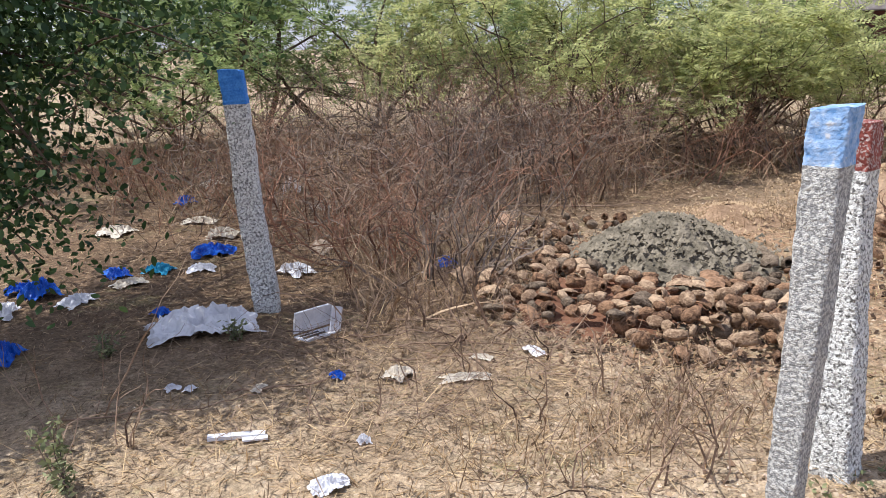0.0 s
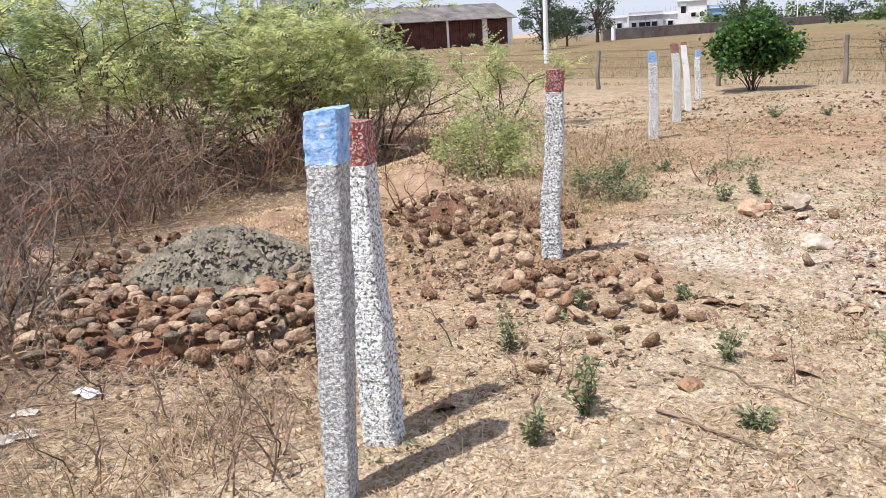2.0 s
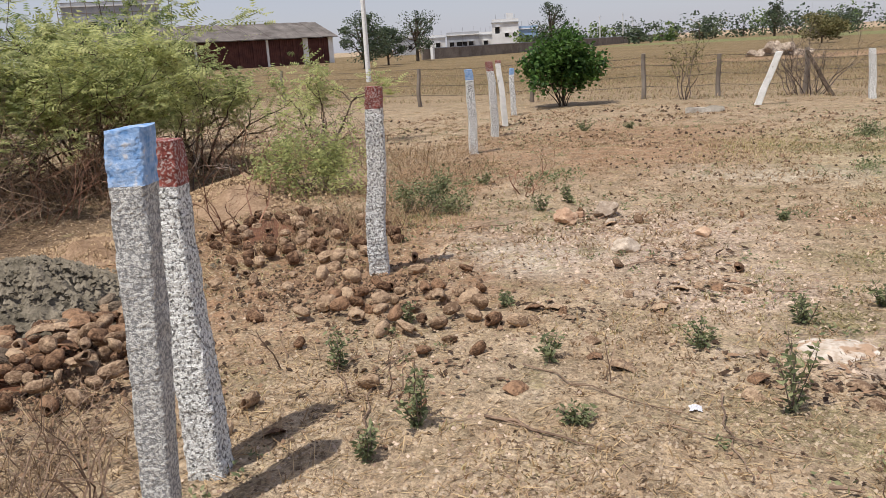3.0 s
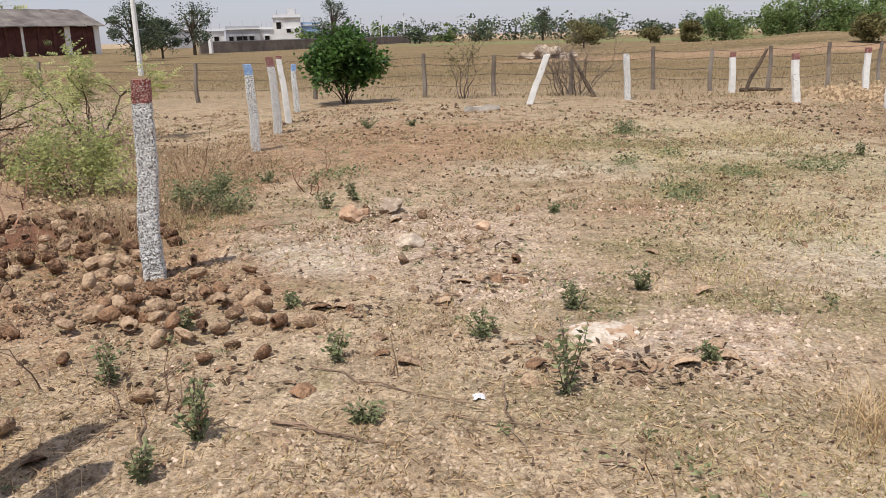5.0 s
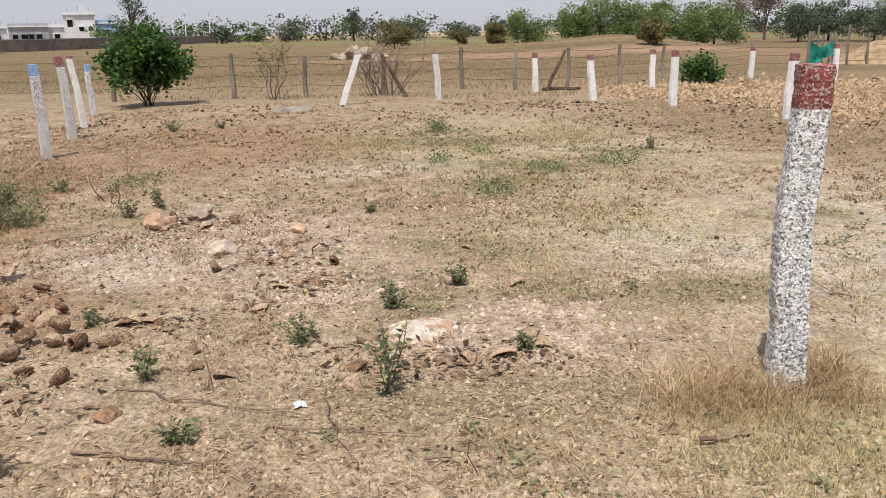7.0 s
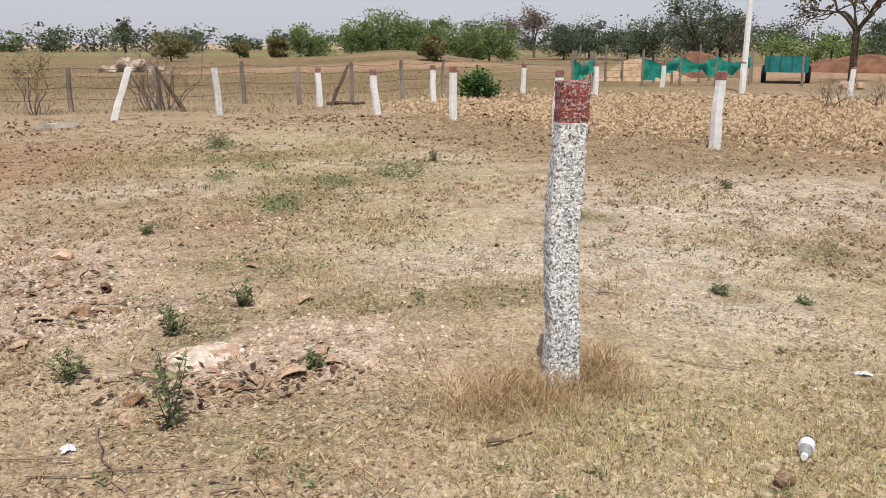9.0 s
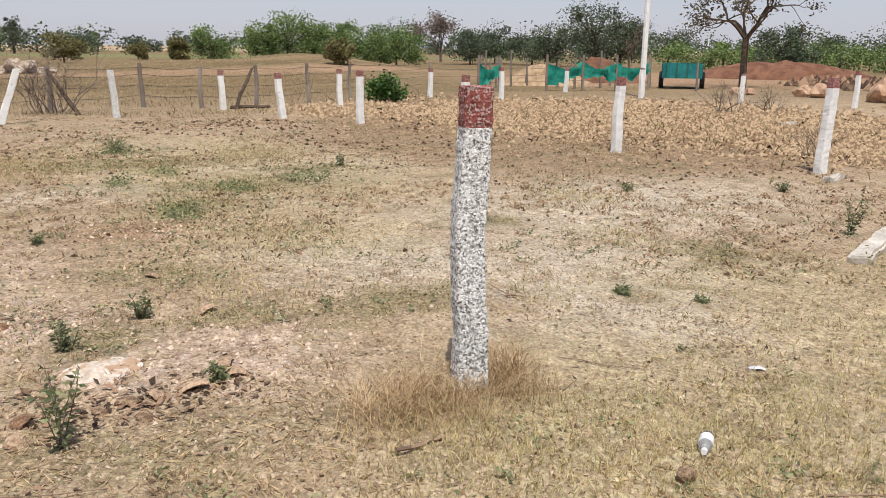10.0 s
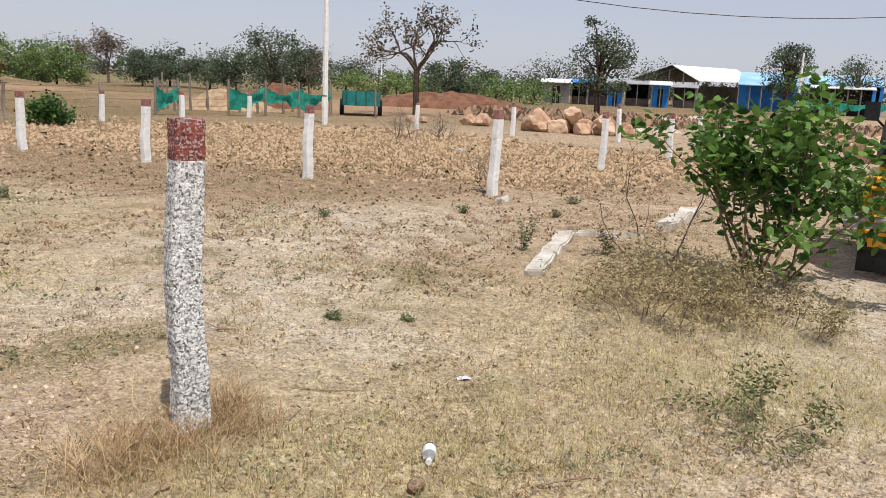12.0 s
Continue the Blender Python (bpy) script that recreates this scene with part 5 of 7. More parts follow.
def stick(pts, r, label="bent dry stick lying on the soil", mat="dry_twig"):
    r *= 0.7
    x0, y0 = pts[0]
    ob = thing("stick", x0, y0, label, "stick", "fallen sticks", z=0)
    rng = np.random.default_rng(int(abs(x0 * 1000 + y0 * 77)))
    line = []
    for (ax, ay), (bx, by) in zip(pts, pts[1:]):
        for k in range(5):
            u = k / 5
            x, y = ax + (bx - ax) * u + rng.normal() * 0.012, ay + (by - ay) * u + rng.normal() * 0.012
            line.append((x - x0, y - y0, ground_z(x, y) + r + 0.004 + abs(rng.normal()) * 0.01))
    g = Geo()
    g.tube(line, [r * (1 - 0.6 * i / len(line)) for i in range(len(line))], 5)
    part("branch", g, mat, ob)
    g = Geo()
    for k in range(1):
        a = Vector(line[len(line) // 3 * (k + 1)])
        e = a + Vector((rng.normal() * 0.12, rng.normal() * 0.12, 0.01))
        g.tube([a, a.lerp(e, 0.5), e], [r * 0.5, r * 0.4, r * 0.2], 4)
    part("side_twig", g, mat, ob)


for pts, r in ((((2.92, 1.30), (2.85, 1.0), (2.79, 0.72)), 0.011), (((3.47, 1.4), (3.3, 0.9), (3.18, 0.36)), 0.006), (((3.1, 0.66), (3.02, -0.14)), 0.005), (((3.47, 0.5), (3.0, 0.35), (2.7, 0.19)), 0.006), (((2.85, 0.03), (2.85, -0.12)), 0.009),
               (((2.96, -1.01), (3.07, -1.24)), 0.014), (((5.29, 1.45), (5.7, 1.25)), 0.008), (((3.66, -2.02), (3.36, -2.39)), 0.005), (((2.24, -2.28), (2.09, -2.57)), 0.007), (((4.72, -2.18), (4.6, -2.3)), 0.012),
               (((0.1, 3.62), (0.5, 3.55), (0.8, 3.66)), 0.009), (((-0.6, 3.6), (0.0, 3.5), (0.3, 3.55)), 0.007), (((1.0, 3.9), (1.5, 3.75), (2.0, 3.3)), 0.008), (((0.9, 3.7), (1.4, 3.6), (1.9, 3.1)), 0.007), (((1.1, 4.3), (1.6, 4.0), (1.9, 3.6)), 0.009), (((1.5, 3.3), (1.9, 3.0)), 0.006),
               (((0.8, 4.1), (1.2, 4.0), (1.7, 4.1)), 0.008), (((2.6, 1.7), (3.1, 2.0), (3.5, 2.0)), 0.007), (((3.2, 2.3), (2.9, 2.0), (2.5, 1.9)), 0.006), (((2.0, 2.85), (2.2, 2.75)), 0.012), (((1.5, 5.4), (2.0, 5.0), (2.3, 4.4)), 0.01), (((6.0, 3.0), (6.4, 2.6)), 0.01), (((3.0, 7.0), (3.8, 6.6), (4.4, 6.5)), 0.014), (((5.0, 0.5), (5.2, 0.2)), 0.007)):
    stick(pts, r)


# ---- concrete edging and slabs ----
def beam(x0, y0, x1, y1, w, h, label, name="concrete_beam", mat="concrete"):
    d = math.hypot(x1 - x0, y1 - y0)
    ob = thing(name, (x0 + x1) / 2, (y0 + y1) / 2, label, "concrete beam", "", math.degrees(math.atan2(y1 - y0, x1 - x0)))
    bm = bmesh.new()
    bmesh.ops.create_cube(bm, size=1.0, matrix=Matrix.Diagonal((d, w, h + 0.1, 1)))
    bmesh.ops.bevel(bm, geom=bm.edges[:], offset=0.02, segments=2, affect="EDGES")
    bmesh.ops.subdivide_edges(bm, edges=[e for e in bm.edges if e.calc_length() > d * 0.5], cuts=12)
    for v in bm.verts:
        v.co += noise.noise_vector(v.co * 5) * 0.05
        v.co.z += h / 2 - 0.05
    me = bpy.data.meshes.new("block")
    bm.to_mesh(me)
    bm.free()
    me.materials.append(M[mat])
    new("block", me).parent = ob


beam(4.66, -4.92, 5.70, -6.55, 0.17, 0.06, "rough whitish concrete edging beam half buried in soil")
beam(5.66, -6.7, 5.2, -7.35, 0.08, 0.06, "thin concrete edging strip in the soil")
beam(5.4, -7.85, 5.95, -9.3, 0.22, 0.10, "broken white concrete beam behind the shrub")
beam(16.1, 3.55, 16.5, 2.95, 0.16, 0.10, "pale stone slab lying on soil")
beam(7.7, -7.55, 7.95, -8.0, 0.12, 0.06, "short pale stone slab lying on soil")
beam(13.8, -12.2, 13.9, -12.7, 0.14, 0.08, "short pale stone slab lying on soil")


# ---- wire fence ----
FENCE = [(21.6, 21.5), (20.3, 16.9), (18.8, 11.06), (19.6, 8.2), (19.95, 5.45), (20.15, 3.75), (20.4, 1.9), (21.9, 0.0), (21.2, -1.35), (21.4, -2.7), (22.4, -4.17), (24.75, -5.85), (27.5, -9.3), (28.5, -12.4), (30.0, -15.5), (31.0, -18.5)]


def fence():
    ob = thing("wire_fence", 0, 0, "barbed wire fence on rough grey stone posts", "fence", z=0)
    for i, (x, y) in enumerate(FENCE):
        g = Geo()
        h = 1.02 + 0.05 * math.sin(i * 2.1)
        pts = [(x + 0.02 * math.sin(i + k), y + 0.015 * math.cos(i * 2 + k), -0.1 + (h + 0.1) * k / 6) for k in range(7)]
        g.tube(pts, [0.06, 0.058, 0.056, 0.054, 0.052, 0.05, 0.048], 6)
        part("post", g, "boundary", ob)
    for z in (0.3, 0.55, 0.8, 0.97):
        for (ax, ay), (bx, by) in zip(FENCE, FENCE[1:]):
            g = Geo()
            pts = [(ax + (bx - ax) * k / 6, ay + (by - ay) * k / 6, z - 0.05 * math.sin(math.pi * k / 6)) for k in range(7)]
            g.tube(pts, [0.005] * 7, 3, False)
            for k in range(1, 24):
                u = k / 24
                c = Vector((ax + (bx - ax) * u, ay + (by - ay) * u, z - 0.05 * math.sin(math.pi * u)))
                g.tube([c - Vector((0.012, 0.012, 0.015)), c + Vector((0.012, 0.012, 0.015))], [0.003, 0.003], 3, False)
            part("wire", g, "wire", ob)


fence()


def brace(x0, y0, z0, x1, y1, z1, r, label):
    ob = thing("wooden_brace", x0, y0, label, "pole", z=0)
    g = Geo()
    a, b = Vector((0, 0, z0)), Vector((x1 - x0, y1 - y0, z1))
    g.tube([a, a.lerp(b, 0.35) + Vector((0.02, 0.03, 0.02)), a.lerp(b, 0.7), b], [r, r * 0.95, r * 0.85, r * 0.7], 6)
    part("shaft", g, "bark", ob)


brace(19.7, 1.25, -0.05, 20.3, 1.9, 0.95, 0.05, "dark wooden pole bracing the fence corner")
brace(20.7, -2.1, -0.05, 21.3, -2.6, 0.95, 0.05, "crooked dark branch leaning on the fence")
brace(20.9, -2.0, 0.03, 20.8, -2.95, 0.05, 0.05, "dark fallen branch below the fence")


# ---- far trees ----
def far_tree(az, d, h, r, seed, mat="hazed_far_leaf", n=420, leaf=0.5, lo=0.12, label="hazy green tree at the far edge of the field", bark="bark", name="far_tree", group="far tree line", clumps=9, flat=0.8, gap=0.32):
    """A trunk with limbs and clumps of leaves with gaps between."""
    rng = np.random.default_rng(seed)
    x, y = pol(az, d)
    ob = thing(name, x, y, label, "tree", group)
    wood, pts = Geo(), []
    wood.tube([(0, 0, -0.2), (rng.normal() * 0.1, 0, h * 0.25), (rng.normal() * 0.2, rng.normal() * 0.2, h * 0.6)], [0.035 * h, 0.028 * h, 0.015 * h], 6)
    for k in range(clumps):
        a, u = rng.uniform(0, 2 * math.pi), math.sqrt(rng.uniform())
        z = h * rng.uniform(lo + 0.10, 0.96)
        q = r * u * rng.uniform(0.7, 1.25) * math.sqrt(max(0.12, 1 - ((z / h - 0.45) / 0.62) ** 2))
        c = np.array([q * math.cos(a), q * math.sin(a), z])
        wood.tube([(0, 0, h * rng.uniform(0.15, 0.5)), tuple(c * np.array([0.55, 0.55, 1]) - np.array([0, 0, h * 0.08])), tuple(c)], [0.014 * h, 0.009 * h, 0.004 * h], 4, False)
        s = r * gap * rng.uniform(0.45, 1.45)
        o = rng.normal(size=(n // clumps, 3))
        o *= (rng.uniform(0.2, 1.0, len(o)) ** 0.5 / np.linalg.norm(o, axis=1))[:, None] * 1.7
        pts.append(c + o * np.array([s, s, s * flat]))
    part("trunk", wood, bark, ob)
    p = np.concatenate(pts)
    p = p[p[:, 2] > h * lo * 0.6]
    cloud("crown", leaves(p, leaf, rng, 0.7, 0.1, 0.5), 4, mat, ob)
    return ob


fr = np.random.default_rng(31)
for i in range(92):
    az = 66 + i * 1.03 + fr.uniform(-0.6, 0.6)
    d = fr.uniform(150, 215)
    h = fr.uniform(2.2, 4.4) * (d / 180)
    if 92 < az < 122:
        h *= 1.15
    far_tree(az, d, h, h * fr.uniform(0.7, 1.1), 500 + i, "hazed_far_leaf" if i % 5 else "far_bright", 420, 0.6, 0.0, clumps=9)
for i, (az, d, h, r, mt, lb) in enumerate((
        (82.4, 150, 5.6, 1.5, "hazed_far_leaf", "tall narrow tree in the far tree line"), (86, 110, 2.9, 2.6, "hazed_far_leaf", "dark green tree beyond the field"), (85.2, 75, 2.1, 1.5, "weed_dull", "small brownish tree in the field"),
        (94.2, 85, 3.2, 2.2, "far_bright", "bright green tree on a sandy rise"), (99.0, 72, 3.5, 3.0, "far_bright", "bright green tree on a sandy rise"), (97.6, 70, 2.5, 1.8, "far_bright", "bright green bush on a sandy rise"), (100.8, 74, 2.8, 2.0, "far_bright", "bright green bush on a sandy rise"), (102.6, 72, 3.2, 1.6, "far_bright", "bright green tree on a sandy rise"),
        (104.4, 66, 2.7, 2.2, "far_bright", "bright green bush on a sandy rise"), (106.3, 68, 2.8, 2.2, "far_bright", "bright green bush on a sandy rise"), (105.9, 105, 4.5, 3.0, "hazed_far_leaf", "dark green tree behind bright bushes"), (113.0, 85, 3.5, 2.8, "hazed_far_leaf", "dark green tree behind the netting"), (111.3, 80, 2.9, 2.5, "hazed_far_leaf", "dark green tree behind the netting"),
        (115.5, 80, 2.9, 2.6, "hazed_far_leaf", "dark green tree behind the netting"), (117.2, 75, 3.3, 2.4, "hazed_far_leaf", "dark green tree behind the netting"), (119.6, 58, 4.2, 2.6, "hazed_far_leaf", "large dark green tree behind the netting"), (121.4, 62, 3.6, 1.9, "hazed_far_leaf", "half-bare green tree by the light pole"), (124.5, 120, 4.0, 3.6, "hazed_far_leaf", "hazy green tree beyond the red earth bank"),
        (131.4, 62, 2.8, 2.4, "hazed_far_leaf", "dark green tree behind the earth bank"), (138.5, 95, 4.2, 3.4, "hazed_far_leaf", "hazy green tree behind the stalls"), (134.4, 130, 3.4, 2.4, "hazed_far_leaf", "hazy green tree in the distance"), (144.9, 95, 4.3, 3.4, "hazed_far_leaf", "green tree behind the open shed"), (141.6, 50, 5.6, 2.1, "hazed_far_leaf", "tall dark green tree beside the stalls"),
        (153.5, 78, 5.9, 2.2, "hazed_far_leaf", "round dark green tree behind the blue sheds"), (157.6, 90, 5.6, 3.0, "hazed_far_leaf", "round green tree behind the blue sheds"), (161, 95, 5.2, 3.2, "hazed_far_leaf", "round green tree behind the blue sheds"), (68.3, 120, 6.9, 2.6, "hazed_far_leaf", "tall dark tree beside the white houses"),
        (55.6, 75, 4.6, 2.0, "hazed_far_leaf", "feathery dark tree beside the long shed"), (57.2, 85, 3.6, 2.0, "hazed_far_leaf", "feathery dark tree beside the long shed"), (59.2, 100, 6.2, 2.3, "hazed_far_leaf", "slim green tree in front of the houses"), (89.5, 95, 1.7, 1.0, "weed_dull", "small dusty bush in the dry field"), (92.2, 60, 1.3, 0.7, "weed_dull", "small dusty bush in the dry field"), (102.5, 52, 1.4, 0.8, "weed_dull", "small dusty bush on the sandy rise"))):
    far_tree(az, d, h, r, 700 + i, mt, 5200 if d < 90 else 2400, 0.08 + 0.0013 * d, 0.03 if "bush" in lb or mt == "far_bright" else 0.15, lb, clumps=30, group="scattered trees", gap=0.24)


def branch_tree(az, d, h, seed, label, leafmat, per, leaf, scatter, stems=1, spread=0.15, bark="bark", trunk=0.3, r0=0.12):
    rng = np.random.default_rng(seed)
    x, y = pol(az, d)
    ob = thing("bare_tree", x, y, label, "tree", "scattered trees")
    g, tips = Geo(), []
    g.tube([(0, 0, -0.2), (0.05, 0, h * trunk * 0.5), (0, 0.06, h * trunk)], [r0 * 1.3, r0 * 1.05, r0], 7)
    for s in range(5):
        a = 2 * math.pi * s / 5 + rng.uniform(0, 0.8)
        o = rng.uniform(0.35, 1.0)
        grow(rng, (0, 0.05, h * trunk * rng.uniform(0.85, 1.0)), (math.cos(a) * o, math.sin(a) * o, 1), h * 0.33, r0 * 0.6, 3, g, tips, 0.4, 0.05, 3, 0.66, 0.75, 5)
    part("trunk", g, bark, ob)
    pts = np.array([t[0] for t in tips])
    pts = pts[rng.uniform(size=len(pts)) < 0.8]
    p = np.repeat(pts, per, 0) + rng.normal(size=(len(pts) * per, 3)) * scatter
    cloud("crown", leaves(p, leaf, rng, 0.5, 0.4, 0.3), 4, leafmat, ob)


branch_tree(129.2, 36.6, 4.9, 801, "scorched tree with dark trunk and sparse brown leaves", "burnt_leaf", 3, 0.15, 0.13, r0=0.13, trunk=0.42)
branch_tree(109.3, 90, 5.6, 802, "leafless grey-brown tree behind bright bushes", "grey_twig", 5, 0.24, 0.32, r0=0.14, trunk=0.2, bark="grey_twig")
branch_tree(122.0, 60, 3.6, 803, "half-bare tree beside the light pole", "burnt_leaf", 1, 0.12, 0.2, r0=0.08, trunk=0.3, bark="grey_twig")
for i in range(16):
    far_tree(124.5 + i * 0.85, 70 + (i % 3) * 4, 1.85 + 0.25 * math.sin(i * 1.7), 1.8, 850 + i, "far_bright", 800, 0.20, 0.0, "low spreading green mesquite bush behind the earth bank", group="low green bushes", name="far_bush", clumps=9)


# ---- buildings ----
def long_shed():
    ax, ay = pol(53.5, 142)
    bx, by = pol(38.6, 127)
    L = math.hypot(bx - ax, by - ay)
    ob = new("long_shed")
    u, v = Vector((bx - ax, by - ay, 0)).normalized(), Vector((ay - by, bx - ax, 0)).normalized()
    if v.dot(Vector((ax, ay, 0))) < 0:
        v = -v
    ob.matrix_world = Matrix(((u.x, v.x, 0, ax), (u.y, v.y, 0, ay), (0, 0, 1, -0.2), (0, 0, 0, 1)))
    tagged(ob, "long rusty sheet-metal shed with grey roof", "shed")
    D, H, RH = 13.0, 4.6, 2.4
    n = 16
    for i in range(n):
        x0, x1 = L * i / n, L * (i + 1) / n
        g = Geo()
        g.box((x0 + 0.35, 0.1, 0), (x1 - 0.02, 0.25, H - 0.35))
        panel = part("wall_panel", g, "rusty_sheet", ob)
        for k in range(1, 6):
            xx = x0 + 0.35 + (x1 - x0 - 0.37) * k / 6
            g = Geo()
            g.box((xx - 0.06, 0.04, 0), (xx + 0.06, 0.1, H - 0.35))
            part("rib", g, "rusty_sheet", panel)
        g = Geo()
        g.box((x0, -0.05, 0), (x0 + (0.9 if i in (0, 2) else 0.35), 0.3, H - 0.1))
        part("pillar", g, "pale_plaster" if i in (0, 2, 5, 10) else "rusty_sheet", ob)
    g = Geo()
    g.box((0, D - 0.2, 0), (L, D, H))
    part("back_wall", g, "rusty_sheet", ob)
    g = Geo()
    g.poly([(0.1, 0.2, 0), (0.1, D - 0.2, 0), (0.1, D - 0.2, H), (0.1, D / 2, H + RH - 0.1), (0.1, 0.2, H)])
    g.poly([(0.3, 0.2, 0), (0.3, 0.2, H), (0.3, D / 2, H + RH - 0.1), (0.3, D - 0.2, H), (0.3, D - 0.2, 0)])
    part("gable_wall", g, "rusty_sheet", ob)
    m = 26
    for side in (0, 1):
        for i in range(m):
            x0, x1 = -0.6 + (L + 1.2) * i / m, -0.6 + (L + 1.2) * (i + 1) / m + 0.1
            y0, y1 = (-0.9, D / 2) if side == 0 else (D + 0.9, D / 2)
            dz = 0.04 * (i % 2) + 0.06 * noise.noise((i * 0.9, side, 3))
            g = Geo()
            for t in (0, 0.12):
                g.v += [(x0, y0, H - 0.25 + dz + t), (x1, y0, H - 0.25 + dz + t), (x1, y1, H + RH + dz + t), (x0, y1, H + RH + dz + t)]
            g.f = [(3, 2, 1, 0), (4, 5, 6, 7), (0, 1, 5, 4), (2, 3, 7, 6), (1, 2, 6, 5), (3, 0, 4, 7)]
            part("roof_sheet", g, "roof_sheet", ob)


long_shed()


def house(az0, az1, d, z1, mat, label, windows, name="house", parapet=0.5, floors=1, depth=9, tower=None):
    ax, ay = pol(az0, d)
    bx, by = pol(az1, d)
    L = math.hypot(bx - ax, by - ay)
    ob = new(name)
    u = Vector((bx - ax, by - ay, 0)).normalized()
    v = Vector((ax + bx, ay + by, 0)).normalized()
    v = (v - u * v.dot(u)).normalized()
    ob.matrix_world = Matrix(((u.x, v.x, 0, ax), (u.y, v.y, 0, ay), (0, 0, 1, -0.2), (0, 0, 0, 1)))
    tagged(ob, label, "house")
    xs = sorted(windows)
    g = Geo()
    # front wall in strips round the openings
    cuts = [0.0]
    for wx, wz, ww, wh in xs:
        a, b = L * wx - ww / 2, L * wx + ww / 2
        g.box((cuts[-1], 0, 0), (a, 0.3, z1))
        g.box((a, 0, 0), (b, 0.3, wz))
        g.box((a, 0, wz + wh), (b, 0.3, z1))
        cuts.append(b)
    g.box((cuts[-1], 0, 0), (L, 0.3, z1))
    part("front_wall", g, mat, ob)
    for x in (0, L - 0.3):
        g = Geo()
        g.box((x, 0.3, 0), (x + 0.3, depth, z1))
        part("side_wall", g, mat, ob)
    g = Geo()
    g.box((-0.15, -0.3, z1), (L + 0.15, depth, z1 + 0.2))
    part("roof", g, "grey_plaster" if mat == "pale_plaster" else "pale_plaster", ob)
    g = Geo()
    g.box((0, 0.0, z1 + 0.2), (L, 0.2, z1 + 0.2 + parapet))
    part("parapet", g, mat, ob)
    for wx, wz, ww, wh in xs:
        g = Geo()
        g.box((L * wx - ww / 2, 0.2, wz), (L * wx + ww / 2, 0.26, wz + wh))
        w = part("window", g, "dark_void", ob)
        g = Geo()
        g.box((L * wx - ww / 2 - 0.1, -0.35, wz + wh), (L * wx + ww / 2 + 0.1, 0.0, wz + wh + 0.12))
        part("shade", g, mat, w)
    if tower:
        x0, x1, zt = tower
        g = Geo()
        g.box((L * x0, 1.0, z1 + 0.2), (L * x1, 4.5, zt))
        part("stair_room", g, mat, ob)
    for k in range(3):
        g = Geo()
        x = L * (0.15 + 0.35 * k)
        g.tube([(x, 0.5, z1), (x, 0.5, z1 + 1.8)], [0.06, 0.05], 4)
        part("rebar_column", g, "grey_plaster", ob)


house(59.4, 61.1, 190, 3.6, "pale_plaster", "low white house beyond the boundary wall", [(0.3, 1.6, 1.0, 1.0), (0.7, 1.6, 1.0, 1.0)])
house(61.2, 63.4, 185, 3.9, "grey_plaster", "grey unfinished house beyond the boundary wall", [(0.15, 1.5, 0.9, 1.0), (0.4, 1.5, 1.4, 1.0), (0.55, 1.5, 1.0, 1.0), (0.75, 1.5, 1.0, 1.0)])
house(63.4, 64.3, 190, 3.7, "pale_plaster", "small white house beside a taller one", [(0.5, 1.5, 1.0, 1.0)])
house(64.3, 66.1, 185, 6.0, "pale_plaster", "white two-storey house with roof room", [(0.2, 3.8, 1.0, 1.4), (0.5, 4.6, 0.9, 0.6), (0.5, 1.4, 1.0, 1.0), (0.8, 4.6, 0.9, 0.6)][:1] + [(0.55, 3.0, 0.9, 0.8), (0.85, 3.0, 0.9, 0.8)], parapet=0.6, tower=(0.55, 0.8, 8.0))
house(66.1, 67.4, 187, 4.4, "blue_plaster", "blue painted house block next to the white house", [(0.5, 2.6, 1.4, 0.5)])
house(57.5, 59.2, 210, 4.4, "grey_plaster", "grey-blue house partly behind trees", [(0.4, 1.5, 1.0, 1.0), (0.7, 1.5, 1.0, 1.0)])


def scaffold_house():
    house(36.8, 42.6, 175, 13.0, "grey_plaster", "tall unfinished building wrapped in scaffolding", [(0.3, 8.6, 1.6, 1.6), (0.6, 8.6, 1.6, 1.6), (0.85, 8.6, 1.4, 1.6)], "unfinished_building")
    ax, ay = pol(43.2, 168)
    bx, by = pol(36.6, 168)
    ob = thing("scaffold", ax, ay, "bamboo scaffolding in front of the unfinished building", "scaffold", z=0)
    for i in range(9):
        x, y = (bx - ax) * i / 8, (by - ay) * i / 8
        g = Geo()
        g.tube([(x, y, 0), (x, y, 13.8 + (i % 3) * 0.6)], [0.09, 0.08], 5)
        part("upright", g, "boundary", ob)
    for k in range(5):
        g = Geo()
        g.tube([(0, 0, 5.5 + k * 1.9), (bx - ax, by - ay, 5.5 + k * 1.9)], [0.07, 0.07], 5)
        part("rail", g, "boundary", ob)


scaffold_house()


def boundary_wall():
    pts = [pol(59.5, 108), pol(62, 112), pol(66, 124), pol(70, 150), pol(73.5, 185), pol(76.5, 240)]
    ob = thing("boundary_wall", 0, 0, "long low grey-brown masonry wall across the field", "wall", z=0)
    for i, ((ax, ay), (bx, by)) in enumerate(zip(pts, pts[1:])):
        g = Geo()
        d = Vector((bx - ax, by - ay, 0))
        L = d.length
        m = Matrix.Translation((ax, ay, 0)) @ Matrix.Rotation(math.atan2(d.y, d.x), 4, "Z")
        g.box((0, -0.15, -0.3), (L, 0.15, 1.35), m)
        w = part("wall_panel", g, "boundary", ob)
        g = Geo()
        g.box((0, -0.22, 1.35), (L, 0.22, 1.45), m)
        part("coping", g, "grey_plaster", w)
    g = Geo()
    g.box((-0.2, -0.2, 0), (0.2, 0.2, 1.9), Matrix.Translation((pts[0][0] + 1, pts[0][1] - 1, 0)))
    part("pier", g, "pale_plaster", ob)


boundary_wall()


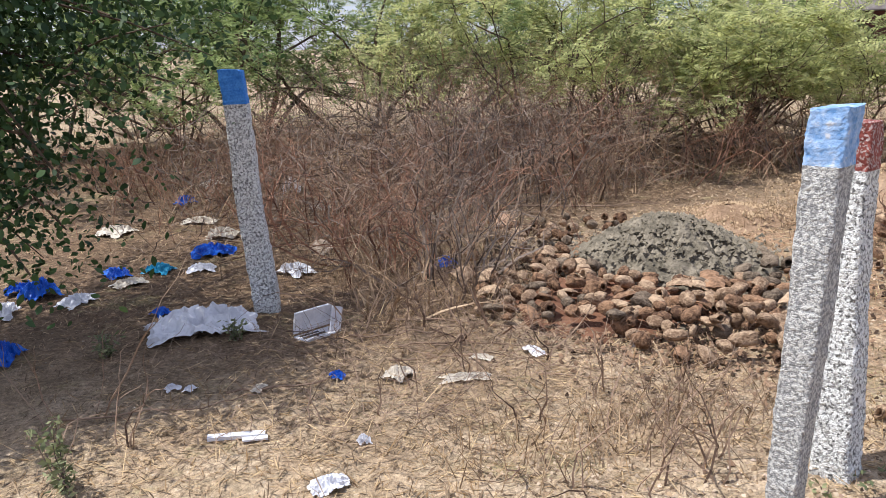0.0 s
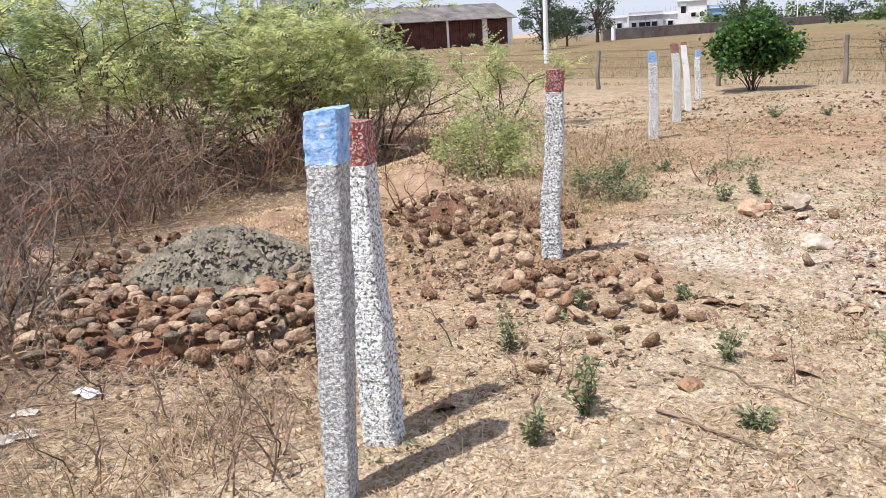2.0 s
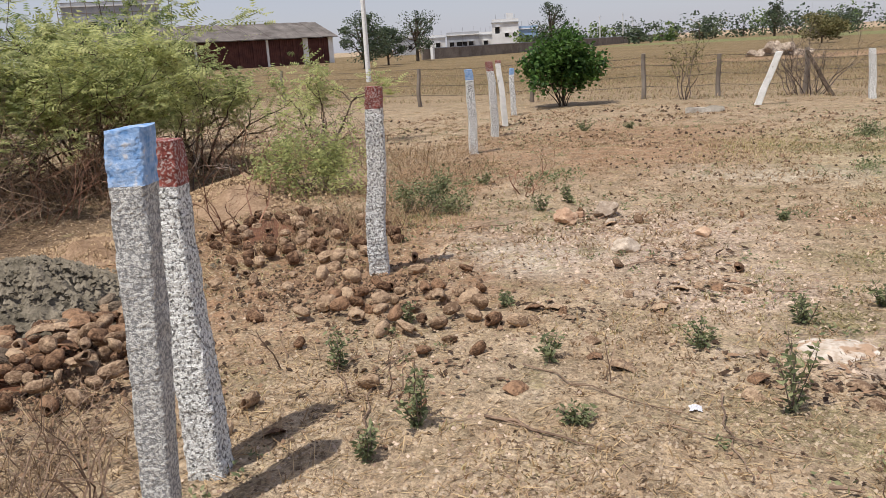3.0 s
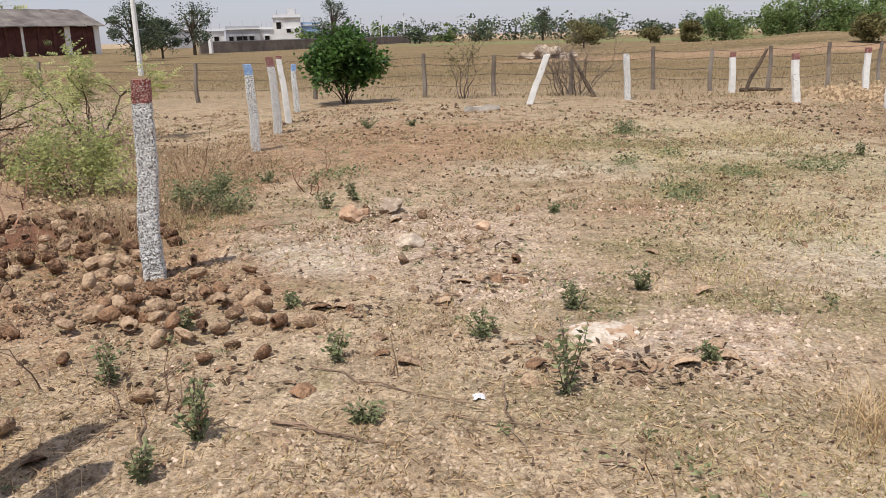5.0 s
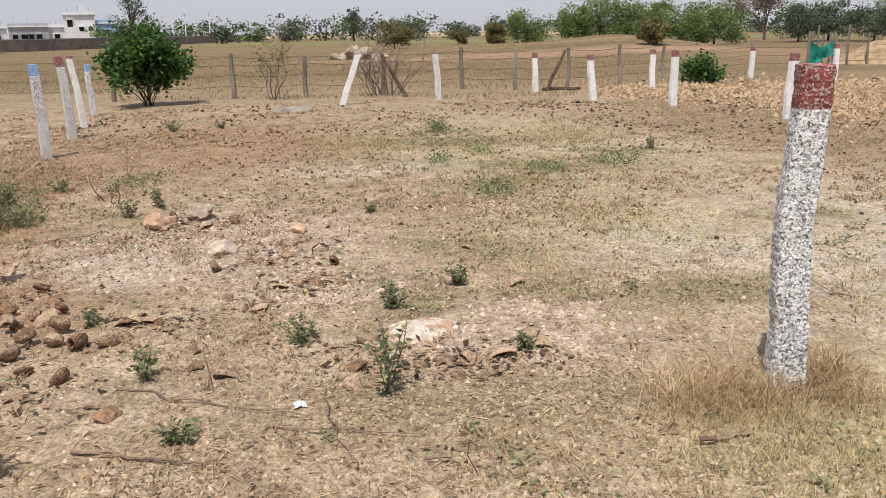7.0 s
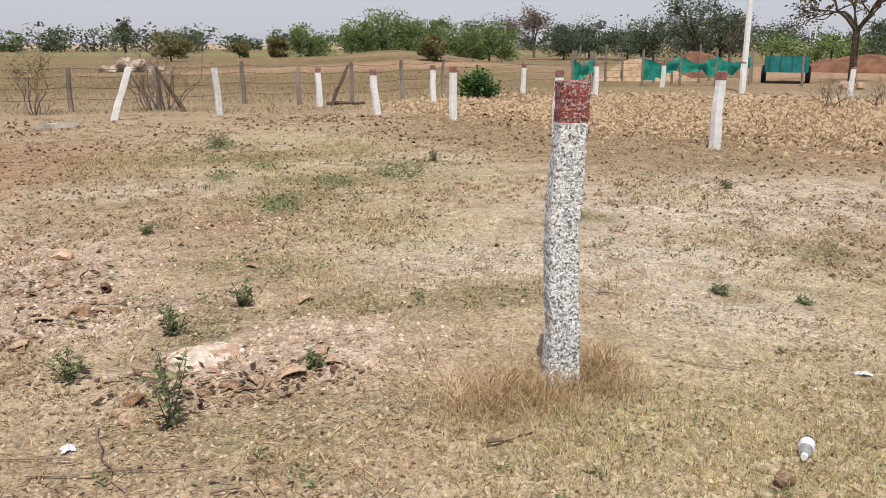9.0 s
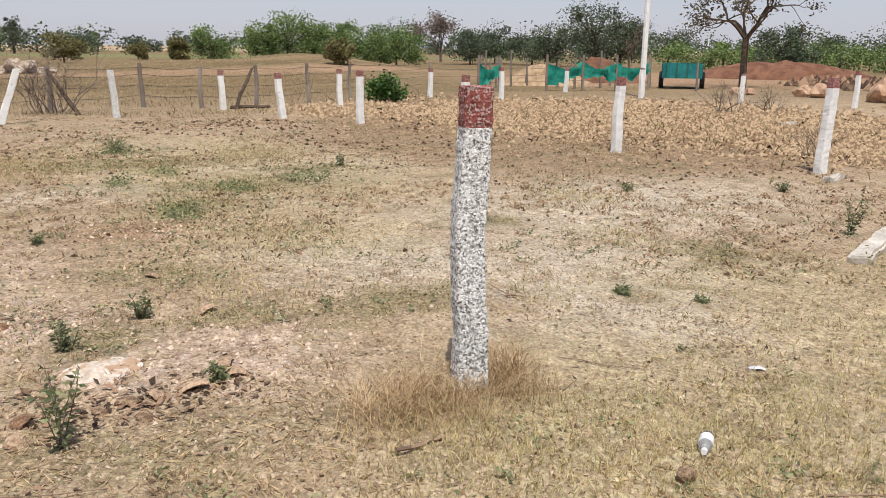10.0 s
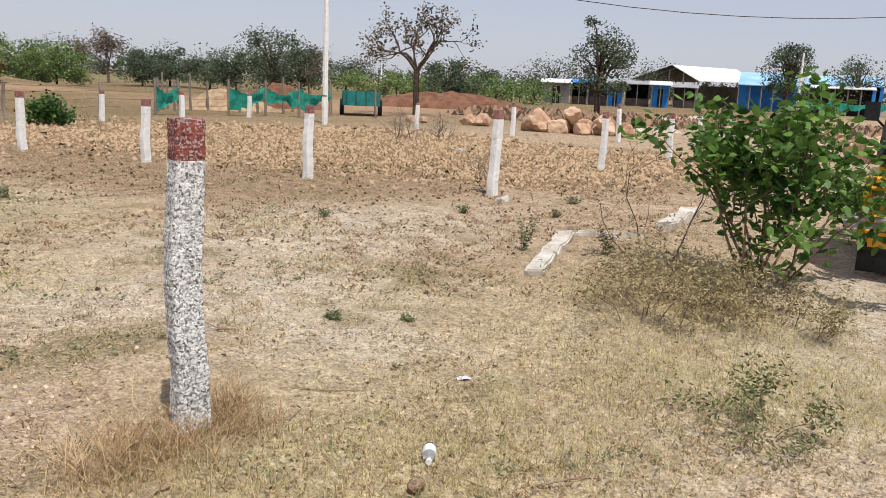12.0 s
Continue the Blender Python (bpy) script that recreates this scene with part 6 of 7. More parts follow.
def pole(x, y, h, r, label, arm=True):
    ob = thing("utility_pole", x, y, label, "pole", z=0)
    g = Geo()
    g.tube([(0, 0, -0.2), (0, 0, h * 0.5), (0, 0, h)], [r, r * 0.85, r * 0.65], 8)
    part("shaft", g, "white_paint", ob)
    if arm:
        for z in (h - 0.4,):
            g = Geo()
            g.box((-0.8, -0.05, z), (0.8, 0.05, z + 0.1))
            part("cross_arm", g, "steel", ob)


pole(23.63, -15.3, 8.0, 0.095, "pale slim concrete utility pole beside the plots")
pole(*pol(55.9, 42), 8.5, 0.13, "pale concrete utility pole beyond the mesquite")
pole(*pol(154.2, 62), 4.5, 0.10, "thin concrete pole in front of blue sheds", False)
for i, (az, d, h) in enumerate(((70.1, 180, 7), (71.5, 180, 7.5), (73.0, 185, 8), (73.6, 190, 7), (122.9, 140, 6), (126.9, 150, 6), (131.8, 150, 5.5))):
    pole(*pol(az, d), h * 0.8, 0.13, "distant thin concrete utility pole")


def overhead_wire():
    ob = thing("overhead_wire", 0, 0, "thin overhead electric wire hanging across the sky", "wire", z=0)
    (ax, ay), (bx, by) = (23.63, -15.3), (6.12, -43.57)
    g = Geo()
    g.tube([(ax + (bx - ax) * k / 16, ay + (by - ay) * k / 16, 5.6 - 6.46 * (k / 16) + 7.74 * (k / 16) ** 2) for k in range(17)], [0.014] * 17, 4, False)
    part("strand", g, "wire", ob)


pole(6.12, -43.57, 7.4, 0.12, "pale concrete utility pole carrying the wire")
overhead_wire()


# ---- market side: netting, trailer, stalls ----
def netting(pts, z1, label, seed):
    ob = thing("shade_net", pts[0][0], pts[0][1], label, "netting", "", z=0)
    x0, y0 = pts[0]
    for (x, y) in pts:
        g = Geo()
        g.tube([(x - x0, y - y0, -0.1), (x - x0, y - y0, z1 + 0.25)], [0.05, 0.045], 5)
        part("stake", g, "boundary", ob)
    for i, ((ax, ay), (bx, by)) in enumerate(zip(pts, pts[1:])):
        g = Geo()
        n, m = 12, 6
        for a in range(n + 1):
            u = a / n
            sag = 0.25 * math.sin(math.pi * u)
            for b in range(m + 1):
                w = b / m
                z = (z1 - sag) * (1 - w) + w * max(0.2, z1 - 0.42 - (0.5 if i == 0 else 0.15) * (1 - u) - 0.5 * abs(noise.noise((u * 3 + i * 2 + seed, 0, 1))))
                off = 0.15 * noise.noise((u * 6 + seed + i, w * 2, 4))
                g.v.append((ax + (bx - ax) * u - x0 + off, ay + (by - ay) * u - y0 + off, z))
        for a in range(n):
            for b in range(m):
                q = a * (m + 1) + b
                g.f.append((q, q + m + 1, q + m + 2, q + 1))
        part("cloth", g, "net", ob, "sagging green net cloth", True)


netting([pol(116.6, 31), pol(119, 31.5), pol(121.2, 32), pol(123.3, 33)], 1.05, "sagging green shade netting tied to stakes", 1)
netting([pol(112.0, 30), pol(113.4, 30.5)], 1.0, "small piece of green shade netting on stakes", 2)
netting([pol(154.5, 70), pol(156.3, 72), pol(158.8, 74), pol(160.5, 75)], 1.4, "green netting in front of the blue sheds", 3)
for i, az in enumerate((112.2, 112.5, 112.8, 113.2, 114.2, 115.3, 118.5, 120.2, 123.4, 126.4)):
    x, y = pol(az, 33 + i % 3)
    ob = thing("wooden_stake", x, y, "weathered wooden stake in the ground", "stake", "stakes by the netting")
    g = Geo()
    g.tube([(0, 0, -0.1), (0.02, 0.02, 0.7), (0.04, 0, 1.25 + 0.2 * math.sin(i * 2))], [0.05, 0.045, 0.04], 5)
    part("shaft", g, "boundary", ob)


def trailer():
    x, y = pol(125.4, 35.5)
    ob = thing("trailer", x, y, "small teal farm trailer parked by the plots", "trailer", rz=-125.4 + 180)
    g = Geo()
    g.box((-0.75, -1.2, 0.42), (0.75, 1.2, 0.5))
    part("bed", g, "teal_paint", ob)
    for x0, x1, y0, y1 in ((-0.75, 0.75, -1.2, -1.14), (-0.75, 0.75, 1.14, 1.2), (-0.75, -0.69, -1.14, 1.14), (0.69, 0.75, -1.14, 1.14)):
        g = Geo()
        g.box((x0, y0, 0.5), (x1, y1, 0.98))
        s = part("side_board", g, "teal_paint", ob)
        for k in range(4):
            g = Geo()
            if x1 - x0 > 1:
                xx = -0.6 + k * 0.4
                g.box((xx - 0.03, y0 - 0.03, 0.45), (xx + 0.03, y1 + 0.03, 1.0))
            else:
                yy = -0.9 + k * 0.6
                g.box((x0 - 0.03, yy - 0.03, 0.45), (x1 + 0.03, yy + 0.03, 1.0))
            part("rib", g, "net_dark", s)
    for sx in (-0.8, 0.8):
        g = Geo()
        g.wheel(Matrix.Translation((sx, 0, 0.33)), 0.33, 0.18, 18, 0.15)
        w = part("wheel", g, "rubber", ob)
        g = Geo()
        g.wheel(Matrix.Translation((sx, 0, 0.33)), 0.15, 0.1, 12)
        part("rim", g, "teal_paint", w)
    g = Geo()
    g.tube([(0, -1.2, 0.46), (0, -2.2, 0.42)], [0.05, 0.04], 6)
    part("drawbar", g, "teal_paint", ob)


trailer()
heap("earth_bank", *pol(131.3, 50), 5.4, 2.0, 1.0, "red_soil", "long bank of dark red-brown earth", "earth bank", 21, 49, 0.12, 1.2, 64, -0.03, 14, 0.4)
heap("earth_bank", *pol(116.5, 36), 2.6, 1.3, 0.9, "gravel", "ochre mound of dug earth behind netting", "earth bank", 22, 63, 0.3, 1.5, 40, -0.03)
heap("earth_bank", *pol(120, 40), 2.6, 1.3, 1.1, "red_soil", "reddish mound of dug earth behind netting", "earth bank", 23, 60, 0.3, 1.5, 40, -0.03)
heap("earth_bank", *pol(148, 44), 9.0, 2.2, 0.25, "red_soil", "low ridge of brown rubble and earth", "earth bank", 24, 32, 0.5, 1.5, 90, -0.05, 20)
heap("earth_bank", *pol(156, 40), 6.0, 2.0, 0.25, "red_soil", "low ridge of brown rubble and earth", "earth bank", 25, 24, 0.5, 1.8, 80, -0.05, 20)
heap("pale_sack_pile", *pol(144.3, 33), 1.6, 0.5, 0.22, "pale_stone", "pale spread heap of lime on the ground", "lime heap", 26, 36, 0.3, 2, 30, -0.03)
heap("pale_sack_pile", *pol(146.4, 33), 0.6, 0.4, 0.22, "pale_stone", "small pale heap of lime on the ground", "lime heap", 27, 34, 0.3, 2, 30, -0.03)
for i in range(34):
    az = 143 + 18 * ((i * 0.618) % 1)
    d = 30 + 16 * ((i * 0.377) % 1)
    x, y = pol(az, d)
    s = 0.16 + 0.3 * ((i * 0.731) % 1)
    rock("rubble_block", x, y, s, s * 0.7, s * 0.6, "red_stone" if i % 3 else "stone", "broken block of brown rubble", 900 + i, "rubble by the stalls", 0.15, i * 70)


def stall(az0, az1, d, h, wall, roof, label, depth=2.4, open_front=False, name="stall", blue_side=False):
    ax, ay = pol(az0, d)
    bx, by = pol(az1, d)
    L = math.hypot(bx - ax, by - ay)
    ob = new(name)
    u = Vector((bx - ax, by - ay, 0)).normalized()
    v = Vector((-u.y, u.x, 0))
    if v.dot(Vector((ax, ay, 0))) < 0:
        v = -v
    ob.matrix_world = Matrix(((u.x, v.x, 0, ax), (u.y, v.y, 0, ay), (0, 0, 1, -0.05), (0, 0, 0, 1)))
    tagged(ob, label, "stall", "row of stalls")
    g = Geo()
    g.box((0, depth - 0.06, 0), (L, depth, h))
    part("back_wall", g, wall, ob)
    for x in (0, L - 0.06):
        g = Geo()
        g.box((x, 0.06, 0), (x + 0.06, depth - 0.06, h))
        part("side_wall", g, "blue_sheet" if blue_side else wall, ob)
    if not open_front:
        g = Geo()
        g.box((0, 0, 0), (L * 0.35, 0.06, h))
        g.box((L * 0.65, 0, 0), (L, 0.06, h))
        g.box((L * 0.35, 0, h * 0.8), (L * 0.65, 0.06, h))
        part("front_wall", g, wall, ob)
        g = Geo()
        g.box((L * 0.36, 0.07, 0), (L * 0.64, 0.1, h * 0.79))
        part("door", g, "dark_void", ob)
    else:
        g = Geo()
        g.box((0.1, 0.3, 0), (L - 0.1, 0.9, 0.8))
        part("counter", g, "boundary", ob)
    g = Geo()
    g.v = [(-0.3, -0.7, h - 0.15), (L + 0.3, -0.7, h - 0.15), (L + 0.3, depth + 0.2, h + 0.2), (-0.3, depth + 0.2, h + 0.2), (-0.3, -0.7, h - 0.08), (L + 0.3, -0.7, h - 0.08), (L + 0.3, depth + 0.2, h + 0.27), (-0.3, depth + 0.2, h + 0.27)]
    g.f = [(3, 2, 1, 0), (4, 5, 6, 7), (0, 1, 5, 4), (1, 2, 6, 5), (2, 3, 7, 6), (3, 0, 4, 7)]
    part("roof", g, roof, ob)
    for k in range(3):
        g = Geo()
        x = L * k / 2
        g.tube([(x, -0.6, 0), (x, -0.6, h - 0.15)], [0.05, 0.05], 5)
        part("prop", g, "boundary", ob)


stall(138.0, 139.7, 81, 2.13, "grey_sheet", "white_sheet", "small grey tin stall with white roof")
stall(139.9, 140.9, 82, 2.20, "dark_void", "blue_sheet", "dark open stall with blue tarpaulin roof", open_front=True)
stall(141.0, 142.3, 81, 2.32, "grey_sheet", "blue_sheet", "grey tin stall with blue sheet roof", open_front=True)
stall(142.3, 143.3, 78, 2.26, "blue_sheet", "grey_sheet", "bright blue tin cabin", blue_side=True)
stall(143.5, 145.0, 86, 2.32, "dark_void", "grey_sheet", "dark open stall with tin roof", open_front=True)
stall(145.2, 146.3, 83, 2.32, "blue_sheet", "white_sheet", "bright blue tin cabin beside the open shed", blue_side=True)
stall(146.6, 148.0, 88, 2.20, "boundary", "grey_sheet", "brown open stall beside the canopy", open_front=True)


def open_shed(near, far, h, rise, label, roofmat, under, depth, name="open_shed", walls=False):
    ax, ay = pol(*near)
    bx, by = pol(*far)
    L = math.hypot(bx - ax, by - ay)
    ob = new(name)
    u = Vector((bx - ax, by - ay, 0)).normalized()
    v = Vector((-u.y, u.x, 0))
    if v.dot(Vector((ax, ay, 0))) < 0:
        v = -v
    ob.matrix_world = Matrix(((u.x, v.x, 0, ax), (u.y, v.y, 0, ay), (0, 0, 1, -0.05), (0, 0, 0, 1)))
    tagged(ob, label, "shed")
    ridge = L * 0.62
    for k in range(5):
        for y in (0, depth):
            g = Geo()
            x = 0.2 + (L - 0.4) * k / 4
            top = h + rise * min(x / ridge, (L - x) / (L - ridge)) - 0.1
            g.tube([(x, y, 0), (x, y, top)], [0.08, 0.08], 6)
            part("column", g, "steel", ob)
    for side in (0, 1):
        x0, x1 = (-0.5, ridge) if side == 0 else (L + 0.5, ridge)
        n = 8
        for i in range(n):
            y0, y1 = -0.8 + (depth + 1.6) * i / n, -0.8 + (depth + 1.6) * (i + 1) / n
            g = Geo()
            for t in (0, 0.08):
                g.v += [(x0, y0, h + t), (x1, y0, h + rise + t), (x1, y1, h + rise + t), (x0, y1, h + t)]
            g.f = [(3, 2, 1, 0), (4, 5, 6, 7), (0, 1, 5, 4), (2, 3, 7, 6), (1, 2, 6, 5), (3, 0, 4, 7)]
            part("roof_sheet", g, roofmat if side else under, ob)
    g = Geo()
    g.tube([(0, 0, h - 0.1), (ridge, 0, h + rise - 0.15), (L, 0, h - 0.1)], [0.06, 0.06, 0.06], 5)
    part("truss", g, "steel", ob)
    g = Geo()
    g.box((0.2, depth - 0.1, 0), (L - 0.2, depth, h - 0.4))
    part("back_wall", g, "boundary" if not walls else "blue_sheet", ob)
    if walls:
        g = Geo()
        g.box((L - 0.15, 0, 0), (L, depth, h))
        part("side_wall", g, "blue_sheet", ob)


open_shed((144.4, 100), (148.2, 94), 2.85, 1.6, "open-sided shed with white and dark pitched roof", "white_sheet", "black_paint", 9)


def lean_shed(az0, az1, d, h0, h1, label, roofmat, wall, depth=6):
    ax, ay = pol(az0, d)
    bx, by = pol(az1, d)
    L = math.hypot(bx - ax, by - ay)
    ob = new("sheet_shed")
    u = Vector((bx - ax, by - ay, 0)).normalized()
    v = Vector((-u.y, u.x, 0))
    if v.dot(Vector((ax, ay, 0))) < 0:
        v = -v
    ob.matrix_world = Matrix(((u.x, v.x, 0, ax), (u.y, v.y, 0, ay), (0, 0, 1, -0.05), (0, 0, 0, 1)))
    tagged(ob, label, "shed")
    n = 10
    for i in range(n):
        x0, x1 = L * i / n, L * (i + 1) / n
        g = Geo()
        for t in (0, 0.08):
            g.v += [(x0, -0.8, h0 + t), (x1, -0.8, h0 + t), (x1, depth, h1 + t), (x0, depth, h1 + t)]
        g.f = [(3, 2, 1, 0), (4, 5, 6, 7), (0, 1, 5, 4), (2, 3, 7, 6), (1, 2, 6, 5), (3, 0, 4, 7)]
        part("roof_sheet", g, roofmat, ob)
    for k in range(6):
        g = Geo()
        x = 0.1 + (L - 0.2) * k / 5
        g.tube([(x, -0.6, 0), (x, -0.6, h0)], [0.08, 0.08], 5)
        part("column", g, "boundary", ob)
    g = Geo()
    g.box((0, 1.5, 0), (L, 1.6, h0 + 0.1))
    part("wall", g, wall, ob)
    g = Geo()
    g.box((L - 0.3, -0.7, 0), (L, 1.5, h0))
    part("side_wall", g, "blue_sheet", ob, "blue tarpaulin side")


lean_shed(150.6, 154.2, 92, 2.6, 4.0, "shed with light blue sheet roof", "light_blue_sheet", "blue_sheet")
lean_shed(154.6, 159.0, 92, 2.9, 3.9, "long shed with pale blue sheet roof and dark inside", "light_blue_sheet", "dark_void")
lean_shed(154.8, 158.6, 88, 2.55, 2.8, "white awning in front of the blue shed", "white_sheet", "dark_void", 2.0)


# ---- auto rickshaw at the track ----
def auto_rickshaw():
    x, y = pol(161.4, 8.4)
    ob = thing("auto_rickshaw", x, y, "yellow and black auto rickshaw parked on the track", "auto rickshaw", rz=-161 + 180 + 180)
    bm = bmesh.new()
    bmesh.ops.create_cube(bm, size=1.0, matrix=Matrix.Translation((0, 0.25, 0.60)) @ Matrix.Diagonal((1.28, 1.5, 0.76, 1)))
    bmesh.ops.bevel(bm, geom=bm.edges[:], offset=0.09, segments=3, affect="EDGES")
    me = bpy.data.meshes.new("body")
    bm.to_mesh(me)
    bm.free()
    me.materials.append(M["yellow_paint"])
    body = new("body", me)
    body.parent = ob
    for k in range(4):
        g = Geo()
        g.tube([(-0.58, -0.52, 0.45 + k * 0.12), (0.58, -0.52, 0.45 + k * 0.12)], [0.022, 0.022], 6)
        part("rib", g, "yellow_paint", body)
    g = Geo()
    g.box((-0.6, -0.48, 0.28), (0.6, 1.9, 0.34))
    part("floor_pan", g, "black_paint", ob)
    bm = bmesh.new()
    bmesh.ops.create_cube(bm, size=1.0, matrix=Matrix.Translation((0, 0.45, 1.3)) @ Matrix.Diagonal((1.2, 1.9, 0.8, 1)))
    for v in bm.verts:
        if v.co.z > 1.4:
            v.co.x *= 0.88
            v.co.y = 0.45 + (v.co.y - 0.45) * 0.86
    bmesh.ops.bevel(bm, geom=bm.edges[:], offset=0.12, segments=3, affect="EDGES")
    me = bpy.data.meshes.new("hood")
    bm.to_mesh(me)
    bm.free()
    me.materials.append(M["vinyl"])
    hood = new("hood", me)
    hood.parent = ob
    hood["label"] = "black canvas hood"
    g = Geo()
    g.box((-0.4, -0.515, 1.15), (0.4, -0.495, 1.45))
    part("rear_window", g, "grey_sheet", hood)
    for z in (0.50, 0.56):
        g = Geo()
        g.tube([(-0.74, -0.55, z), (-0.70, -0.6, z), (0.70, -0.6, z), (0.74, -0.55, z)], [0.025] * 4, 8)
        part("bumper_bar", g, "steel", ob, "chrome bumper bar")
    for sx in (-0.5, 0.5):
        g = Geo()
        g.wheel(Matrix.Translation((sx, 0.05, 0.22)), 0.22, 0.12, 20, 0.11)
        w = part("wheel", g, "rubber", ob)
        g = Geo()
        g.wheel(Matrix.Translation((sx, 0.05, 0.22)), 0.11, 0.08, 14)
        part("rim", g, "steel", w)
        g = Geo()
        g.box((sx - 0.12, -0.42, 0.08), (sx + 0.12, -0.40, 0.36))
        part("mud_flap", g, "rubber", ob)
        g = Geo()
        g.box((sx - 0.07, -0.53, 0.74), (sx + 0.07, -0.505, 0.84))
        part("tail_lamp", g, "red_paint", ob)
        g = Geo()
        g.tube([(sx * 1.15, 1.2, 1.25), (sx * 1.45, 1.2, 1.4)], [0.012, 0.012], 5)
        mir = part("mirror_arm", g, "black_paint", ob)
        g = Geo()
        g.box((sx * 1.45 - 0.07, 1.18, 1.33), (sx * 1.45 + 0.07, 1.22, 1.52))
        part("mirror", g, "black_paint", mir)
    bm = bmesh.new()
    bmesh.ops.create_cube(bm, size=1.0, matrix=Matrix.Translation((0, 1.6, 0.62)) @ Matrix.Diagonal((0.9, 0.6, 0.7, 1)))
    for v in bm.verts:
        if v.co.y > 1.7:
            v.co.x *= 0.5
    bmesh.ops.bevel(bm, geom=bm.edges[:], offset=0.08, segments=2, affect="EDGES")
    me = bpy.data.meshes.new("nose")
    bm.to_mesh(me)
    bm.free()
    me.materials.append(M["yellow_paint"])
    new("nose", me).parent = ob
    g = Geo()
    g.wheel(Matrix.Translation((0, 1.95, 0.22)), 0.22, 0.11, 20, 0.11)
    part("front_wheel", g, "rubber", ob)


auto_rickshaw()


# ---- loose cover of the ground ----
sr = np.random.default_rng(91)


def ring_points(n, r0, r1, a0=-18, a1=166, even=False):
    """Points strewn over the open ground, thinning with distance."""
    r = r0 + (r1 - r0) * sr.uniform(size=n) ** 0.8 if even else r0 * (r1 / r0) ** sr.uniform(size=n)
    a = np.radians(sr.uniform(a0, a1, n))
    return np.stack([r * np.sin(a), r * np.cos(a)], 1)


def heights(p):
    return np.array([ground_z(float(x), float(y)) for x, y in p])


def patchy(p, scale, level, seed):
    v = np.array([noise.noise((float(x) * scale + seed, float(y) * scale, seed)) for x, y in p])
    return v > level


def strewn(name, p, length, width, mat, label, tilt=0.06, lift=0.003):
    """Thin bits of straw or leaf lying on the ground."""
    n = len(p)
    a = sr.uniform(0, 2 * math.pi, n)
    L = length * sr.uniform(0.4, 1.4, n) * np.maximum(1, np.hypot(p[:, 0], p[:, 1]) / 7)
    z = heights(p) + lift
    d = np.stack([np.cos(a) * L, np.sin(a) * L, sr.normal(size=n) * tilt * L], 1) / 2
    w = np.stack([-np.sin(a), np.cos(a), sr.normal(size=n) * 0.25], 1) * (width * sr.uniform(0.6, 1.4, n) * np.maximum(1, np.hypot(p[:, 0], p[:, 1]) / 5))[:, None] / 2
    c = np.concatenate([p, (z + np.abs(d[:, 2]))[:, None]], 1)
    ob = cloud(name, np.stack([c - d - w * 0.6, c - d * 0.1 - w, c + d, c - d * 0.1 + w], 1), 4, mat)
    return tagged(ob, label, "ground litter", kind="stuff")


def blades(name, p, h, width, mat, label, lean=0.5, category="grass"):
    """Upright grass blades, bent over."""
    n = len(p)
    a = sr.uniform(0, 2 * math.pi, n)
    H = h * sr.uniform(0.4, 1.3, n)
    z = heights(p)
    base = np.concatenate([p, z[:, None] - 0.01], 1)
    lx = np.stack([np.cos(a), np.sin(a), np.zeros(n)], 1) * (H * lean * sr.uniform(0.2, 1.4, n))[:, None]
    b = sr.uniform(0, 2 * math.pi, n)
    side = np.stack([np.cos(b), np.sin(b), np.zeros(n)], 1) * (width * sr.uniform(0.6, 1.3, n))[:, None] / 2
    mid = base + lx * 0.35 + np.array([0, 0, 1.0]) * (H * 0.6)[:, None]
    tip = base + lx + np.array([0, 0, 1.0]) * (H * 0.95)[:, None]
    q = np.concatenate([np.stack([base - side, base + side, mid + side * 0.8, mid - side * 0.8], 1), np.stack([mid - side * 0.8, mid + side * 0.8, tip + side * 0.15, tip - side * 0.15], 1)])
    return tagged(cloud(name, q, 4, mat), label, category, kind="stuff")


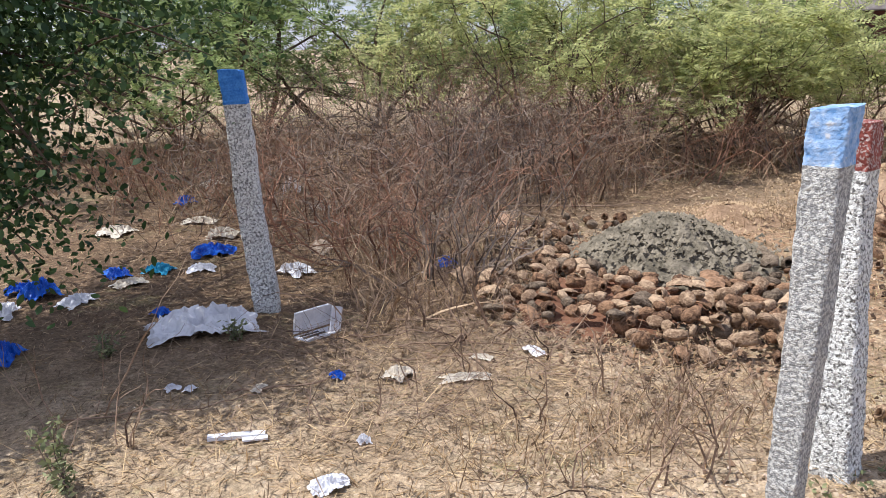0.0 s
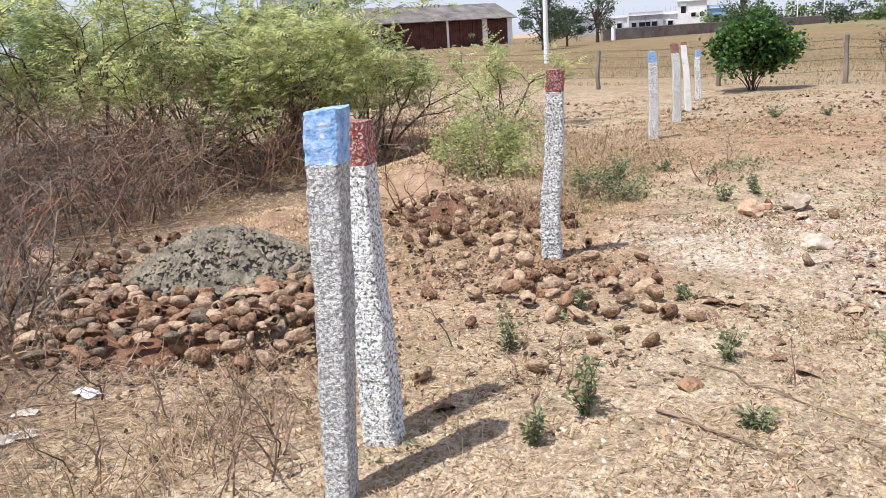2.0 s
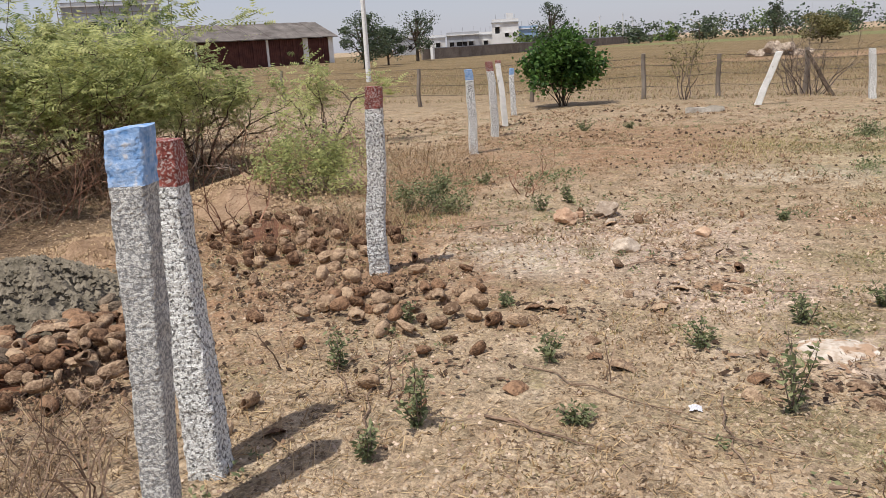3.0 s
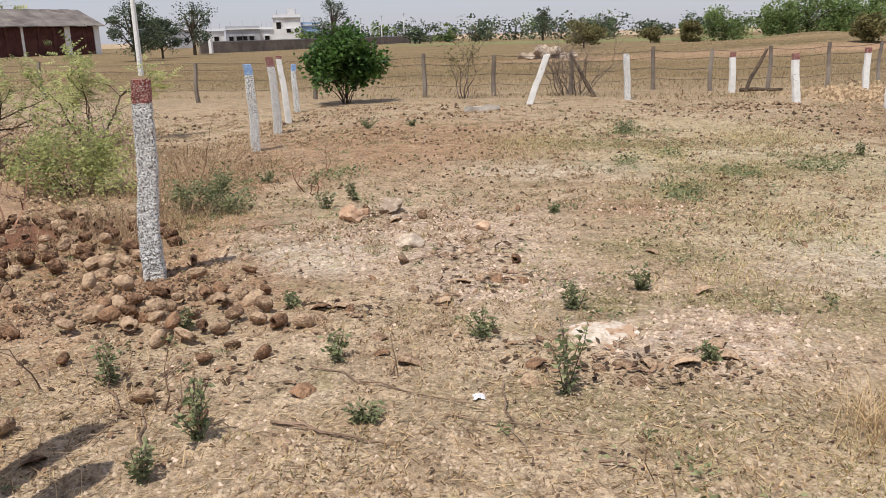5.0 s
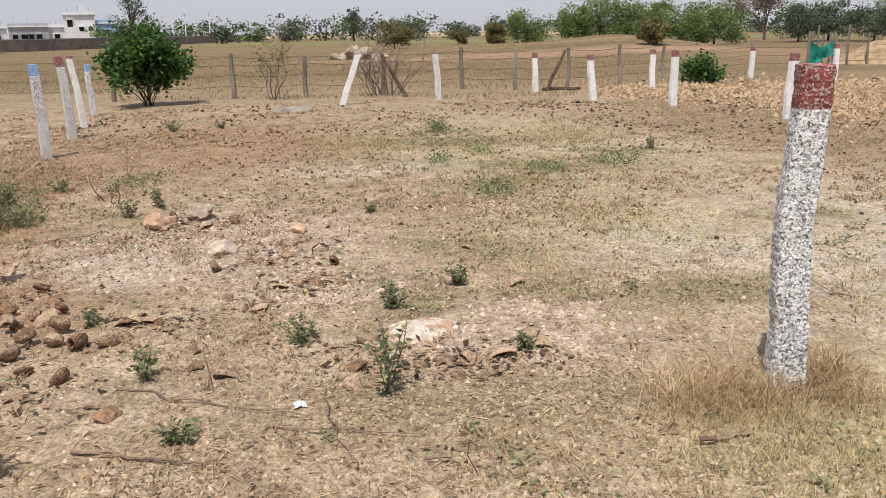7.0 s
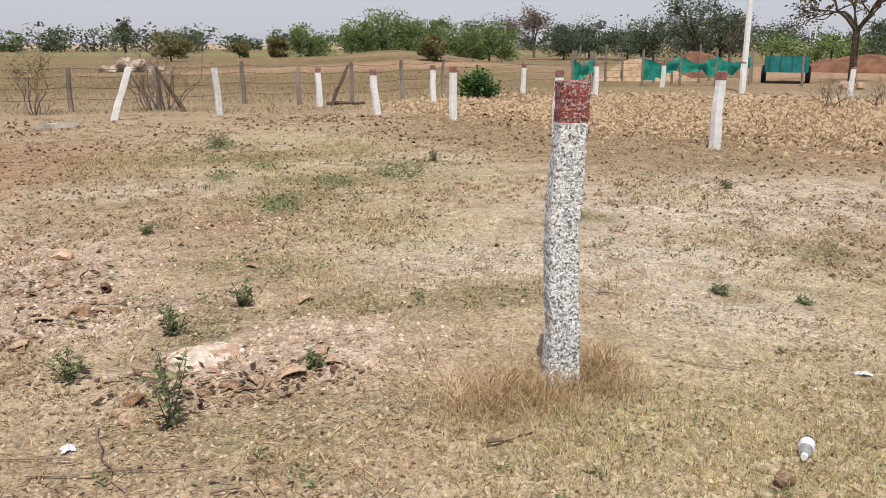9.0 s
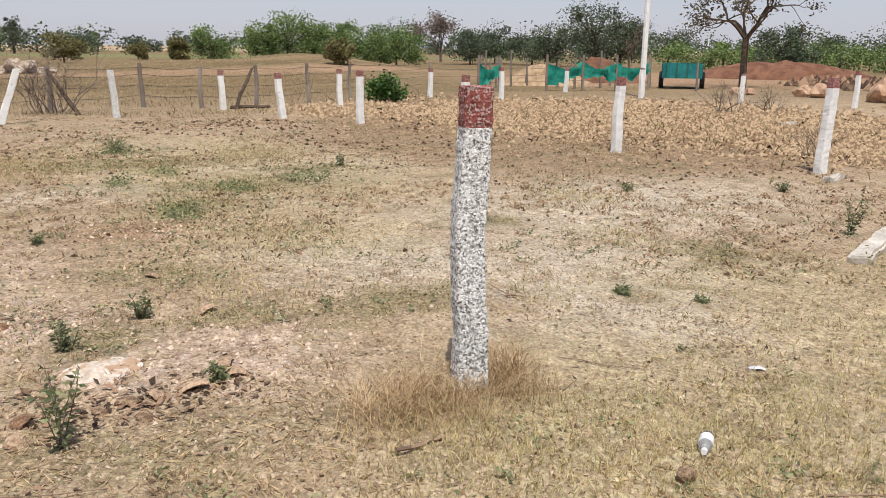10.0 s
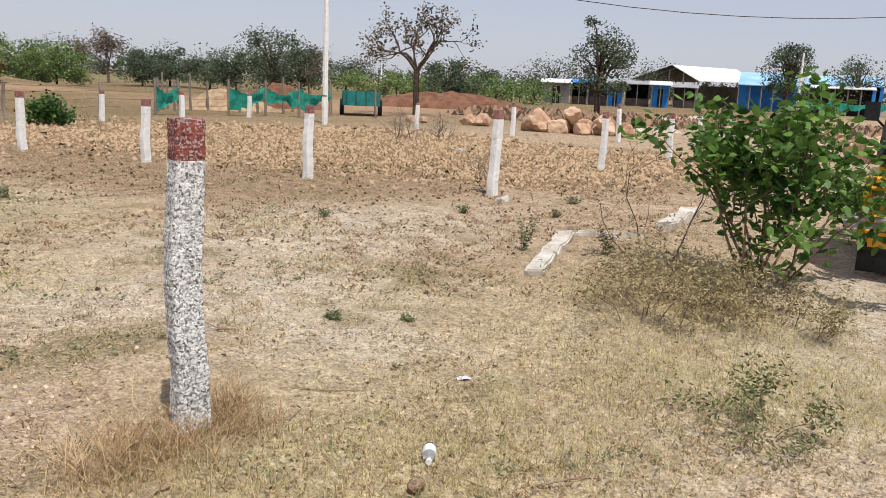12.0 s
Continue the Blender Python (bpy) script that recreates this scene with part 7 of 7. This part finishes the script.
def crumbs(name, p, size, mat, label, category="pebbles", squash=0.6, extra=None):
    """Small angular stones: eight-sided lumps."""
    n = len(p)
    s = size * sr.uniform(0.35, 1.5, n) ** 1.3 * np.maximum(1, np.hypot(p[:, 0], p[:, 1]) / 9)
    z = heights(p) + (0 if extra is None else extra)
    a = sr.uniform(0, 2 * math.pi, n)
    c = np.concatenate([p, (z + s * squash * 0.35)[:, None]], 1)
    e1 = np.stack([np.cos(a), np.sin(a), sr.normal(size=n) * 0.3], 1) * s[:, None] * sr.uniform(0.7, 1.3, (n, 1))
    e2 = np.stack([-np.sin(a), np.cos(a), sr.normal(size=n) * 0.3], 1) * s[:, None] * sr.uniform(0.5, 1.0, (n, 1))
    e3 = np.stack([sr.normal(size=n) * 0.3, sr.normal(size=n) * 0.3, np.ones(n)], 1) * s[:, None] * squash
    top = c + e3
    ring = [c + e1, c + e2 * 1.1 + e3 * 0.2, c - e1 * 0.9, c - e2]
    ring = [r * 1.0 - np.array([0, 0, 1.0]) * s[:, None] * squash * 0.5 for r in ring]
    v = np.stack([top] + ring, 1).reshape(-1, 3)
    f = (np.arange(n) * 5)[:, None, None] + np.array([(0, 1, 2), (0, 2, 3), (0, 3, 4), (0, 4, 1)])[None]
    f = f.reshape(-1, 3)
    me = bpy.data.meshes.new(name)
    me.vertices.add(len(v))
    me.vertices.foreach_set("co", v.astype(np.float32).ravel())
    me.loops.add(f.size)
    me.loops.foreach_set("vertex_index", f.astype(np.int32).ravel())
    me.polygons.add(len(f))
    me.polygons.foreach_set("loop_start", np.arange(0, f.size, 3, dtype=np.int32))
    me.polygons.foreach_set("loop_total", np.full(len(f), 3, dtype=np.int32))
    me.materials.append(M[mat])
    me.update(calc_edges=True)
    return tagged(new(name, me), label, category, kind="stuff")


def disc(n, items):
    """Points in soft round patches (x, y, rx, ry)."""
    out = []
    for x, y, rx, ry in items:
        k = max(1, int(n * rx * ry / sum(i[2] * i[3] for i in items)))
        q = sr.normal(size=(k, 2)) * 0.5
        out.append(q * np.array([rx, ry]) + np.array([x, y]))
    return np.concatenate(out)


def clumped(c, per, r):
    """Points gathered round the centres c, with a spread that differs from clump to clump."""
    k = np.repeat(np.arange(len(c)), per)
    spread = r * sr.uniform(0.4, 1.5, len(c))[k]
    return c[k] + sr.normal(size=(len(k), 2)) * spread[:, None]


def tangle(name, p, low, high, length, width, mat, label):
    """Fine crooked twigs lying and hanging across one another."""
    n = len(p)
    a = sr.uniform(0, 2 * math.pi, n)
    tilt = sr.normal(size=n) * 0.45
    d = np.stack([np.cos(a) * np.cos(tilt), np.sin(a) * np.cos(tilt), np.sin(tilt)], 1)
    L = (length * sr.uniform(0.4, 1.5, n))[:, None]
    q = np.concatenate([p, (heights(p) + low + (high - low) * sr.uniform(size=n) ** 1.5)[:, None]], 1)
    up = sr.normal(size=(n, 3)) * 0.4 + np.array([0, 0, 0.8])
    w = np.cross(d, up)
    w *= (width * sr.uniform(0.6, 1.4, n) / 2 / np.linalg.norm(w, axis=1))[:, None]
    quads = []
    for k in range(4):
        e = q + (d + sr.normal(size=(n, 3)) * 0.28) * L / 4
        e[:, 2] = np.maximum(e[:, 2], 0.012)
        w2 = w * 0.78
        quads.append(np.stack([q - w, q + w, e + w2, e - w2], 1))
        q, w = e, w2
    return tagged(cloud(name, np.concatenate(quads), 4, mat), label, "dry twigs", kind="stuff")


p = ring_points(36000, 1.5, 22)
strewn("straw_litter", p[patchy(p, 0.9, -0.18, 3)], 0.085, 0.0045, "straw", "pale dry straw strewn over the soil")
p = ring_points(60000, 1.5, 20)
strewn("leaf_litter", p[patchy(p, 1.3, 0.0, 8)], 0.030, 0.006, "litter", "brown dry leaf and bark crumbs on the soil")
p = disc(26000, [(0.3, 5.2, 2.0, 2.4), (1.4, 3.6, 1.8, 1.0), (2.0, 7.5, 3.6, 2.2), (5.5, 8.2, 3.0, 1.8), (0.8, 2.9, 1.5, 0.7), (1.7, 2.6, 0.8, 0.5)])
strewn("scrub_litter", p, 0.06, 0.006, "litter", "matted dry twigs and leaves under the scrub", 0.3)
p = disc(3600, [(0.6, 3.4, 2.0, 0.9), (1.5, 3.0, 1.3, 0.8), (1.3, 4.4, 1.4, 0.7), (2.6, 2.2, 1.0, 0.7), (4.6, 4.2, 1.5, 1.2)])
strewn("straw_mat", p, 0.13, 0.004, "straw", "matted pale straw over brown soil", 0.3)
p = ring_points(70000, 1.5, 16, 20)
crumbs("pebbles", p[patchy(p, 0.8, -0.25, 17)], 0.0085, "pebble", "small pale stones and grit on the soil")
p = ring_points(16000, 1.6, 18, 20)
crumbs("clods", p[patchy(p, 0.7, 0.05, 5)], 0.010, "litter", "small brown clods and droppings")
p = disc(34000, [(15.5, -8.0, 4.5, 2.6), (13.0, -11.0, 4.0, 3.6), (19, -8.6, 4.0, 3.4), (17, -12.5, 4.5, 3.4), (11, -14, 3.6, 3.2), (19.5, -5, 2.4, 1.8), (9.6, -10.5, 1.8, 2.2)])
crumbs("gravel_chunks", p, 0.025, "gravel", "ochre broken stone chunks covering the plots", "gravel")
p = disc(3600, [(24, -33, 5, 3), (20, -36, 5, 4), (16, -38, 4, 4), (13, -36, 3.5, 4), (28, -30, 4, 3)])
crumbs("debris", p, 0.05, "bark_chip", "dark brown rubble and waste before the stalls", "rubble", 0.9)
p = disc(2600, [(3.12, 4.66, 0.9, 0.85)])
u = np.minimum(1, np.hypot((p[:, 0] - 3.12) / 0.95, (p[:, 1] - 4.66) / 0.85))
crumbs("soil_crumbs", p, 0.02, "grey_soil", "grey soil crumbs on and round the heap", "soil", 0.7, 0.36 * (np.cos(u * math.pi) * 0.5 + 0.5) ** 0.85 - 0.015 * (u < 0.95))
p = disc(5200, [(6.7, 6.1, 1.2, 0.95), (4.5, 5.75, 0.8, 0.6)])
u1 = np.minimum(1, np.hypot((p[:, 0] - 6.7) / 1.1, (p[:, 1] - 6.1) / 1.1))
u2 = np.minimum(1, np.hypot((p[:, 0] - 4.5) / 0.7, (p[:, 1] - 5.75) / 0.7))
crumbs("sand_crumbs", p, 0.013, "gravel", "pinkish soil crumbs on the sandy heaps", "soil", 0.7, 0.25 * (np.cos(u1 * math.pi) * 0.5 + 0.5) + 0.12 * (np.cos(u2 * math.pi) * 0.5 + 0.5))
p = disc(7000, [(2.42, 3.95, 0.9, 1.2), (2.5, 3.3, 0.5, 0.6), (5.5, 4.6, 0.9, 0.7), (4.3, 3.0, 0.8, 0.9)])
p = p[np.hypot(p[:, 0] - 3.12, p[:, 1] - 4.66) > 0.5]
ob = crumbs("husk_fibre", p, 0.013, "bark_chip", "reddish-brown fibre crumbs between the husks", "husk fibre")
ob.location.z = 0.012

# grass
p = disc(26000, [(2.75, -1.75, 0.75, 0.8), (2.5, -2.6, 0.9, 0.9), (2.6, -3.9, 1.2, 1.0), (3.0, -1.2, 0.5, 0.5), (3.4, -5.3, 1.3, 0.9), (1.7, -4.4, 0.8, 1.0)])
blades("short_grass", p, 0.055, 0.0035, "grass", "short yellow-green grass", 0.9)
p = disc(1900, [(3.36, -1.28, 0.3, 0.26), (3.32, -1.08, 0.3, 0.22), (3.4, -1.62, 0.22, 0.22), (3.62, -1.66, 0.22, 0.2)])
blades("dry_tuft", p, 0.13, 0.0035, "straw", "dry brown grass tuft round the post foot", 1.3)
p = disc(7000, [(6.6, -1.2, 0.9, 0.7), (8.2, -0.4, 0.7, 0.4), (9.2, -1.0, 0.8, 0.5), (5.2, -0.7, 0.6, 0.45), (5.9, -3.7, 0.6, 0.4), (10.5, -0.3, 1.0, 0.5), (12, -1.5, 1.6, 0.9), (11.5, 1.5, 1.6, 0.8), (4.6, -2.4, 0.5, 0.35), (7.6, -4.2, 0.9, 0.6), (6.4, 3.6, 0.8, 0.5)])
blades("grass_patch", p, 0.06, 0.006, "grass", "sparse patches of yellowing short grass", 0.9)
p = disc(2600, [(8.16, -0.36, 0.35, 0.25), (9.12, -1.0, 0.45, 0.25), (9.64, -1.83, 0.45, 0.3), (7.73, -0.4, 0.3, 0.2), (10.48, -0.29, 0.4, 0.2), (12.7, 0.3, 0.5, 0.3), (9.9, 0.2, 0.4, 0.2), (8.6, 3.3, 0.5, 0.3)])
q = leaves(np.concatenate([p, (heights(p) + sr.uniform(0.01, 0.05, len(p)))[:, None]], 1), 0.038, sr, 0.5, -0.2, 0.9)
tagged(cloud("creeping_weed", q, 4, "weed_leaf"), "low creeping green weeds on bare soil", "weed", kind="stuff")

p = ring_points(30000, 2.6, 19, 42, 156)
p = p[patchy(p, 0.8, 0.02, 12)]
blades("dry_stubble", p[::2], 0.035, 0.010, "straw", "sparse pale grass stubble", 1.2)
blades("dull_stubble", p[1::2], 0.03, 0.007, "olive_tuft", "sparse dull green stubble", 1.2)
p = disc(1500, [(15, -8.5, 5, 3), (12, -12, 4, 4), (18, -12, 4, 3)])
blades("gravel_weeds", p, 0.12, 0.02, "weed_dull", "thin weeds between the gravel stones", 1.0)

# clumps of dry, dull and green growth, chips and stones on the bare plot
p = ring_points(3600, 2.0, 17, 38, 152, True)
p = p[patchy(p, 0.9, -0.05, 21)]
blades("brown_tufts", clumped(p, 14, 0.035), 0.04, 0.006, "brown_tuft", "low brown tufts of dead grass", 1.6)
p = ring_points(2400, 3.0, 17, 42, 152, True)
p = p[patchy(p, 0.7, 0.05, 33)]
blades("olive_tufts", clumped(p, 14, 0.045), 0.035, 0.008, "olive_tuft", "low olive tufts of trodden grass", 1.5)
mats = [(4.78, -0.7, 0.25, 0.8), (4.85, -1.55, 0.35, 0.5), (5.25, -4.1, 0.3, 0.45), (5.9, -0.2, 0.35, 0.5), (8.3, -0.5, 0.4, 0.7), (9.4, -1.0, 0.5, 1.1), (11.4, 0.2, 0.6, 1.4), (10.4, -2.1, 0.3, 0.8), (4.6, 0.1, 0.3, 0.3), (6.8, -2.9, 0.25, 0.4)]
blades("olive_mat", clumped(disc(620, mats), 14, 0.04), 0.03, 0.008, "olive_tuft", "matted olive weeds in low patches", 1.6)
p = ring_points(1000, 2.2, 15, 40, 150, True)
p = clumped(np.concatenate([p[patchy(p, 0.6, 0.08, 44)], disc(110, mats)]), 16, 0.035)
q = leaves(np.concatenate([p, (heights(p) + sr.uniform(0.005, 0.04, len(p)))[:, None]], 1), 0.026, sr, 0.5, -0.2, 0.9)
tagged(cloud("green_rosettes", q, 4, "weed_leaf"), "small green weed rosettes dotted over the soil", "weed", kind="stuff")
p = ring_points(6400, 6, 19, 44, 146, True)
p = p[patchy(p, 0.55, -0.02, 81)]
blades("dark_tufts", clumped(p, 9, 0.06), 0.042, 0.016, "brown_tuft", "scattered brown clumps on the open plot", 2.0)
p = ring_points(2600, 6, 19, 50, 135, True)
p = p[patchy(p, 0.5, 0.05, 87)]
blades("green_tufts", clumped(p, 9, 0.07), 0.03, 0.016, "weed_leaf", "scattered green clumps on the open plot", 2.2)
p = ring_points(9000, 6, 18, 44, 146, True)
crumbs("dark_clods", p[patchy(p, 0.6, -0.05, 93)], 0.019, "bark_chip", "small dark clods on the open plot")
p = ring_points(7000, 2.0, 14, 35, 150, True)
strewn("bark_chips", p[patchy(p, 1.1, 0.12, 51)], 0.035, 0.014, "bark_chip", "dark curled bark and husk chips on the soil", 0.12, 0.006)
p = disc(700, [(3.75, 0.0, 0.3, 0.5), (3.85, -0.3, 0.25, 0.4), (5.0, 0.85, 0.3, 0.4), (4.35, 1.5, 0.2, 0.3), (4.6, 1.05, 0.2, 0.25), (3.95, 0.5, 0.2, 0.3), (5.6, 1.2, 0.4, 0.4), (3.2, 1.9, 0.4, 0.5), (6.6, 2.1, 0.4, 0.4)])
strewn("husk_chips", p, 0.055, 0.022, "bark_chip", "broken brown husk flakes strewn in heaps", 0.14, 0.008)
p = ring_points(7000, 1.8, 13, 30, 150)
crumbs("pale_stones", p[patchy(p, 0.9, 0.0, 61)], 0.009, "rubble", "pale pinkish stones on bare soil")
crumbs("pink_rubble", disc(1600, [(6.1, 1.7, 1.1, 1.0), (5.1, 0.7, 0.6, 0.6), (7.2, -0.1, 0.5, 0.7), (4.3, -0.4, 0.5, 0.8)]), 0.013, "rubble", "pinkish broken rubble in a flat spread", "rubble")

# tall dry growth in the scrub and in the field behind the fence
p = disc(11000, [(2.6, 8.2, 2.4, 1.4), (4.6, 8.6, 2.0, 1.2), (1.0, 8.6, 1.6, 1.6), (6.5, 8.0, 1.8, 0.9), (1.6, 6.3, 0.9, 1.0), (3.2, 7.2, 1.3, 0.6), (8.3, 6.9, 1.6, 0.8), (-0.5, 10.0, 1.6, 1.4), (3.0, 10.6, 4.0, 1.6), (1.5, 12.5, 4.0, 2.0)])
p = p[p[:, 1] > 5.0]
p = p[patchy(p, 1.1, 0.05, 6)]
blades("dry_undergrowth", p[::2], 0.55, 0.006, "red_twig", "tangled reddish-brown dry undergrowth", 1.1, "dry undergrowth")
blades("tan_undergrowth", p[1::2], 0.5, 0.006, "tan_twig", "tangled tan dry undergrowth", 1.3, "dry undergrowth")
p = disc(5000, [(1.4, 5.6, 0.9, 0.7), (1.6, 4.6, 0.7, 0.5), (1.2, 2.6, 0.7, 0.3), (1.9, 2.6, 0.6, 0.35), (5.6, 4.2, 1.0, 0.7), (6.2, 3.9, 0.9, 0.6), (4.6, 5.6, 0.8, 0.5), (8.0, 4.6, 1.5, 0.8), (9.5, 5.8, 1.5, 0.9)])
blades("dry_grass", p, 0.19, 0.004, "brown_tuft", "thin standing dry grass", 0.9)
p = np.stack([18.5 + 40 * sr.uniform(size=60000) ** 1.4, sr.uniform(-9, 30, 60000)], 1)
p = p[(p[:, 0] > 20.5 + 0.1 * np.abs(p[:, 1] - 4)) | (np.abs(p[:, 0] - 20) < 1.2)]
p = p[patchy(p * np.array([1.0, 0.25]), 0.5, -0.12, 71)]
blades("field_grass", p[::2], 0.12, 0.014, "brown_tuft", "dry tan grass in the fenced field", 0.9)
blades("field_weeds", p[1::2], 0.10, 0.014, "olive_tuft", "dull olive grass in the fenced field", 0.9)

# crooked twigs through the scrub and over the ground before it
p = disc(5200, [(2.6, 8.0, 1.8, 1.0), (1.2, 7.0, 1.2, 1.1), (3.6, 7.6, 1.3, 0.8), (1.5, 5.6, 0.9, 0.8), (0.6, 8.6, 1.3, 1.2), (4.8, 8.3, 1.2, 0.8)])
p = p[p[:, 1] > 4.9]
tangle("grey_tangle", p[::2], 0.02, 0.95, 0.5, 0.007, "grey_twig", "tangle of fine grey leafless twigs")
tangle("brown_tangle", p[1::2], 0.02, 0.9, 0.5, 0.006, "dry_twig", "tangle of fine brown leafless twigs")
p = disc(1500, [(1.35, 4.7, 0.7, 0.6), (0.9, 4.0, 0.9, 0.35), (1.5, 3.7, 0.7, 0.3), (2.0, 2.7, 0.6, 0.35), (1.0, 3.2, 1.0, 0.4)])
tangle("fallen_twigs", p, 0.005, 0.08, 0.28, 0.0036, "dry_twig", "dry fallen twigs lying over one another")
